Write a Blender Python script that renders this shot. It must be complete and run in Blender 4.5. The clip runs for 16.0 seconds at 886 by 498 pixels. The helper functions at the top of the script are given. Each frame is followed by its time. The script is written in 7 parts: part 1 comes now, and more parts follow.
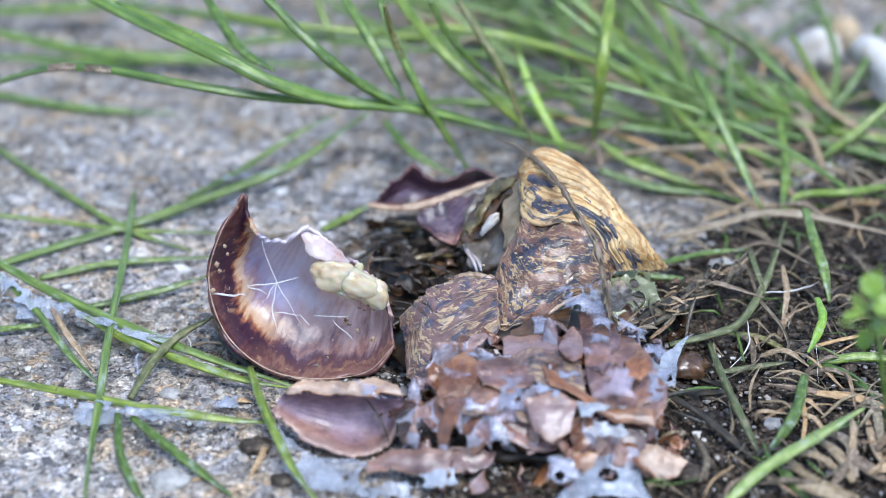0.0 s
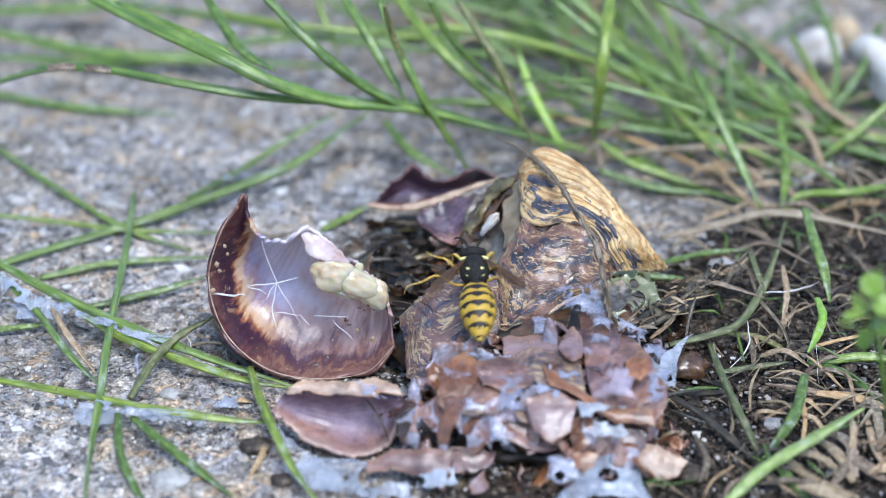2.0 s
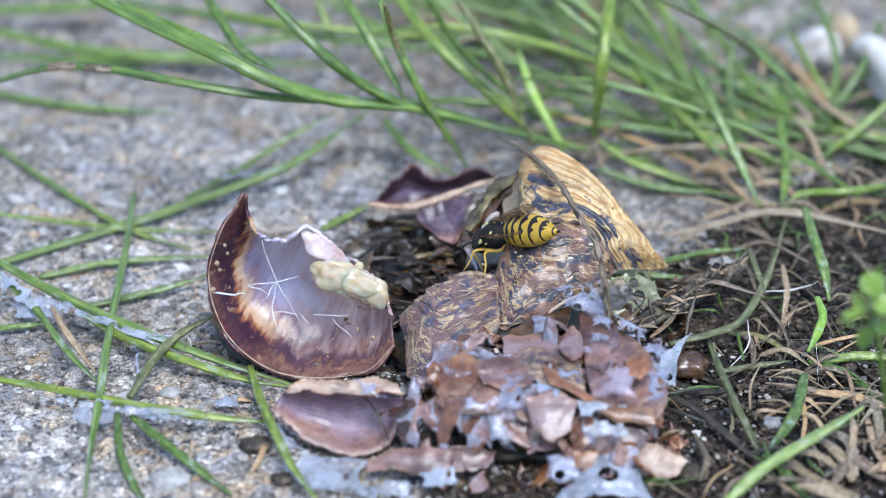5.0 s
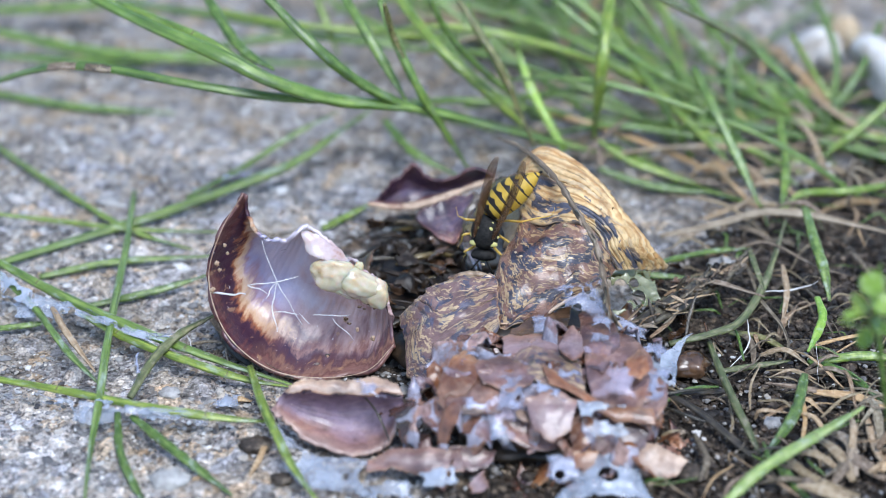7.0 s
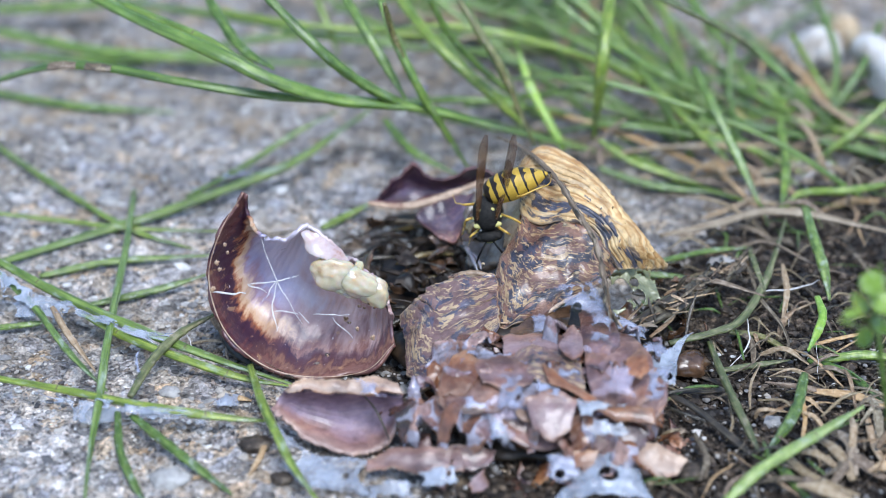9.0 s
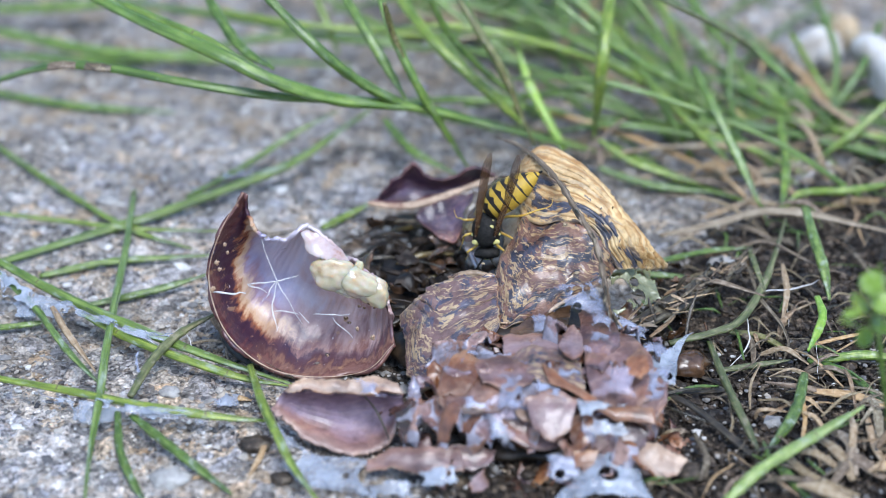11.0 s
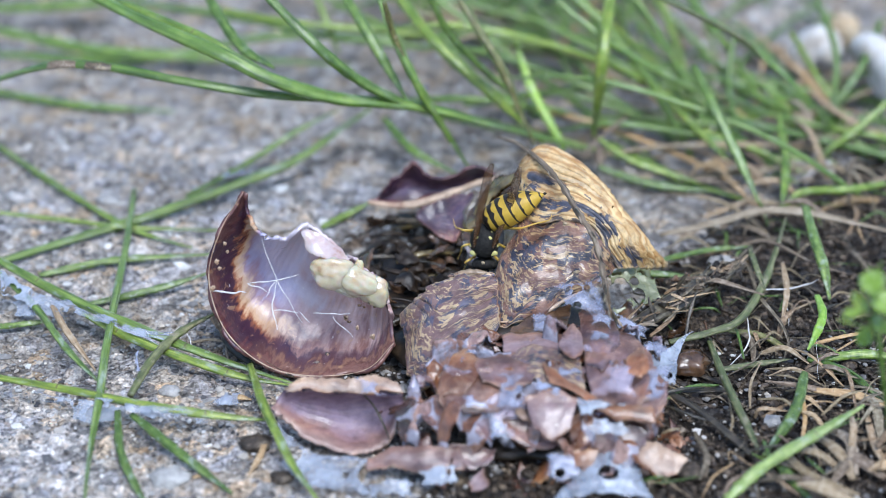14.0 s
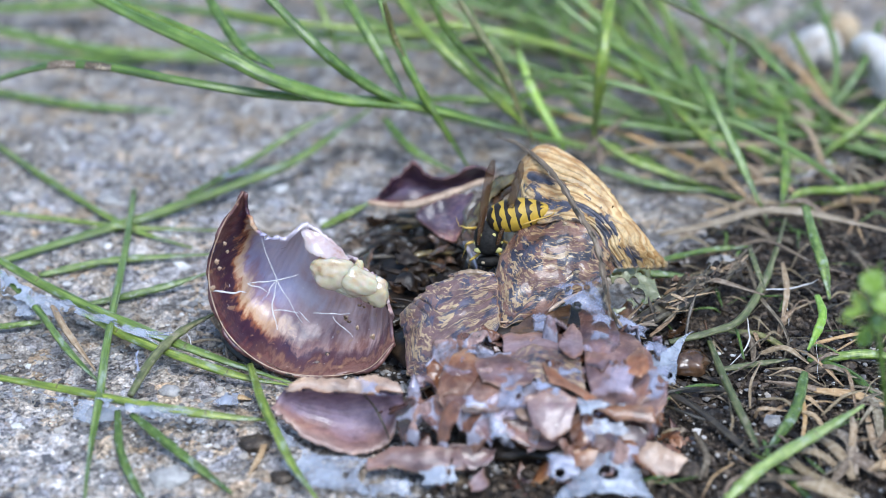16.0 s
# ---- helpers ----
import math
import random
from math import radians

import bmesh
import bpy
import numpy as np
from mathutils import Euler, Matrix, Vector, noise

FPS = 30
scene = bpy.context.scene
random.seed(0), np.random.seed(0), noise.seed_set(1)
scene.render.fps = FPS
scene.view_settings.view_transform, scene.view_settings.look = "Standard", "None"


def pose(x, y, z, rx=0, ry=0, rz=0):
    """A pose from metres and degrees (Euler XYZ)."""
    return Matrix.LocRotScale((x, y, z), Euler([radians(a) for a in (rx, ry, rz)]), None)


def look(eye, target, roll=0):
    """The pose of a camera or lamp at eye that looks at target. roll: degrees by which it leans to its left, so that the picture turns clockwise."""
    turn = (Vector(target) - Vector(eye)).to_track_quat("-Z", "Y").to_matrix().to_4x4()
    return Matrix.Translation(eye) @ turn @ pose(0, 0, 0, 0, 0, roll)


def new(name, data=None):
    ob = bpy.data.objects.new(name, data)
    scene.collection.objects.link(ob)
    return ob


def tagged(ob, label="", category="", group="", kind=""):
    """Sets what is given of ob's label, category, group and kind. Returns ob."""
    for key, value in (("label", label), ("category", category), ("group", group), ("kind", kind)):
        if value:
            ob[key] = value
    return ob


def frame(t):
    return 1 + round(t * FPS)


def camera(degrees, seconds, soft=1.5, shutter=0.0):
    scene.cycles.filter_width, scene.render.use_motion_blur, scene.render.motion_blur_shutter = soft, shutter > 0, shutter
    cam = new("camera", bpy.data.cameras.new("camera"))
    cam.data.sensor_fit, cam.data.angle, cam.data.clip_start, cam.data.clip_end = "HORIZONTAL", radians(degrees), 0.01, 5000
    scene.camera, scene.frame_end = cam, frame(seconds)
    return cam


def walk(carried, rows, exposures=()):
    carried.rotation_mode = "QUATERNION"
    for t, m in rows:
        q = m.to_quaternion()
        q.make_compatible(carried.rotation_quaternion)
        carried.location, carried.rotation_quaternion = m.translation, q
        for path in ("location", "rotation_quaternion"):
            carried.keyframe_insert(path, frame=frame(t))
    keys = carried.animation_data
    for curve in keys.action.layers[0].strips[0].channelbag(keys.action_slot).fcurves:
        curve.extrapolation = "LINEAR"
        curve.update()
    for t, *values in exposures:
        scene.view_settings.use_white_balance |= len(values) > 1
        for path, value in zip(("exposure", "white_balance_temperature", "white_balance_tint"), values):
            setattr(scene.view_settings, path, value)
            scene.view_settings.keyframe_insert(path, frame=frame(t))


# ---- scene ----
cam = camera(26, 16.0, soft=0.8, shutter=0.5)
cam.data.dof.use_dof = True
cam.data.dof.focus_distance = 0.235
cam.data.dof.aperture_fstop = 13.5
EYE = (0.0, -0.2205, 0.1378)
TILT = ((0, 58.0), (2.0, 58.0), (2.5, 57.973), (8.5, 57.97), (9.0, 57.95), (11.5, 57.947), (12.5, 57.925), (16.0, 57.92))
walk(cam, [(t, pose(*EYE, a, 0, 0)) for t, a in TILT], exposures=((0, 0.74, 5790, 9), (2.5, 0.73, 5790, 9), (16.0, 0.67, 5790, 9)))

# open shade under a bright, hazy sky
world = bpy.data.worlds.new("sky")
scene.world = world
world.use_nodes = True
sky = world.node_tree.nodes.new("ShaderNodeTexSky")
sky.sky_type, sky.sun_disc = "NISHITA", False
sky.sun_elevation, sky.sun_rotation = radians(66), radians(150)
sky.air_density, sky.dust_density = 1.2, 1.5
back = world.node_tree.nodes["Background"]
world.node_tree.links.new(sky.outputs[0], back.inputs[0])
back.inputs[1].default_value = 0.15
sun = new("sun", bpy.data.lights.new("sun", "SUN"))
sun.data.energy, sun.data.angle, sun.data.color = 2.0, radians(30), (1.0, 0.98, 0.95)
sun.matrix_world = look((0.2, -0.35, 0.9), (0, 0, 0))


# ---- materials ----
def blank(name, rough=0.6, spec=0.5, coat=0.0, sss=0.0):
    m = bpy.data.materials.new(name)
    m.use_nodes = True
    b = m.node_tree.nodes["Principled BSDF"]
    b.inputs["Roughness"].default_value = rough
    b.inputs["Specular IOR Level"].default_value = spec
    b.inputs["Coat Weight"].default_value = coat
    b.inputs["Coat Roughness"].default_value = 0.15
    if sss:
        b.inputs["Subsurface Weight"].default_value = sss
        b.inputs["Subsurface Radius"].default_value = (1.0, 0.6, 0.35)
        b.inputs["Subsurface Scale"].default_value = 0.002
    return m, m.node_tree, b


def coord(nt, kind="Object", stretch=None):
    c = nt.nodes.new("ShaderNodeTexCoord")
    if not stretch:
        return c.outputs[kind]
    mp = nt.nodes.new("ShaderNodeMapping")
    mp.inputs["Scale"].default_value = stretch
    nt.links.new(c.outputs[kind], mp.inputs[0])
    return mp.outputs[0]


def grain(nt, vec, scale, detail=4.0, rough=0.6, distort=0.0):
    n = nt.nodes.new("ShaderNodeTexNoise")
    n.inputs["Scale"].default_value, n.inputs["Detail"].default_value = scale, detail
    n.inputs["Roughness"].default_value, n.inputs["Distortion"].default_value = rough, distort
    nt.links.new(vec, n.inputs["Vector"])
    return n.outputs[0]


def cells(nt, vec, scale, out="Color", feature="F1"):
    n = nt.nodes.new("ShaderNodeTexVoronoi")
    n.feature = feature
    n.inputs["Scale"].default_value = scale
    nt.links.new(vec, n.inputs["Vector"])
    return n.outputs[out]


def ramp(nt, fac, stops, step="LINEAR"):
    n = nt.nodes.new("ShaderNodeValToRGB")
    n.color_ramp.interpolation = step
    els = n.color_ramp.elements
    while len(els) < len(stops):
        els.new(0.5)
    for e, (p, c) in zip(els, stops):
        e.position = p
        e.color = (*c, 1) if len(c) == 3 else (c[0], c[0], c[0], 1)
    nt.links.new(fac, n.inputs[0])
    return n.outputs[0]


def blend(nt, fac, a, b, how="MIX"):
    n = nt.nodes.new("ShaderNodeMix")
    n.data_type, n.blend_type = "RGBA", how
    for sock, v in ((n.inputs[0], fac), (n.inputs[6], a), (n.inputs[7], b)):
        if isinstance(v, (int, float)):
            sock.default_value = v
        elif isinstance(v, tuple):
            sock.default_value = (*v, 1)
        else:
            nt.links.new(v, sock)
    return n.outputs[2]


def calc(nt, op, a, b=0.0):
    n = nt.nodes.new("ShaderNodeMath")
    n.operation = op
    for sock, v in zip(n.inputs, (a, b)):
        if isinstance(v, (int, float)):
            sock.default_value = v
        else:
            nt.links.new(v, sock)
    return n.outputs[0]


def relief(nt, b, height, dist, strength=1.0):
    n = nt.nodes.new("ShaderNodeBump")
    n.inputs["Distance"].default_value, n.inputs["Strength"].default_value = dist, strength
    nt.links.new(height, n.inputs["Height"])
    nt.links.new(n.outputs[0], b.inputs["Normal"])


def axis(nt, vec, i):
    n = nt.nodes.new("ShaderNodeSeparateXYZ")
    nt.links.new(vec, n.inputs[0])
    return n.outputs[i]


def own(nt):
    return nt.nodes.new("ShaderNodeObjectInfo").outputs["Random"]


def leaf_material(name, dark, mid, light, rough=0.34, fleck=(0.40, 0.44, 0.40), film=0.42):
    """Grass: soft veins, lighter and darker stretches and stems, brown joints, pale scars and a dried film here and there."""
    m, nt, b = blank(name, rough, 0.5, 0.1)
    obj = coord(nt)
    streak = grain(nt, coord(nt, "UV", (2.6, 0.35, 1)), 3.0, 3, 0.55)
    stretch = grain(nt, coord(nt, "UV", (0.6, 1.5, 1)), 2.2, 3, 0.6)
    col = ramp(nt, calc(nt, "ADD", calc(nt, "MULTIPLY", streak, 0.55), calc(nt, "MULTIPLY", stretch, 0.45)), [(0.32, dark), (0.5, mid), (0.66, light)])
    tint = ramp(nt, own(nt), [(0.0, (0.6, 0.66, 0.6)), (0.35, (0.9, 0.92, 0.9)), (0.6, (1, 1, 1)), (1.0, (1.4, 1.22, 0.85))])
    col = blend(nt, 1.0, col, tint, "MULTIPLY")
    joint = ramp(nt, grain(nt, coord(nt, "UV", (0.5, 6.0, 1)), 1.5, 3, 0.6), [(0.63, (0, 0, 0)), (0.68, (1, 1, 1))])
    joint = calc(nt, "MULTIPLY", joint, ramp(nt, own(nt), [(0.45, (0,)), (0.55, (0.75,))]))
    col = blend(nt, joint, col, (0.075, 0.045, 0.03))
    scar = ramp(nt, grain(nt, obj, 900.0, 5, 0.7), [(0.64, (0, 0, 0)), (0.72, (1, 1, 1))])
    col = blend(nt, calc(nt, "MULTIPLY", scar, 0.55), col, fleck)
    veil = ramp(nt, grain(nt, coord(nt, "UV", (1.0, 0.9, 1)), 2.6, 4, 0.6), [(0.52, (0, 0, 0)), (0.66, (1, 1, 1))])
    col = blend(nt, calc(nt, "MULTIPLY", veil, film), col, fleck)
    nt.links.new(col, b.inputs["Base Color"])
    b.inputs["Subsurface Weight"].default_value = 0.2 if mid[1] > mid[0] else 0.0
    b.inputs["Subsurface Radius"].default_value = (0.5, 1.0, 0.2)
    b.inputs["Subsurface Scale"].default_value = 0.0006
    relief(nt, b, calc(nt, "ADD", streak, calc(nt, "MULTIPLY", grain(nt, obj, 700.0, 4), 0.8)), 0.00025, 0.8)
    return m


GRASS = leaf_material("grass_green", (0.032, 0.062, 0.012), (0.125, 0.19, 0.034), (0.30, 0.38, 0.10), 0.3, film=0.6)
GRASS_FAR = leaf_material("grass_deep", (0.028, 0.060, 0.012), (0.12, 0.198, 0.034), (0.29, 0.39, 0.095), 0.32, film=0.22)
BRIGHT = leaf_material("grass_young", (0.13, 0.27, 0.03), (0.26, 0.42, 0.05), (0.42, 0.55, 0.12))
PALEGREEN = leaf_material("pale_grass", (0.10, 0.16, 0.05), (0.20, 0.29, 0.10), (0.36, 0.45, 0.22))
WEED = leaf_material("weed_leaf", (0.10, 0.18, 0.015), (0.19, 0.30, 0.03), (0.32, 0.44, 0.07))
WITHERED = leaf_material("half_withered_grass", (0.04, 0.045, 0.018), (0.12, 0.135, 0.05), (0.30, 0.27, 0.14), 0.5, (0.36, 0.31, 0.22), 0.6)
STRAW = leaf_material("dry_straw", (0.16, 0.10, 0.05), (0.34, 0.24, 0.14), (0.52, 0.42, 0.30), 0.7, (0.5, 0.43, 0.33))
TWIG = leaf_material("weathered_twig", (0.06, 0.04, 0.025), (0.17, 0.12, 0.08), (0.36, 0.29, 0.22), 0.75, (0.42, 0.35, 0.27))
PALE_TWIG = leaf_material("bleached_twig", (0.13, 0.085, 0.05), (0.32, 0.245, 0.17), (0.52, 0.43, 0.33), 0.8, (0.58, 0.48, 0.37))
STEM = leaf_material("withered_stem", (0.014, 0.010, 0.007), (0.06, 0.045, 0.028), (0.32, 0.27, 0.18), 0.4, (0.34, 0.28, 0.19), 0.5)
DARKSTEM = leaf_material("wet_dead_stem", (0.012, 0.010, 0.008), (0.04, 0.032, 0.022), (0.12, 0.10, 0.06), 0.3, (0.16, 0.12, 0.08), 0.3)


def ground_material():
    m, nt, b = blank("concrete_and_soil", 0.85, 0.35)
    obj = coord(nt)
    warp = blend(nt, 0.0012, obj, nt.nodes.new("ShaderNodeTexNoise").outputs[1], "ADD")
    fine = grain(nt, obj, 1500.0, 6, 0.7)
    stone = cells(nt, obj, 900.0)
    sand = axis(nt, cells(nt, obj, 2600.0), 0)
    dust = ramp(nt, sand, [(0.0, (0.045, 0.043, 0.045)), (0.2, (0.15, 0.14, 0.135)), (0.4, (0.30, 0.29, 0.275)), (0.62, (0.42, 0.41, 0.40)), (0.8, (0.40, 0.33, 0.26)), (0.88, (0.72, 0.71, 0.70))], "CONSTANT")
    tone = axis(nt, stone, 0)
    base = ramp(nt, fine, [(0.34, (0.05, 0.047, 0.045)), (0.45, (0.24, 0.23, 0.215)), (0.55, (0.46, 0.445, 0.43)), (0.66, (0.74, 0.73, 0.71))])
    grit = ramp(nt, tone, [(0.0, (0.05, 0.048, 0.05)), (0.14, (0.20, 0.18, 0.16)), (0.3, (0.33, 0.31, 0.29)), (0.6, (0.40, 0.385, 0.37)), (0.8, (0.36, 0.28, 0.21)), (0.9, (0.62, 0.60, 0.58))], "CONSTANT")
    con = blend(nt, 0.4, blend(nt, 0.55, base, dust), grit)
    pebble = axis(nt, cells(nt, blend(nt, 0.0016, obj, grain(nt, obj, 700.0, 3), "ADD"), 420.0), 1)
    con = blend(nt, 1.0, con, ramp(nt, pebble, [(0.0, (0.62, 0.63, 0.66)), (0.16, (0.98, 1.02, 1.15)), (0.38, (1.15, 1.1, 1.04)), (0.58, (1.3, 1.14, 0.94)), (0.7, (1.15, 1.15, 1.17)), (0.9, (1.35, 1.35, 1.38))], "CONSTANT"), "MULTIPLY")
    stain = ramp(nt, grain(nt, obj, 60.0, 4), [(0.35, (0.66, 0.60, 0.51)), (0.5, (0.92, 0.88, 0.81)), (0.65, (1.1, 1.08, 1.05))])
    con = blend(nt, 1.0, con, stain, "MULTIPLY")
    pits = ramp(nt, grain(nt, obj, 900.0, 5, 0.75, 0.3), [(0.36, (0.22, 0.2, 0.19)), (0.46, (0.98, 0.96, 0.93)), (0.58, (1.26, 1.24, 1.2)), (0.68, (1.6, 1.55, 1.5))])
    con = blend(nt, 1.0, con, pits, "MULTIPLY")
    earth = ramp(nt, grain(nt, obj, 700.0, 8, 0.75), [(0.34, (0.006, 0.005, 0.004)), (0.5, (0.03, 0.022, 0.016)), (0.6, (0.13, 0.10, 0.07)), (0.7, (0.36, 0.31, 0.25))])
    a = nt.nodes.new("ShaderNodeAttribute")
    a.attribute_name = "soil"
    wet = nt.nodes.new("ShaderNodeAttribute")
    wet.attribute_name = "damp_shade"
    glaze = nt.nodes.new("ShaderNodeAttribute")
    glaze.attribute_name = "pale"
    con = blend(nt, calc(nt, "MULTIPLY", glaze.outputs["Fac"], 0.9), con, blend(nt, 1.0, con, (1.42, 1.42, 1.46), "MULTIPLY"))
    # damp concrete near the heap, with the heap's shade painted into the same darkening
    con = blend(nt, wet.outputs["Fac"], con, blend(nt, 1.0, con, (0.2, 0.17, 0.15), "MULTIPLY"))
    nt.links.new(blend(nt, a.outputs["Fac"], con, earth), b.inputs["Base Color"])
    gap = calc(nt, "ADD", calc(nt, "MULTIPLY", cells(nt, obj, 1700.0, "Distance"), -1.6), grain(nt, obj, 2600.0, 6, 0.75))
    relief(nt, b, gap, 0.00035, 1.0)
    return m


GROUND = ground_material()


def stone_material(name, stops, rough=0.8, scale=500.0):
    m, nt, b = blank(name, rough, 0.4)
    obj = coord(nt)
    n = grain(nt, obj, scale, 6, 0.7)
    col = ramp(nt, n, stops)
    isl = nt.nodes.new("ShaderNodeNewGeometry").outputs["Random Per Island"]
    col = blend(nt, 1.0, col, ramp(nt, isl, [(0, (0.14, 0.14, 0.16)), (0.25, (0.55, 0.54, 0.54)), (0.6, (1, 1, 1)), (0.85, (1.2, 1.08, 0.92)), (0.9, (1.7, 1.7, 1.7))]), "MULTIPLY")
    nt.links.new(col, b.inputs["Base Color"])
    relief(nt, b, grain(nt, obj, 3000.0, 4), 0.0002, 0.8)
    return m


GRIT = stone_material("sand_grit", [(0.3, (0.20, 0.19, 0.18)), (0.5, (0.36, 0.35, 0.335)), (0.7, (0.52, 0.51, 0.49))])
SOIL = stone_material("soil_crumb", [(0.3, (0.008, 0.006, 0.004)), (0.52, (0.055, 0.040, 0.028)), (0.7, (0.26, 0.21, 0.15))], 0.45, 900.0)


def shell_material(name, stops, lines=60.0, wander=0.25, bands=(1.2, 7.0), rough=0.32, coat=0.45, pale=(0.62, 0.45, 0.24), fleck=0.35, brim=0.02, wave=0.35, fine=1.5, blotch=0.0):
    """Snail shell: colour runs from edge to edge (v), broken up by mottling, with fine growth lines."""
    m, nt, b = blank(name, rough, 0.5, coat)
    uv = coord(nt, "UV")
    obj = coord(nt)
    mott = grain(nt, coord(nt, "UV", (bands[0], bands[1], 1)), 2.2, 5, 0.62, 0.25)
    v = calc(nt, "ADD", axis(nt, uv, 1), calc(nt, "MULTIPLY", calc(nt, "SUBTRACT", mott, 0.5), wander * 2))
    col = ramp(nt, v, stops)
    zig = grain(nt, coord(nt, "UV", (lines * 0.24, lines * 0.5, 1)), 1.0, 2, 0.5, 0.0)
    area = grain(nt, coord(nt, "UV", (3.0, 3.0, 1)), 1.6, 3, 0.6)
    zig = calc(nt, "ADD", zig, calc(nt, "MULTIPLY", calc(nt, "SUBTRACT", area, 0.5), 0.7))
    col = blend(nt, calc(nt, "MULTIPLY", ramp(nt, zig, [(0.5, (0, 0, 0)), (0.57, (1, 1, 1))]), fleck), col, pale)
    chip = ramp(nt, grain(nt, obj, 330.0, 5, 0.65, 0.8), [(0.62, (0, 0, 0)), (0.66, (1, 1, 1))])
    col = blend(nt, calc(nt, "MULTIPLY", chip, fleck * 0.8), col, (0.5, 0.36, 0.2))
    if blotch:
        spot = ramp(nt, grain(nt, obj, 170.0, 4, 0.6, 0.6), [(0.36, (0.22, 0.22, 0.30)), (0.47, (0.8, 0.8, 0.85)), (0.56, (1.0, 1.0, 1.0)), (0.66, (1.5, 1.35, 1.1))])
        col = blend(nt, blotch, col, blend(nt, 1.0, col, spot, "MULTIPLY"))
    u_, v_ = axis(nt, uv, 0), axis(nt, uv, 1)
    rim = calc(nt, "MINIMUM", calc(nt, "MINIMUM", u_, calc(nt, "SUBTRACT", 1.0, u_)), calc(nt, "MINIMUM", v_, calc(nt, "SUBTRACT", 1.0, v_)))
    rim = calc(nt, "LESS_THAN", calc(nt, "ADD", rim, calc(nt, "MULTIPLY", grain(nt, obj, 600.0, 3), 0.06)), brim + 0.028)
    col = blend(nt, calc(nt, "MULTIPLY", rim, 0.75), col, (0.58, 0.44, 0.31))
    dirt = ramp(nt, grain(nt, obj, 420.0, 6, 0.7), [(0.3, (0.55, 0.5, 0.48)), (0.55, (1, 1, 1)), (0.8, (1.15, 1.12, 1.1))])
    col = blend(nt, 1.0, col, dirt, "MULTIPLY")
    speck = ramp(nt, grain(nt, obj, 1500.0, 3, 0.6), [(0.70, (0, 0, 0)), (0.74, (1, 1, 1))])
    col = blend(nt, calc(nt, "MULTIPLY", speck, 0.5), col, (0.6, 0.55, 0.5))
    nt.links.new(col, b.inputs["Base Color"])
    w = nt.nodes.new("ShaderNodeTexWave")
    w.bands_direction = "Y"
    w.inputs["Scale"].default_value, w.inputs["Distortion"].default_value = lines * 0.12, 1.2
    w.inputs["Detail"].default_value = 3
    nt.links.new(uv, w.inputs["Vector"])
    rel = calc(nt, "ADD", calc(nt, "MULTIPLY", w.outputs["Fac"], wave), calc(nt, "MULTIPLY", grain(nt, obj, 700.0, 5), fine))
    relief(nt, b, rel, 0.00022, 0.7)
    nt.links.new(calc(nt, "ADD", calc(nt, "MULTIPLY", grain(nt, obj, 300.0, 4), 0.3), rough - 0.12), b.inputs["Roughness"])
    return m


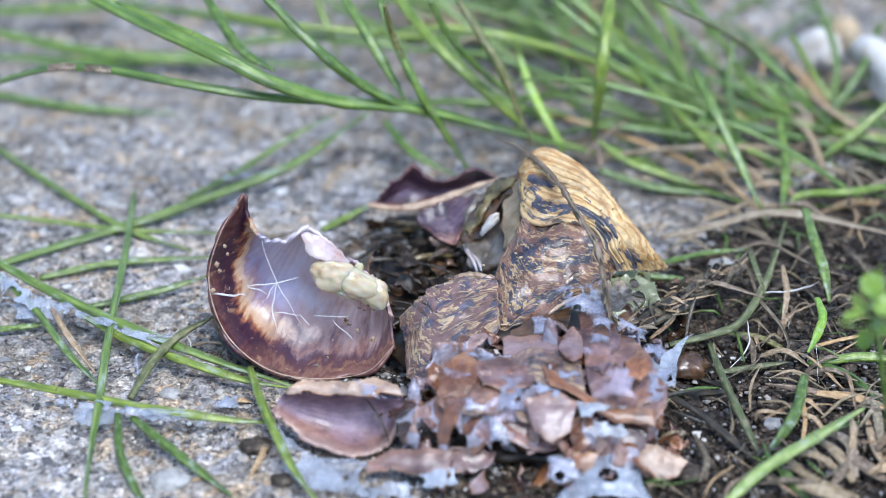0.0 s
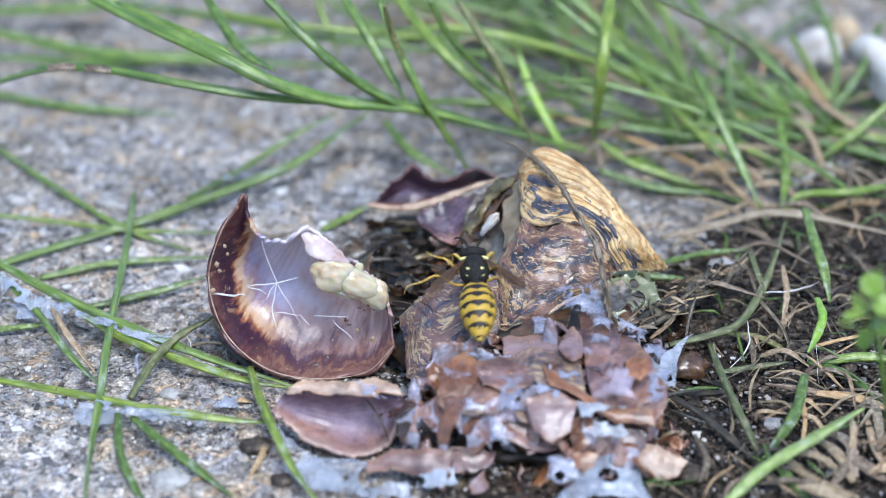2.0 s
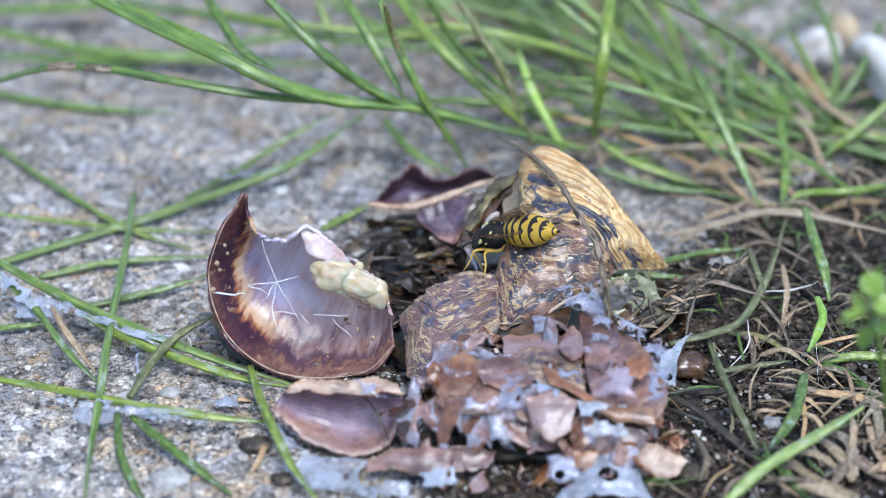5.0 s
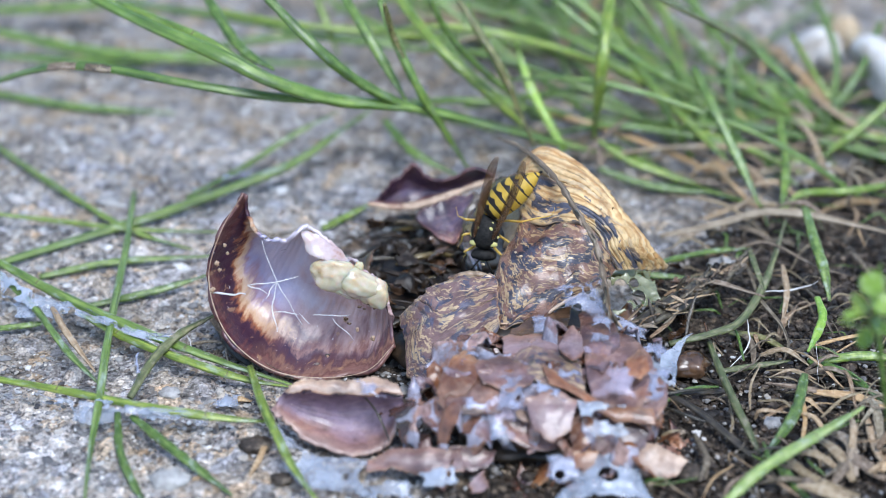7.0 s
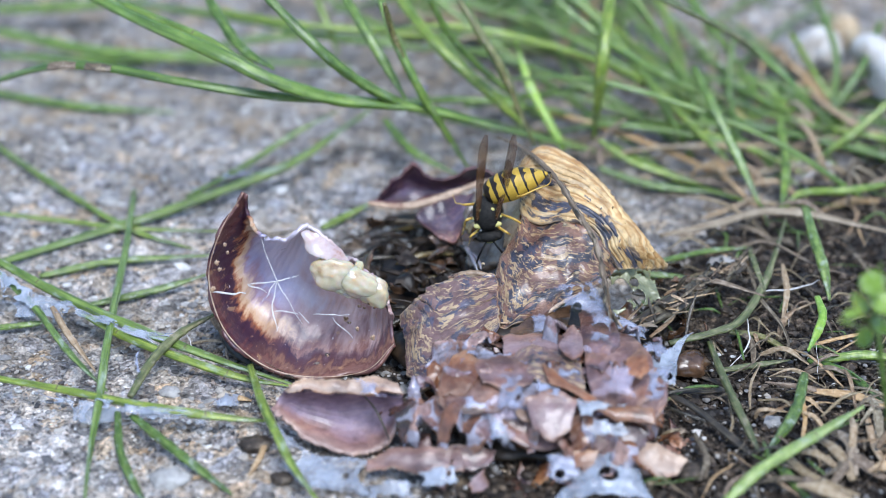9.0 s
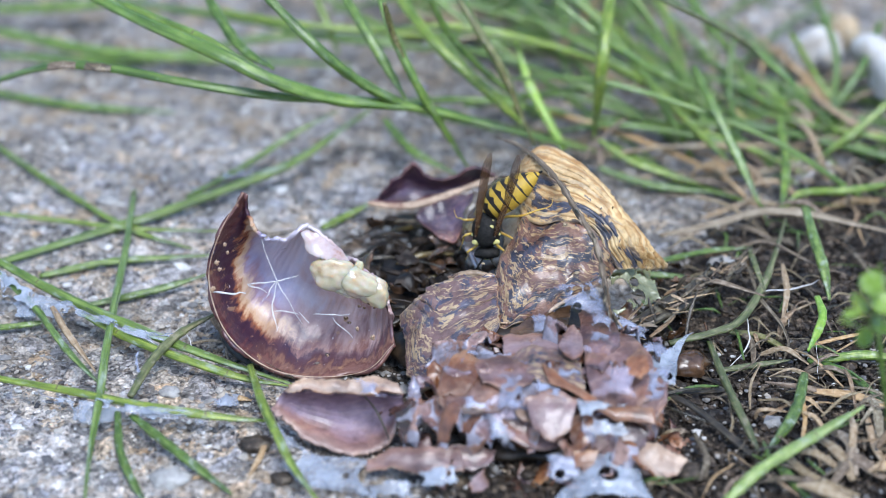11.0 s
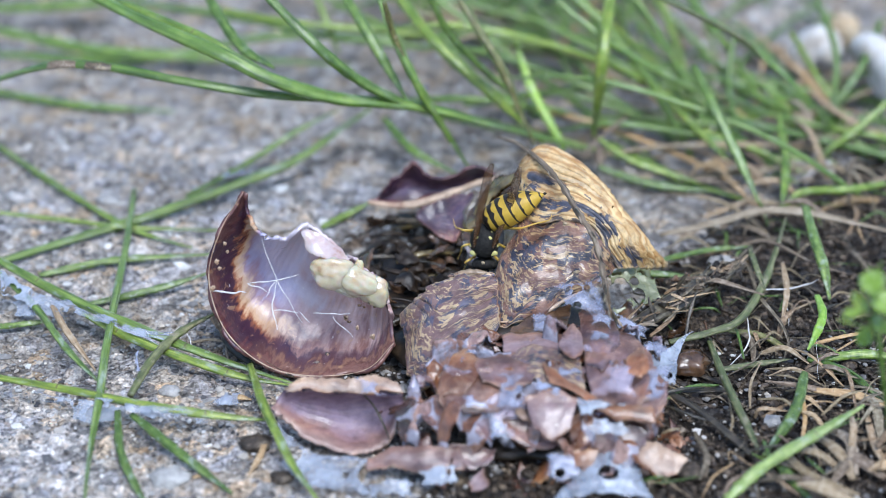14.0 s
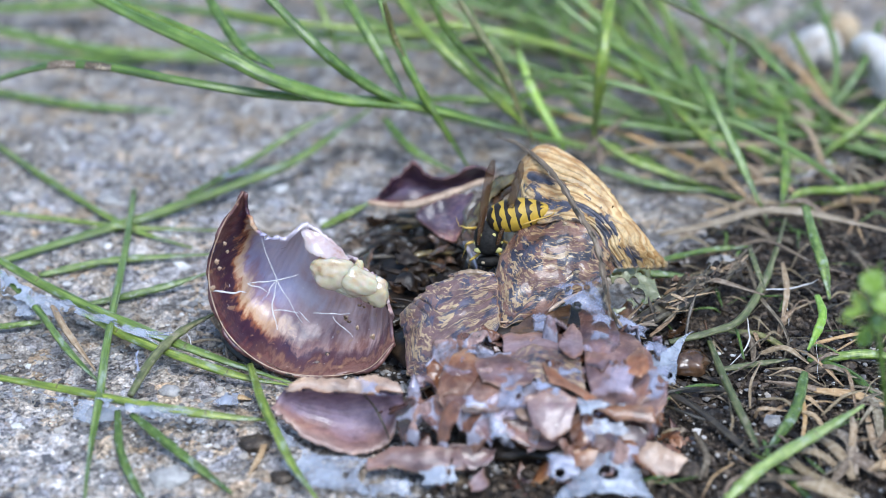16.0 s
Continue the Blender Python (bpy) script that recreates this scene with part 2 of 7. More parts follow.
def cup_material():
    """Inside of the cup: dark purple along the rim, a rust and cream streak, then pearly lilac; browner towards the lower end."""
    m, nt, b = blank("shell_cup_inside", 0.36, 0.45, 0.25)
    uv, obj = coord(nt, "UV"), coord(nt)
    u, v = axis(nt, uv, 0), axis(nt, uv, 1)
    soft = calc(nt, "SUBTRACT", grain(nt, coord(nt, "UV", (4.0, 2.2, 1)), 2.0, 4, 0.6, 0.3), 0.5)
    feather = calc(nt, "SUBTRACT", grain(nt, coord(nt, "UV", (30.0, 2.4, 1)), 1.6, 4, 0.6), 0.5)
    w = calc(nt, "ADD", v, calc(nt, "ADD", calc(nt, "MULTIPLY", soft, 0.42), calc(nt, "MULTIPLY", feather, 0.2)))
    left = ramp(nt, w, [(0.0, (0.12, 0.05, 0.045)), (0.015, (0.10, 0.03, 0.03)), (0.05, (0.035, 0.011, 0.026)), (0.13, (0.045, 0.016, 0.032)), (0.17, (0.30, 0.11, 0.05)), (0.21, (0.54, 0.35, 0.21)), (0.26, (0.56, 0.40, 0.31)), (0.32, (0.36, 0.23, 0.28)), (0.42, (0.38, 0.35, 0.52)), (0.62, (0.55, 0.50, 0.62)), (0.85, (0.64, 0.56, 0.62)), (1.0, (0.68, 0.60, 0.62))])
    right = ramp(nt, w, [(0.0, (0.20, 0.10, 0.08)), (0.03, (0.12, 0.05, 0.045)), (0.06, (0.24, 0.13, 0.09)), (0.10, (0.09, 0.04, 0.05)), (0.17, (0.05, 0.032, 0.065)), (0.21, (0.24, 0.14, 0.13)), (0.25, (0.12, 0.06, 0.08)), (0.30, (0.10, 0.06, 0.09)), (0.37, (0.40, 0.27, 0.26)), (0.52, (0.50, 0.36, 0.35)), (0.7, (0.42, 0.27, 0.26)), (0.85, (0.52, 0.40, 0.40)), (1.0, (0.56, 0.42, 0.40))])
    part = ramp(nt, calc(nt, "ADD", u, calc(nt, "MULTIPLY", soft, 0.16)), [(0.50, (0, 0, 0)), (0.62, (1, 1, 1))])
    col = blend(nt, part, left, right)
    bands = ramp(nt, grain(nt, coord(nt, "UV", (26.0, 3.0, 1)), 1.0, 3, 0.6, 0.3), [(0.36, (0.24, 0.12, 0.10)), (0.5, (0.44, 0.29, 0.26)), (0.64, (0.56, 0.42, 0.40))])
    end = calc(nt, "MULTIPLY", ramp(nt, calc(nt, "ADD", u, calc(nt, "MULTIPLY", soft, 0.2)), [(0.66, (0,)), (0.8, (0.8,))]), ramp(nt, w, [(0.1, (0,)), (0.2, (1,))]))
    col = blend(nt, end, col, bands)
    veil = ramp(nt, grain(nt, obj, 190.0, 4, 0.6, 0.5), [(0.5, (0, 0, 0)), (0.62, (1, 1, 1))])
    veil = calc(nt, "MULTIPLY", veil, ramp(nt, w, [(0.38, (0,)), (0.5, (0.4,))]))
    col = blend(nt, veil, col, (0.50, 0.52, 0.66))
    fleck = ramp(nt, grain(nt, coord(nt, "UV", (26.0, 12.0, 1)), 1.3, 4, 0.65, 0.4), [(0.6, (0, 0, 0)), (0.66, (1, 1, 1))])
    fleck = calc(nt, "MULTIPLY", fleck, ramp(nt, w, [(0.1, (0.45,)), (0.30, (0.35,)), (0.36, (0.04,))]))
    col = blend(nt, fleck, col, (0.50, 0.31, 0.16))
    speck = ramp(nt, grain(nt, obj, 1500.0, 3, 0.6), [(0.69, (0, 0, 0)), (0.72, (1, 1, 1))])
    col = blend(nt, calc(nt, "MULTIPLY", speck, 0.55), col, (0.70, 0.66, 0.62))
    nt.links.new(col, b.inputs["Base Color"])
    arcs = nt.nodes.new("ShaderNodeTexWave")
    arcs.bands_direction = "X"
    arcs.inputs["Scale"].default_value, arcs.inputs["Distortion"].default_value, arcs.inputs["Detail"].default_value = 9.0, 2.5, 3
    nt.links.new(uv, arcs.inputs["Vector"])
    relief(nt, b, calc(nt, "ADD", calc(nt, "MULTIPLY", arcs.outputs["Fac"], 0.35), grain(nt, obj, 620.0, 5)), 0.00022, 0.7)
    nt.links.new(calc(nt, "ADD", calc(nt, "MULTIPLY", grain(nt, obj, 300.0, 4), 0.3), 0.18), b.inputs["Roughness"])
    return m


CUP = cup_material()


def mottled_material(name, base, dark, pale, patch_at=0.5, fleck=(10.0, 26.0), fleck_at=0.53, window=((0.0, 1.0), (1.0, 1.0)), ribs=0.0, rough=0.36, coat=0.3):
    """Outside of the shell: ground colour in clouds, ragged slate patches, broken tan dashes along the growth lines, worn pale rim."""
    m, nt, b = blank(name, rough, 0.5, coat)
    uv, obj = coord(nt, "UV"), coord(nt)
    v = axis(nt, uv, 1)
    col = ramp(nt, grain(nt, obj, 150.0, 5, 0.65, 0.5), base)
    rib = grain(nt, coord(nt, "UV", (1.2, 46.0, 1)), 1.0, 3, 0.6, 0.1)
    if ribs:
        line = nt.nodes.new("ShaderNodeTexWave")
        line.bands_direction = "Y"
        line.inputs["Scale"].default_value, line.inputs["Distortion"].default_value, line.inputs["Detail"].default_value = 4.4, 1.6, 3
        line.inputs["Detail Scale"].default_value = 2.0
        nt.links.new(uv, line.inputs["Vector"])
        rib = calc(nt, "ADD", calc(nt, "MULTIPLY", rib, 0.55), calc(nt, "MULTIPLY", line.outputs["Fac"], 0.45))
        col = blend(nt, ribs, col, blend(nt, 1.0, col, ramp(nt, rib, [(0.3, (0.72, 0.58, 0.42)), (0.45, (0.97, 0.94, 0.88)), (0.7, (1.18, 1.22, 1.26))]), "MULTIPLY"))
    spots = calc(nt, "ADD", grain(nt, coord(nt, "UV", (5.0, 6.0, 1)), 1.0, 5, 0.62, 0.6), calc(nt, "MULTIPLY", calc(nt, "SUBTRACT", grain(nt, obj, 900.0, 4), 0.5), 0.18))
    where = ramp(nt, v, [(p, (k,)) for p, k in window])
    slate = calc(nt, "MULTIPLY", ramp(nt, spots, [(patch_at, (0, 0, 0)), (patch_at + 0.035, (1, 1, 1))]), where)
    col = blend(nt, slate, col, ramp(nt, grain(nt, obj, 420.0, 4), [(0.35, dark), (0.7, tuple(c * 2.2 + 0.02 for c in dark))]))
    dash = grain(nt, coord(nt, "UV", (*fleck, 1)), 1.0, 3, 0.55, 0.9)
    dash = calc(nt, "ADD", dash, calc(nt, "MULTIPLY", calc(nt, "SUBTRACT", grain(nt, coord(nt, "UV", (4.0, 4.0, 1)), 1.0, 3), 0.5), 0.5))
    col = blend(nt, calc(nt, "MULTIPLY", ramp(nt, dash, [(fleck_at, (0, 0, 0)), (fleck_at + 0.04, (1, 1, 1))]), 0.85), col, ramp(nt, grain(nt, obj, 500.0, 3), [(0.35, tuple(c * 0.7 for c in pale)), (0.65, pale)]))
    u_ = axis(nt, uv, 0)
    rim = calc(nt, "MINIMUM", calc(nt, "MINIMUM", u_, calc(nt, "SUBTRACT", 1.0, u_)), calc(nt, "MINIMUM", v, calc(nt, "SUBTRACT", 1.0, v)))
    rim = calc(nt, "LESS_THAN", calc(nt, "ADD", rim, calc(nt, "MULTIPLY", grain(nt, obj, 600.0, 3), 0.05)), 0.034)
    col = blend(nt, calc(nt, "MULTIPLY", rim, 0.7), col, (0.52, 0.38, 0.24))
    dirt = ramp(nt, grain(nt, obj, 420.0, 6, 0.7), [(0.3, (0.5, 0.45, 0.43)), (0.55, (1, 1, 1)), (0.8, (1.15, 1.12, 1.1))])
    col = blend(nt, 1.0, col, dirt, "MULTIPLY")
    nt.links.new(col, b.inputs["Base Color"])
    rel = calc(nt, "ADD", calc(nt, "MULTIPLY", rib, 0.6), calc(nt, "MULTIPLY", grain(nt, obj, 800.0, 5, 0.65), 1.6))
    relief(nt, b, rel, 0.0003, 0.8)
    nt.links.new(calc(nt, "ADD", calc(nt, "MULTIPLY", grain(nt, obj, 350.0, 4), 0.45), rough - 0.2), b.inputs["Roughness"])
    return m


OUTER = mottled_material("shell_mottled", [(0.3, (0.07, 0.033, 0.028)), (0.45, (0.155, 0.075, 0.052)), (0.55, (0.25, 0.125, 0.075)), (0.7, (0.23, 0.155, 0.155))], (0.018, 0.017, 0.028), (0.54, 0.37, 0.18), 0.49, (14.0, 34.0), 0.54, rough=0.30, coat=0.5)
STRIPED = mottled_material("shell_striped", [(0.3, (0.09, 0.045, 0.045)), (0.5, (0.16, 0.09, 0.08)), (0.65, (0.22, 0.13, 0.11))], (0.035, 0.032, 0.05), (0.60, 0.44, 0.24), 0.52, (8.0, 34.0), 0.535, rough=0.32, coat=0.45)
GOLD = mottled_material("shell_lip_golden", [(0.3, (0.50, 0.30, 0.12)), (0.5, (0.60, 0.40, 0.18)), (0.7, (0.66, 0.49, 0.26))], (0.035, 0.035, 0.05), (0.66, 0.50, 0.29), 0.5, (6.0, 30.0), 0.60, ((0.0, 0.0), (0.44, 0.0), (0.52, 1.0), (0.9, 1.0), (1.0, 0.8)), 0.9, 0.42, 0.2)
PURPLE = shell_material("shell_purple", [(0.0, (0.035, 0.018, 0.032)), (0.35, (0.085, 0.042, 0.06)), (0.6, (0.13, 0.075, 0.105)), (0.8, (0.10, 0.045, 0.055)), (1.0, (0.30, 0.17, 0.13))], 24, 0.25, (3, 2.4), 0.24, 0.6, (0.42, 0.27, 0.2), 0.25, -0.016, 0.25)
SHARD = shell_material("shell_brown_shard", [(0.0, (0.234, 0.117, 0.062)), (0.12, (0.156, 0.058, 0.023)), (0.4, (0.195, 0.090, 0.047)), (0.65, (0.234, 0.129, 0.094)), (0.85, (0.133, 0.055, 0.039)), (1.0, (0.078, 0.031, 0.023))], 20, 0.4, (2, 2), 0.34, 0.4, (0.46, 0.29, 0.20), 0.22, -0.02, 0.06, 1.8, 0.8)
UMBER = shell_material("shell_umber_shard", [(0.0, (0.080, 0.032, 0.020)), (0.35, (0.112, 0.044, 0.028)), (0.6, (0.192, 0.104, 0.088)), (0.8, (0.240, 0.152, 0.152)), (1.0, (0.096, 0.044, 0.040))], 20, 0.45, (2, 2), 0.3, 0.5, (0.42, 0.26, 0.16), 0.22, -0.02, 0.06, 1.8, 0.8)
VIOLET = shell_material("shell_violet", [(0.0, (0.16, 0.07, 0.07)), (0.06, (0.045, 0.016, 0.035)), (0.35, (0.065, 0.034, 0.07)), (0.6, (0.13, 0.09, 0.14)), (0.8, (0.075, 0.03, 0.05)), (0.93, (0.10, 0.04, 0.05)), (1.0, (0.30, 0.14, 0.11))], 24, 0.3, (3, 2.4), 0.34, 0.3, (0.42, 0.25, 0.2), 0.2, -0.016, 0.25, 1.2, 0.6)
LILAC = shell_material("shell_lilac_dish", [(0.0, (0.115, 0.066, 0.095)), (0.3, (0.218, 0.150, 0.203)), (0.6, (0.287, 0.204, 0.257)), (0.82, (0.299, 0.168, 0.149)), (0.95, (0.414, 0.264, 0.216)), (1.0, (0.506, 0.360, 0.297))], 24, 0.2, (2, 2), 0.4, 0.25, (0.42, 0.28, 0.22), 0.15, -0.01, 0.12, 0.7, 0.4)
RUST = shell_material("shell_rust_shard", [(0.0, (0.357, 0.187, 0.085)), (0.25, (0.255, 0.093, 0.030)), (0.6, (0.187, 0.068, 0.025)), (1.0, (0.289, 0.136, 0.068))], 20, 0.4, (2, 2), 0.3, 0.45, (0.5, 0.32, 0.18), 0.22, -0.01, 0.06, 1.8, 0.8)
ROSE = shell_material("shell_rose_shard", [(0.0, (0.256, 0.136, 0.088)), (0.3, (0.192, 0.096, 0.076)), (0.6, (0.232, 0.148, 0.140)), (0.85, (0.144, 0.068, 0.056)), (1.0, (0.288, 0.168, 0.112))], 20, 0.4, (2, 2), 0.4, 0.25, (0.52, 0.36, 0.28), 0.2, -0.01, 0.06, 1.8, 0.7)
PINK = shell_material("shell_pink_shard", [(0.0, (0.277, 0.158, 0.106)), (0.2, (0.224, 0.132, 0.119)), (0.5, (0.277, 0.191, 0.191)), (0.8, (0.238, 0.152, 0.145)), (1.0, (0.224, 0.099, 0.053))], 20, 0.35, (2, 2), 0.34, 0.4, (0.56, 0.42, 0.36), 0.15, -0.01, 0.06, 1.0, 0.4)
TANSHARD = shell_material("shell_tan_shard", [(0.0, (0.45, 0.31, 0.20)), (0.4, (0.38, 0.25, 0.17)), (0.7, (0.45, 0.34, 0.26)), (1.0, (0.33, 0.18, 0.11))], 20, 0.35, (2, 2), 0.42, 0.3, (0.60, 0.46, 0.36), 0.2, -0.01, 0.06, 1.2, 0.5)
EDGE = shell_material("shell_broken_edge", [(0.0, (0.45, 0.30, 0.19)), (0.5, (0.55, 0.38, 0.25)), (1.0, (0.30, 0.17, 0.11))], 20, 0.4, (6, 3), 0.5, 0.15, (0.66, 0.52, 0.40), 0.4, 0.0, 0.3)


def flesh_material(name, a, b_, c, sss=0.5, rough=0.25, coat=0.5):
    m, nt, b = blank(name, rough, 0.4, coat, sss)
    obj = coord(nt)
    n = grain(nt, obj, 380.0, 5, 0.6)
    col = ramp(nt, n, [(0.28, a), (0.42, b_), (0.7, c)])
    nt.links.new(col, b.inputs["Base Color"])
    relief(nt, b, grain(nt, obj, 900.0, 4), 0.0002, 0.6)
    return m


FLESH = flesh_material("cream_flesh", (0.30, 0.19, 0.08), (0.56, 0.46, 0.30), (0.66, 0.59, 0.45), 1.0, 0.12, 0.8)
for _n in FLESH.node_tree.nodes:
    if _n.type == "BSDF_PRINCIPLED":
        _n.inputs["Transmission Weight"].default_value = 0.12
    elif _n.type == "BUMP":
        _n.inputs["Strength"].default_value = 0.25
PALE = flesh_material("pale_rind", (0.34, 0.17, 0.12), (0.48, 0.36, 0.34), (0.58, 0.50, 0.50))
GREY = flesh_material("grey_flesh", (0.04, 0.028, 0.016), (0.11, 0.088, 0.066), (0.28, 0.26, 0.24), 0.3, 0.35, 0.3)
LINING = flesh_material("beige_lining", (0.07, 0.04, 0.02), (0.17, 0.115, 0.065), (0.32, 0.25, 0.17), 0.2, 0.35, 0.3)
# wet matter, darkened further to carry the shade between the shell pieces
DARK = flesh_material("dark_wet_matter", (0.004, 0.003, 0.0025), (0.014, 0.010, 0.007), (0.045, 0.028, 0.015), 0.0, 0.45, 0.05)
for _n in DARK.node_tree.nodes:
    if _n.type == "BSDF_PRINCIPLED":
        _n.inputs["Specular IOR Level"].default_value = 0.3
GUT = flesh_material("olive_gut_pale", (0.06, 0.06, 0.012), (0.22, 0.21, 0.06), (0.42, 0.40, 0.18), 0.2, 0.15)
BROWNWET = flesh_material("brown_wet_shell", (0.008, 0.005, 0.003), (0.045, 0.024, 0.012), (0.17, 0.095, 0.05), 0.0, 0.2, 0.6)
OLIVE = flesh_material("olive_gut", (0.02, 0.014, 0.004), (0.085, 0.06, 0.018), (0.24, 0.18, 0.07), 0.1, 0.2)


def film_material(name, lo, mid, hi, tint=((0.28, 0.31, 0.37), (0.54, 0.58, 0.66)), fade=False):
    """Dried slime: thin, bluish white and glossy, clear in places."""
    m, nt, b = blank(name, 0.2, 0.6, 0.5)
    obj = coord(nt)
    n = grain(nt, obj, 300.0, 5, 0.6, 0.5)
    nt.links.new(ramp(nt, n, [(0.3, tint[0]), (0.7, tint[1])]), b.inputs["Base Color"])
    alpha = ramp(nt, grain(nt, obj, 260.0, 5, 0.6, 0.4), [(0.3, (lo,)), (0.5, (mid,)), (0.74, (hi,))])
    if fade:
        uv = coord(nt, "UV")
        u_, v_ = axis(nt, uv, 0), axis(nt, uv, 1)
        rim = calc(nt, "MINIMUM", calc(nt, "MINIMUM", u_, calc(nt, "SUBTRACT", 1.0, u_)), calc(nt, "MINIMUM", v_, calc(nt, "SUBTRACT", 1.0, v_)))
        rim = calc(nt, "ADD", rim, calc(nt, "MULTIPLY", calc(nt, "SUBTRACT", grain(nt, obj, 420.0, 4), 0.5), 0.35))
        alpha = calc(nt, "MULTIPLY", alpha, ramp(nt, rim, [(0.02, (0,)), (0.2, (1,))]))
    nt.links.new(alpha, b.inputs["Alpha"])
    relief(nt, b, grain(nt, obj, 600.0, 4), 0.0006, 0.8)
    return m


FILM = film_material("dried_slime", 0.0, 0.3, 0.8, ((0.28, 0.28, 0.38), (0.52, 0.53, 0.66)), True)
FILM_WET = film_material("wet_slime", 0.25, 0.5, 0.85, ((0.28, 0.29, 0.38), (0.48, 0.50, 0.62)), True)
FILM_ROSE = film_material("moist_slime", 0.15, 0.5, 0.85, ((0.38, 0.30, 0.36), (0.58, 0.50, 0.58)), True)
FILM_OLIVE = film_material("olive_slime", 0.6, 0.85, 0.97, ((0.06, 0.065, 0.018), (0.27, 0.28, 0.15)))
FILM_THICK = film_material("dried_slime_thick", 0.06, 0.44, 0.86)
THREAD, _nt, _b = blank("slime_thread", 0.3, 0.5)
_b.inputs["Base Color"].default_value = (0.6, 0.58, 0.57, 1)
WHITE = stone_material("chalk_white_shell", [(0.36, (0.42, 0.34, 0.25)), (0.5, (0.64, 0.61, 0.57)), (0.7, (0.72, 0.71, 0.70))], 0.45, 120.0)
TAN = stone_material("tan_shell", [(0.3, (0.36, 0.24, 0.13)), (0.5, (0.5, 0.38, 0.24)), (0.7, (0.62, 0.52, 0.38))], 0.45, 160.0)


# ---- building helpers; the numbers of the things are in millimetres ----
def mm(p):
    return Vector(p) * 0.001


def spline(pts, n):
    """n points along a smooth line through pts."""
    p = np.array([pts[0], *pts, pts[-1]], float)
    p[0], p[-1] = 2 * p[1] - p[2], 2 * p[-2] - p[-3]
    s = np.linspace(0, len(pts) - 1, n)
    i = np.minimum(s.astype(int), len(pts) - 2)
    t = (s - i)[:, None]
    a, b, c, d = p[i], p[i + 1], p[i + 2], p[i + 3]
    return 0.5 * (2 * b + (c - a) * t + (2 * a - 5 * b + 4 * c - d) * t**2 + (3 * b - a - 3 * c + d) * t**3)


def broken(pts, n):
    """n points along the straight pieces between pts."""
    s = np.linspace(0, len(pts) - 1, n)
    return np.stack([np.interp(s, range(len(pts)), np.array(pts, float)[:, i]) for i in range(3)], 1)


def mesh_of(name, verts, faces, mat, uvs=None, smooth=True):
    me = bpy.data.meshes.new(name)
    me.from_pydata([tuple(v) for v in verts], [], faces)
    me.materials.append(mat)
    if uvs is not None:
        layer = me.uv_layers.new(name="UVMap")
        idx = np.empty(len(me.loops), int)
        me.loops.foreach_get("vertex_index", idx)
        layer.data.foreach_set("uv", np.asarray(uvs, float)[idx].ravel())
    if smooth:
        me.polygons.foreach_set("use_smooth", [True] * len(me.polygons))
    me.update()
    return me


def put(name, me, parent=None, label="", category="", group="", kind="", m=None):
    ob = new(name, me)
    ob.parent = parent
    if m is not None:
        ob.matrix_basis = m
    return tagged(ob, label, category, group, kind)


def grid_faces(nu, nv, off=0, flip=False):
    fs = []
    for i in range(nu - 1):
        for j in range(nv - 1):
            q = [off + i * nv + j, off + (i + 1) * nv + j, off + (i + 1) * nv + j + 1, off + i * nv + j + 1]
            fs.append(q[::-1] if flip else q)
    return fs


def sheet(pts, thick, holes=None):
    """Verts, faces and uvs of a curved sheet with thickness, from a grid of points (nu, nv, 3)."""
    nu, nv = pts.shape[:2]
    du, dv = np.gradient(pts, axis=0), np.gradient(pts, axis=1)
    n = np.cross(du, dv)
    n /= np.linalg.norm(n, axis=2, keepdims=True) + 1e-12
    top, low = pts.reshape(-1, 3), (pts - n * thick).reshape(-1, 3)
    N = nu * nv
    keep = [True] * ((nu - 1) * (nv - 1)) if holes is None else holes
    f1, f2 = grid_faces(nu, nv), grid_faces(nu, nv, N, True)
    faces, edges = [], {}
    for k, (a, b) in enumerate(zip(f1, f2)):
        if keep[k]:
            faces += [a, b]
            for e in zip(a, a[1:] + a[:1]):
                edges[e] = True
    for (a, b) in edges:
        if (b, a) not in edges:
            faces.append([b, a, a + N, b + N])
    g = np.stack(np.meshgrid(np.linspace(0, 1, nu), np.linspace(0, 1, nv), indexing="ij"), 2).reshape(-1, 2)
    return np.vstack([top, low]), faces, np.vstack([g, g])


def wobble(p, scale, amount, seed=0.0):
    """Uneven surface: each point moved a little by smooth noise (mm)."""
    out = np.array(p, float)
    flat = out.reshape(-1, 3)
    for i, q in enumerate(flat):
        flat[i] += np.array(noise.noise_vector(Vector(q) / scale + Vector((seed, seed * 1.7, 0)))) * amount
    return out


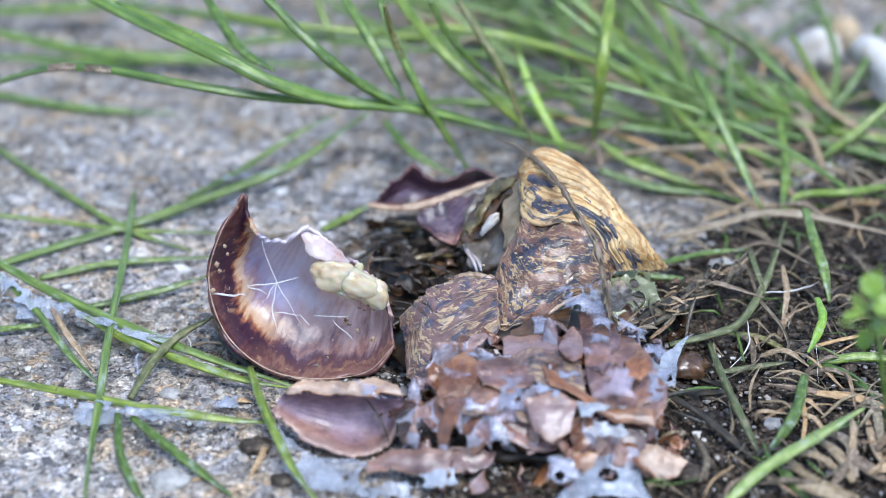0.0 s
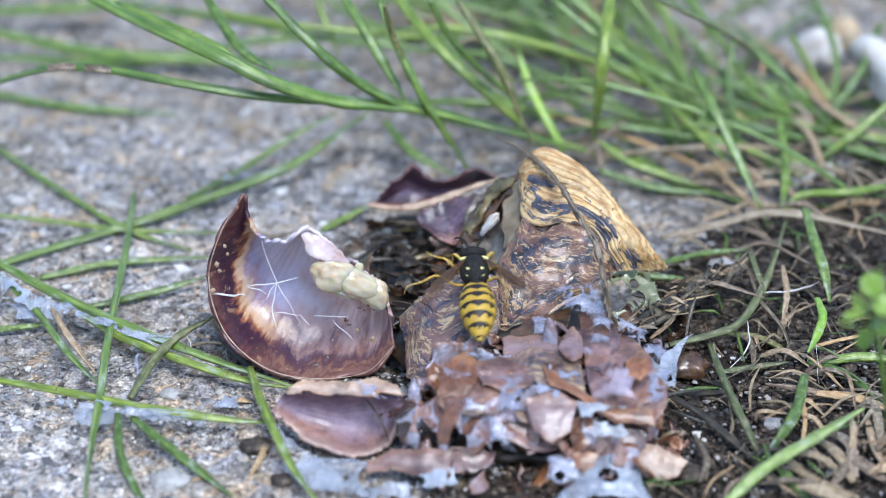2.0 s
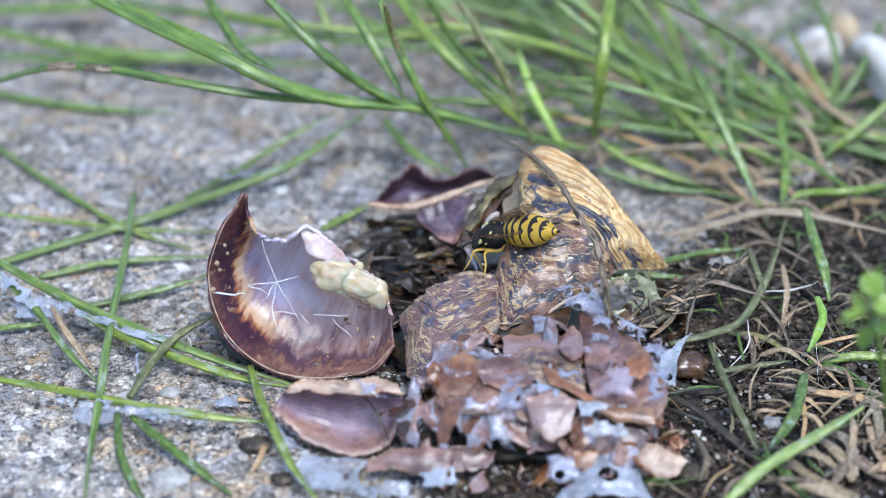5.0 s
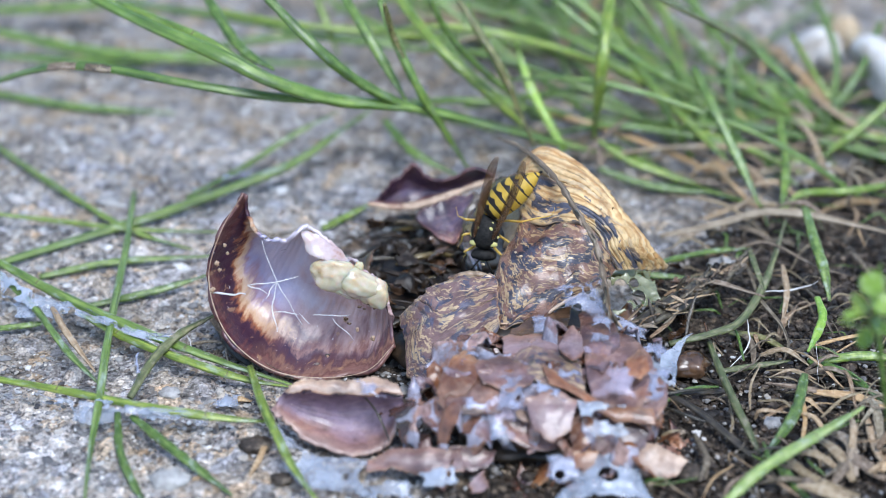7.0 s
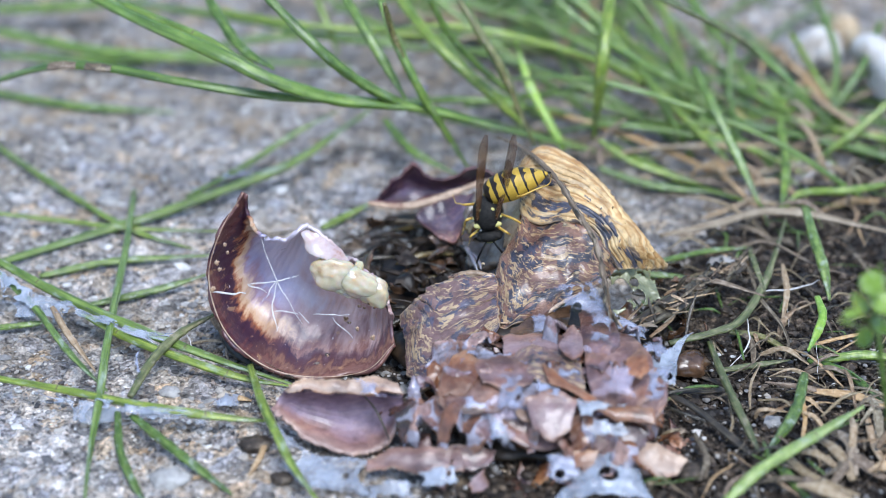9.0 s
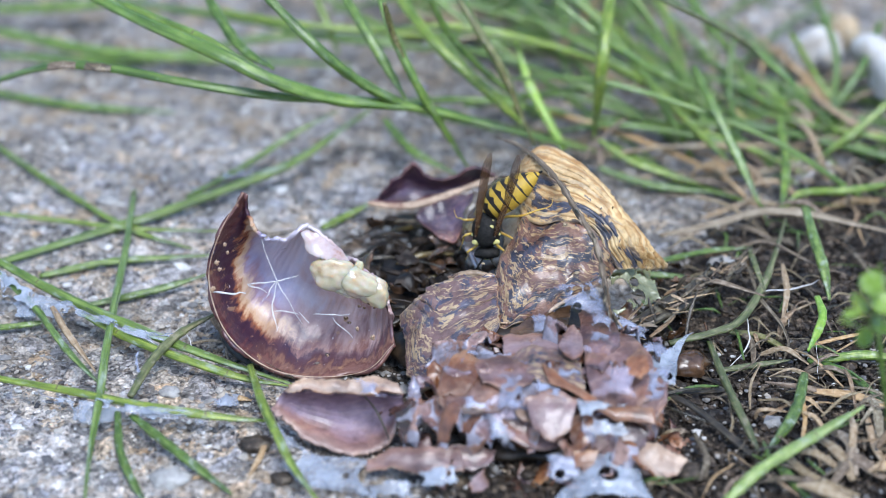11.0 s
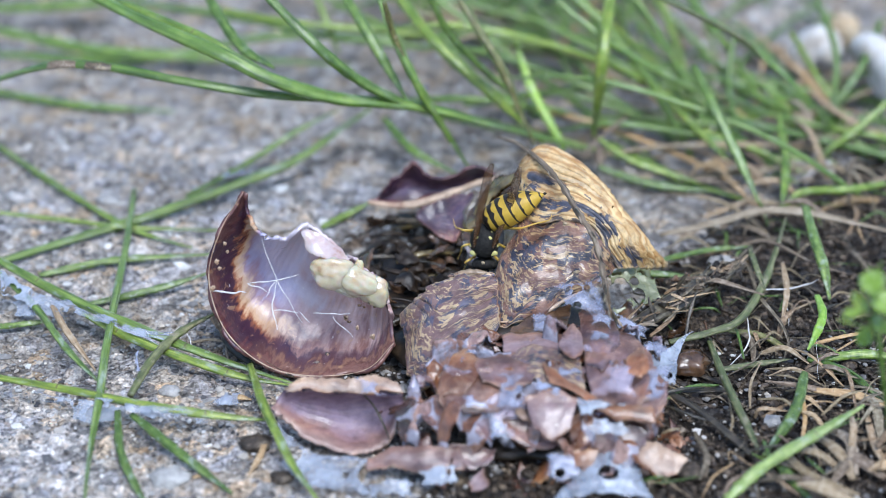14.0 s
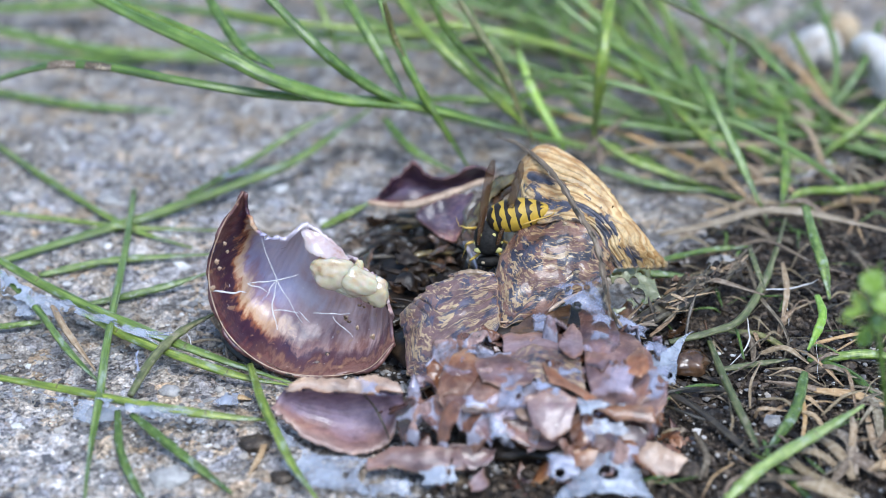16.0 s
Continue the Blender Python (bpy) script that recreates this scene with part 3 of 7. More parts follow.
def patch(name, a, b, bulge, mat, thick=0.35, nu=48, nv=24, jag=(0.0, 0.5), rough=0.25, fat=1.0, seed=0.0, ridge=0, ends=0.6, holes=0, hole=1.0, pinch=0.0, crumple=0.0, metric=False, angular=False, **kw):
    """A curved shard between two edge lines a and b (mm), swollen by the vector bulge; jag makes the two edges uneven."""
    A, B = (broken(a, nu), broken(b, nu)) if angular else (spline(a, nu), spline(b, nu))
    u = np.linspace(0, 1, nu)[:, None, None]
    v = np.linspace(0, 1, nv)[None, :, None]
    rng = np.random.default_rng(int(seed * 1000) + 7)
    knots = max(4, nu // 5)
    ju, jv = [np.interp(np.linspace(0, 1, nu), np.linspace(0, 1, knots) + np.r_[0, rng.uniform(-0.35, 0.35, knots - 2) / knots, 0], rng.uniform(-1, 1, knots)) + rng.uniform(-0.25, 0.25, nu) for _ in range(2)]
    span = np.linalg.norm(B - A, axis=1) + 1e-6
    v0 = np.clip(ju * jag[0] / span, -0.3, 0.3)[:, None, None]
    v1 = 1 + np.clip(jv * jag[1] / span, -0.3, 0.3)[:, None, None]
    sag = pinch * np.sin(np.pi * u) ** 0.8
    w = v0 + sag + (v1 - v0 - 2 * sag) * v
    q = np.clip(pinch * np.sin(np.pi * v) ** 0.8 * 0.8, 0, 0.4)
    uu = (u * (1 - 2 * q) + q)[..., 0] * (nu - 1) + 0 * v[..., 0]
    i0 = np.minimum(uu.astype(int), nu - 2)
    fr = (uu - i0)[..., None]
    P = (A[i0] * (1 - fr) + A[i0 + 1] * fr) * (1 - w) + (B[i0] * (1 - fr) + B[i0 + 1] * fr) * w
    P = P + np.array(bulge, float) * (np.clip(4 * w * (1 - w), 0, 1) ** fat) * (np.sin(np.pi * np.clip(u, 0.02, 0.98)) ** ends)
    P = wobble(P, 3.0, rough, seed)
    if crumple:
        P = wobble(P, 1.3, crumple, seed + 5)
    if ridge:
        du, dv = np.gradient(P, axis=0), np.gradient(P, axis=1)
        n = np.cross(du, dv)
        n /= np.linalg.norm(n, axis=2, keepdims=True) + 1e-9
        P = P + n * (np.sin(w * ridge * 6.283 + 1.3 * np.sin(w * 17)) * 0.13 * np.clip((0.75 - w) * 4, 0.15, 1))
    keep = None
    if holes:
        mid = (P[:-1, :-1] + P[1:, 1:]) / 2
        gone = np.zeros(mid.shape[:2], bool)
        for _ in range(holes):
            c = P[rng.integers(2, nu - 2), rng.integers(2, nv - 2)]
            ax = rng.uniform(0.7, 1.4, 3)
            gone |= np.linalg.norm((mid - c) * ax, axis=2) < (0.25 + rng.gamma(1.6, 0.28)) * hole
        keep = list(~gone.ravel())
    vs, fs, uv = sheet(P * 0.001, thick * 0.001, keep)
    if metric:
        uv[:, 1] *= np.tile(np.repeat(span / span.max(), nv), 2)
    return put(name, mesh_of(name, vs, fs, mat, uv), **kw)


def tube(name, pts, width, mat, n=28, sides=6, flat=1.0, taper=(0.6, 0.15), keel=0.0, bumps=0.0, seed=0.0, face=(0, -0.5, 0.85), **kw):
    """A stem or blade along pts (mm): flat < 1 gives a blade, keel folds it along the middle; taper is the width at both ends."""
    C = spline(pts, n)
    T = np.gradient(C, axis=0)
    T /= np.linalg.norm(T, axis=1, keepdims=True) + 1e-9
    F = np.array(face, float)
    S = np.cross(T, F)
    S /= np.linalg.norm(S, axis=1, keepdims=True) + 1e-9
    U = np.cross(S, T)
    s = np.linspace(0, 1, n)
    w = np.minimum(taper[0] + (1 - taper[0]) * s / 0.25, np.minimum(1, taper[1] + (1 - taper[1]) * (1 - s) / 0.35))
    if bumps:
        w = w * (1 + bumps * np.array([noise.noise(Vector((k * 0.6, seed * 3.1, 2.2))) for k in range(n)]))
    ang = np.arange(sides) * 2 * np.pi / sides
    verts, uvs = [], []
    for k in range(n):
        for j, q in enumerate(ang):
            x, z = np.cos(q), np.sin(q) * flat
            z -= keel * (1 - abs(x))
            verts.append((C[k] + (S[k] * x + U[k] * z) * width * 0.5 * w[k]) * 0.001)
            uvs.append((j / sides, s[k] * 4))
    fs = [[k * sides + j, k * sides + (j + 1) % sides, (k + 1) * sides + (j + 1) % sides, (k + 1) * sides + j] for k in range(n - 1) for j in range(sides)]
    fs += [list(range(sides))[::-1], list(range((n - 1) * sides, n * sides))]
    return put(name, mesh_of(name, verts, fs, mat, uvs), **kw)


def lump(name, centre, size, mat, seed=0.0, amount=0.35, detail=3, scale=0.6, m=None, **kw):
    """An uneven rounded lump, half-sizes in mm."""
    bm = bmesh.new()
    bmesh.ops.create_icosphere(bm, subdivisions=detail, radius=1.0)
    for v in bm.verts:
        k = 1 + amount * noise.noise(v.co / scale + Vector((seed * 7.3, seed, 0))) + amount * 0.5 * noise.noise(v.co / scale * 2.3 + Vector((seed, 0, 4)))
        q = v.co * k
        v.co = mm((q.x * size[0], q.y * size[1], q.z * size[2]))
    me = bpy.data.meshes.new(name)
    bm.to_mesh(me)
    bm.free()
    me.materials.append(mat)
    me.polygons.foreach_set("use_smooth", [True] * len(me.polygons))
    base = m if m is not None else Matrix.Identity(4)
    return put(name, me, m=Matrix.Translation(mm(centre)) @ base, **kw)


def scatter(name, spots, mat, label, category, detail=1, seed=1, flat=0.7, amount=0.5):
    """Many small crumbs in one mesh: spots of (x, y, z, radius) in mm."""
    rng = np.random.default_rng(seed)
    bm = bmesh.new()
    bmesh.ops.create_icosphere(bm, subdivisions=detail, radius=1.0)
    bm.verts.ensure_lookup_table()
    bv = np.array([v.co[:] for v in bm.verts])
    bf = np.array([[v.index for v in f.verts] for f in bm.faces])
    bm.free()
    verts, faces = [], []
    for k, (x, y, z, r) in enumerate(spots):
        s = np.array([rng.uniform(0.6, 1.3), rng.uniform(0.6, 1.3), rng.uniform(0.5, 1.0) * flat])
        q = bv * (1 + rng.uniform(-amount, amount, (len(bv), 1)) * 0.6) * s * r
        a = rng.uniform(0, 6.28)
        c, d = math.cos(a), math.sin(a)
        q = q @ np.array([[c, d, 0], [-d, c, 0], [0, 0, 1]])
        verts.append((q + (x, y, z)) * 0.001)
        faces.append(bf + k * len(bv))
    me = mesh_of(name, np.vstack(verts), np.vstack(faces).tolist(), mat, smooth=False)
    return put(name, me, label=label, category=category, kind="stuff")


def gather(name, obs, label, category):
    """Join many small things that nobody could count into one mesh."""
    bm, mats = bmesh.new(), []
    for ob in obs:
        if ob.data.materials[0] not in mats:
            mats.append(ob.data.materials[0])
        k = mats.index(ob.data.materials[0])
        ob.data.polygons.foreach_set("material_index", [k] * len(ob.data.polygons))
        bm.from_mesh(ob.data)
        bpy.data.objects.remove(ob)
    me = bpy.data.meshes.new(name)
    bm.to_mesh(me)
    bm.free()
    for m in mats:
        me.materials.append(m)
    return put(name, me, label=label, category=category, kind="stuff")


# ---- ground: worn concrete, with a bed of dark soil along it; one sheet out to the horizon ----
EDGE_X = (-12, -5, 14, 24, 29, 38, 46, 60, 80)
EDGE_Y = (-75, -56, -40, -21, -4, 3, 12, 24, 36)


def soil_at(x, y):
    n = np.array([noise.noise(Vector((a / 7, b / 7, 0))) + 0.6 * noise.noise(Vector((a / 2, b / 2, 3))) for a, b in zip(np.ravel(x), np.ravel(y))]).reshape(np.shape(x))
    return np.clip((np.interp(x, EDGE_X, EDGE_Y) - y + n * 5) / 3.0, 0, 1)


def ground():
    far = np.array([150, 250, 500, 1200, 4000, 2e4, 2e5, 2e6])
    xs = np.concatenate([-far[::-1] - 20, np.arange(-100, 100.1, 0.5), far + 20])
    ys = np.concatenate([-far[::-1] - 20, np.arange(-72, 125.1, 0.5), far + 20])
    X, Y = np.meshgrid(xs, ys, indexing="ij")
    near = (abs(X) < 104) & (Y > -80) & (Y < 130)
    soil = np.zeros_like(X)
    soil[near] = soil_at(X[near], Y[near])
    z = np.zeros_like(X)
    z[near] = [0.35 * noise.noise(Vector((a / 9, b / 9, 1))) + 0.22 * noise.noise(Vector((a / 1.6, b / 1.6, 5))) + s * (0.9 * noise.noise(Vector((a / 4, b / 4, 8))) + 0.6 * noise.noise(Vector((a / 1.3, b / 1.3, 2))) - 0.2)
               for a, b, s in zip(X[near], Y[near], soil[near])]
    rng = np.random.default_rng(4)
    i0, j0 = len(far), len(far)
    for _ in range(5200):
        cx, cy, r = rng.uniform(-98, 98), rng.uniform(-70, 122), 0.35 + rng.gamma(1.5, 0.28)
        if cy < np.interp(cx, EDGE_X, EDGE_Y) - 1:
            continue
        i, j = int((cx + 100) / 0.5) + i0, int((cy + 72) / 0.5) + j0
        k = int(r / 0.5) + 1
        a, b = slice(max(i - k, 0), i + k + 1), slice(max(j - k, 0), j + k + 1)
        d2 = ((X[a, b] - cx) ** 2 + (Y[a, b] - cy) ** 2) / r**2
        z[a, b] = np.maximum(z[a, b], (np.sqrt(np.clip(1 - d2, 0, 1)) * r * 0.55 - r * 0.12) * (d2 < 1) + (d2 >= 1) * -9)
    vs = np.stack([X, Y, z], 2).reshape(-1, 3) * 0.001
    me = mesh_of("ground", vs, grid_faces(len(xs), len(ys)), GROUND)
    at = me.attributes.new("soil", "FLOAT", "POINT")
    at.data.foreach_set("value", soil.ravel())
    # darker concrete round the heap: damp, plus shade put into the colour
    damp_shade = np.zeros_like(X)
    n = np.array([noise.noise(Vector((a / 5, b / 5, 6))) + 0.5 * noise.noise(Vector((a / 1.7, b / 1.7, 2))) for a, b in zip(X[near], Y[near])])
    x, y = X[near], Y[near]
    damp_shade[near] = np.maximum(np.clip(1.5 - ((x + 3) / 11) ** 2 - ((y + 4) / 15) ** 2 + n * 0.7, 0, 1), 0.8 * np.clip(1.4 - ((x - 8) / 27) ** 2 - ((y + 32) / 17) ** 2 + n * 0.7, 0, 1))
    pale = np.zeros_like(X)
    pale[near] = np.maximum(0.75 * np.clip(1.4 - ((x + 36) / 28) ** 2 - ((y + 44) / 22) ** 2 + n * 0.8, 0, 1), np.clip(1.5 - ((x + 28) / 38) ** 2 - ((y - 6) / 20) ** 2 + n * 0.8, 0, 1))
    at = me.attributes.new("pale", "FLOAT", "POINT")
    at.data.foreach_set("value", pale.ravel())
    at = me.attributes.new("damp_shade", "FLOAT", "POINT")
    at.data.foreach_set("value", damp_shade.ravel())
    put("ground", me, label="worn grey concrete with exposed grit beside dark crumbly soil", category="ground", kind="structure")


ground()


# ---- the crushed snail shell ----
def shell_cup():
    """The largest loose fragment: a cup standing on its edge, its inside in view, with a pointed tip."""
    root = tagged(new("shell_cup"), "cup-shaped brown and lilac snail shell fragment with a pointed tip", "shell fragment")
    patch("cup_wall", [(-23.8, -22.6, 22.0), (-26.6, -24.0, 17.5), (-28.4, -25.5, 12.0), (-27.1, -27.9, 7.0), (-24.2, -30.0, 4.0), (-20.2, -30.9, 1.6), (-14.7, -31.2, 1.0), (-9.2, -31.0, 1.8), (-5.9, -28.6, 4.0)],
          [(-23.7, -22.8, 21.8), (-23.0, -24.6, 18.5), (-21.5, -25.0, 17.0), (-18.8, -25.5, 17.0), (-16.2, -23.8, 17.5), (-13.5, -24.7, 15.5), (-10.5, -24.5, 13.0), (-7.7, -25.0, 10.0), (-6.3, -26.7, 7.0)],
          (0, 7.0, -4.2), CUP, 0.45, 84, 44, (0.2, 0.9), 0.3, 0.6, 0.3, metric=True, parent=root)
    tube("broken_edge", [(-23.8, -22.7, 22.0), (-26.6, -24.2, 17.6), (-28.3, -25.7, 12.1), (-27.1, -28.0, 7.1), (-24.2, -30.2, 4.1), (-20.1, -31.2, 1.8), (-14.6, -31.7, 1.3), (-9.2, -31.2, 2.0), (-6.0, -28.7, 4.1)], 0.15, EDGE, 70, 6, 0.9, (0.4, 0.5), 0, 0.6, 2.0, parent=root, label="pale chipped edge")
    for k, (c, r) in enumerate((((-27.7, -27.4, 11.2), 0.7), ((-26.2, -25.0, 16.0), 0.45), ((-25.9, -25.2, 15.0), 0.4), ((-27.2, -25.6, 13.8), 0.6), ((-26.9, -26.1, 13.2), 0.5), ((-11.8, -28.1, 7.4), 0.6), ((-10.4, -28.8, 6.4), 0.5), ((-8.5, -29.2, 5.4), 0.7), ((-14.0, -29.9, 3.2), 0.3))):
        lump("dried_crust", c, (r * 0.38, r * 0.2, r * 0.5), EDGE, k * 1.9, 1.1, 3, 0.5, parent=root, label="pale dried crust")


def shell_low():
    root = tagged(new("shell_dish"), "purple-brown snail shell fragment lying hollow side up", "shell fragment")
    patch("dish_wall", [(-18.2, -41.1, 6.5), (-14.6, -41.1, 6.5), (-9.4, -41.3, 6.5), (-4.7, -42.2, 6.5)],
          [(-19.6, -41.9, 4.5), (-17.7, -44.0, 2.6), (-13.2, -45.9, 1.2), (-8.7, -46.8, 0.9), (-6.1, -45.4, 1.6), (-4.6, -42.4, 4.2)],
          (0, 3.0, -2.2), LILAC, 0.45, 56, 32, (0.3, 0.35), 0.2, 0.6, 1.3, parent=root)
    patch("broken_edge", [(-18.1, -41.2, 6.7), (-15.6, -40.4, 7.0), (-10.7, -40.0, 7.3), (-5.5, -40.9, 7.2)],
          [(-18.5, -41.2, 6.3), (-14.6, -41.6, 6.3), (-9.4, -41.9, 6.3), (-4.7, -42.1, 6.6)],
          (0, -0.15, 0.25), TANSHARD, 0.35, 48, 14, (0.9, 0.4), 0.3, 0.7, 2.3, crumple=0.15, parent=root, label="tan ragged edge")
    tube("crack", [(-9.2, -42.1, 6.3), (-8.0, -42.2, 4.6), (-7.0, -43.4, 3.2), (-6.1, -45.5, 2.2)], 0.34, DARKSTEM, 20, 6, 0.5, (0.5, 0.4), 0, 0.4, 3.0, parent=root, label="dark curved crack")


def shell_back():
    root = tagged(new("shell_shard"), "dark purple snail shell shard with a peaked broken edge", "shell fragment")
    patch("shard_wall", [(-10.1, 3.6, 5.0), (-7.2, 3.7, 7.5), (-4.6, 4.0, 11.0), (-1.8, 2.4, 10.4), (2.0, 2.6, 10.4), (4.6, 3.4, 10.6), (7.1, 2.6, 9.9)],
          [(-10.1, 3.6, 4.8), (-6.4, 2.9, 4.6), (-2.5, 3.1, 5.0), (1.2, 3.8, 6.0), (4.3, 4.6, 7.0), (7.3, 2.9, 9.0)],
          (0, 2.0, -1.4), VIOLET, 0.4, 60, 24, (0.9, 0.1), 0.3, 0.7, 4.1, crumple=0.15, parent=root)
    tube("rolled_rim", [(-10.1, 2.4, 5.6), (-6.4, 1.4, 5.6), (-2.4, 1.4, 6.2), (1.2, 2.1, 7.2), (5.0, 2.2, 8.8), (7.4, 1.8, 9.8)], 1.15, EDGE, 40, 8, 0.6, (0.4, 0.4), 0, 0.4, 2.0, parent=root, label="pinkish tan rolled rim")
    patch("shell_fragment", [(-3.6, -2.1, 6.4), (-1.4, -0.6, 7.4), (1.2, -0.4, 8.0), (4.5, -0.5, 8.8)],
          [(-3.1, -2.9, 5.6), (-0.7, -5.2, 4.6), (1.6, -6.0, 4.4), (3.9, -2.4, 7.6)],
          (0, 0.25, -0.2), VIOLET, 0.4, 44, 26, (0.2, 0.4), 0.25, 0.9, 5.7, crumple=0.1, angular=True,
          label="glossy violet snail shell shard leaning against the heap", category="shell fragment")


def shell_body():
    """The crushed body of the shell: golden flared lip, mottled whorl and a sunken plate, all still joined."""
    root = tagged(new("broken_snail_shell"), "crushed mottled brown and golden snail shell lying on concrete", "snail shell")
    patch("lip", [(10.0, -5.5, 15.3), (11.2, -4.7, 16.6), (13.0, -3.8, 17.5), (16.1, -5.8, 17.4), (19.1, -10.2, 16.6), (22.3, -15.2, 14.6), (25.8, -16.6, 10.5), (28.5, -15.3, 6.6)],
          [(10.0, -7.1, 14.6), (10.2, -10.7, 14.0), (10.2, -13.9, 13.4), (12.2, -16.6, 13.6), (15.1, -17.1, 14.6), (18.2, -17.2, 14.0), (20.0, -18.7, 11.8), (21.6, -19.2, 8.6)],
          (0.4, -1.0, 1.2), GOLD, 0.5, 84, 52, (0.25, 0.12), 0.2, 0.9, 0.7, 9, crumple=0.05, parent=root, label="golden ribbed lip of the shell")
    patch("whorl", [(10.1, -13.8, 13.5), (12.3, -16.1, 13.5), (15.1, -16.7, 14.5), (18.3, -16.8, 13.9), (20.1, -18.3, 11.7), (21.6, -18.8, 8.5)],
          [(8.5, -18.0, 11.2), (6.3, -21.5, 8.6), (6.1, -26.0, 6.4), (8.3, -27.3, 5.8), (12.1, -26.4, 6.8), (15.6, -24.4, 8.0), (20.3, -21.4, 8.5)],
          (0.2, -0.9, 1.0), OUTER, 0.45, 84, 56, (0.15, 0.7), 0.5, 0.9, 1.9, 0, crumple=0.2, parent=root, label="mottled dark and tan whorl")
    patch("plate", [(-1.9, -23.8, 8.4), (0.4, -22.2, 9.0), (3.2, -21.5, 9.4), (6.7, -21.6, 9.0)],
          [(-4.9, -24.2, 5.2), (-4.4, -30.3, 4.5), (-2.9, -36.8, 3.4), (1.1, -35.2, 5.5), (6.8, -28.8, 6.0)],
          (0, -0.7, 0.8), STRIPED, 0.45, 64, 44, (0.5, 0.9), 0.35, 0.9, 3.3, 6, crumple=0.12, parent=root, label="sunken plate with wavy tan stripes")
    patch("inner_wall", [(8.5, -4.0, 12.6), (7.9, -8.0, 11.8), (7.5, -11.7, 10.8), (7.6, -15.3, 9.8)],
          [(10.0, -6.4, 14.2), (10.1, -10.1, 13.6), (10.0, -13.1, 13.0), (8.5, -18.1, 10.9)],
          (-0.2, 0.9, -0.3), LINING, 0.4, 36, 16, (0.6, 0.1), 0.4, 0.7, 2.9, crumple=0.15, parent=root, label="beige inner wall")
    tube("broken_rim", [(7.0, -27.6, 6.4), (9.4, -27.1, 6.3), (12.5, -26.5, 7.2), (14.9, -25.4, 8.2), (17.0, -24.1, 8.6)], 0.55, EDGE, 30, 6, 0.7, (0.5, 0.5), 0, 0.5, 1.0, parent=root)
    tube("broken_rim", [(0.6, -21.7, 9.2), (3.2, -21.3, 9.6), (5.4, -21.5, 9.6)], 0.9, OUTER, 20, 6, 0.5, (0.4, 0.4), 0, 0.5, 3.0, parent=root)

    # small pale lumps that imitate moist glints on the shell
    for k, (c, r) in enumerate((((9.5, -22.1, 12.6), 0.45), ((8.9, -20.8, 12.4), 0.3), ((15.0, -19.0, 15.2), 0.5), ((18.3, -19.6, 14.4), 0.35), ((1.4, -27.6, 8.6), 0.7), ((-0.8, -23.0, 9.0), 0.5), ((-1.7, -24.3, 8.6), 0.5), ((5.0, -19.2, 9.6), 0.4), ((16.3, -23.8, 11.2), 0.5), ((20.2, -14.1, 16.4), 0.3), ((18.9, -14.1, 16.8), 0.35))):
        lump("sand_speck", c, (r * 0.5, r * 0.3, r * 0.4), TAN, k * 2.3, 0.8, 3, 0.5, parent=root, label="pale speck standing in for a wet glint")


shell_cup()
shell_low()
shell_back()
shell_body()


# ---- grass ----
def blade(pts, width=1.4, mat=GRASS, label="thin arching green grass blade", taper=(0.7, 0.25), flat=0.72, keel=0.25, name="grass_blade", cat="grass"):
    return tube(name, pts, width * 0.85, mat, 34, 10, flat, taper, keel, 0.2, len(bpy.data.objects) * 0.37, label=label, category=cat, group="grass over the concrete")


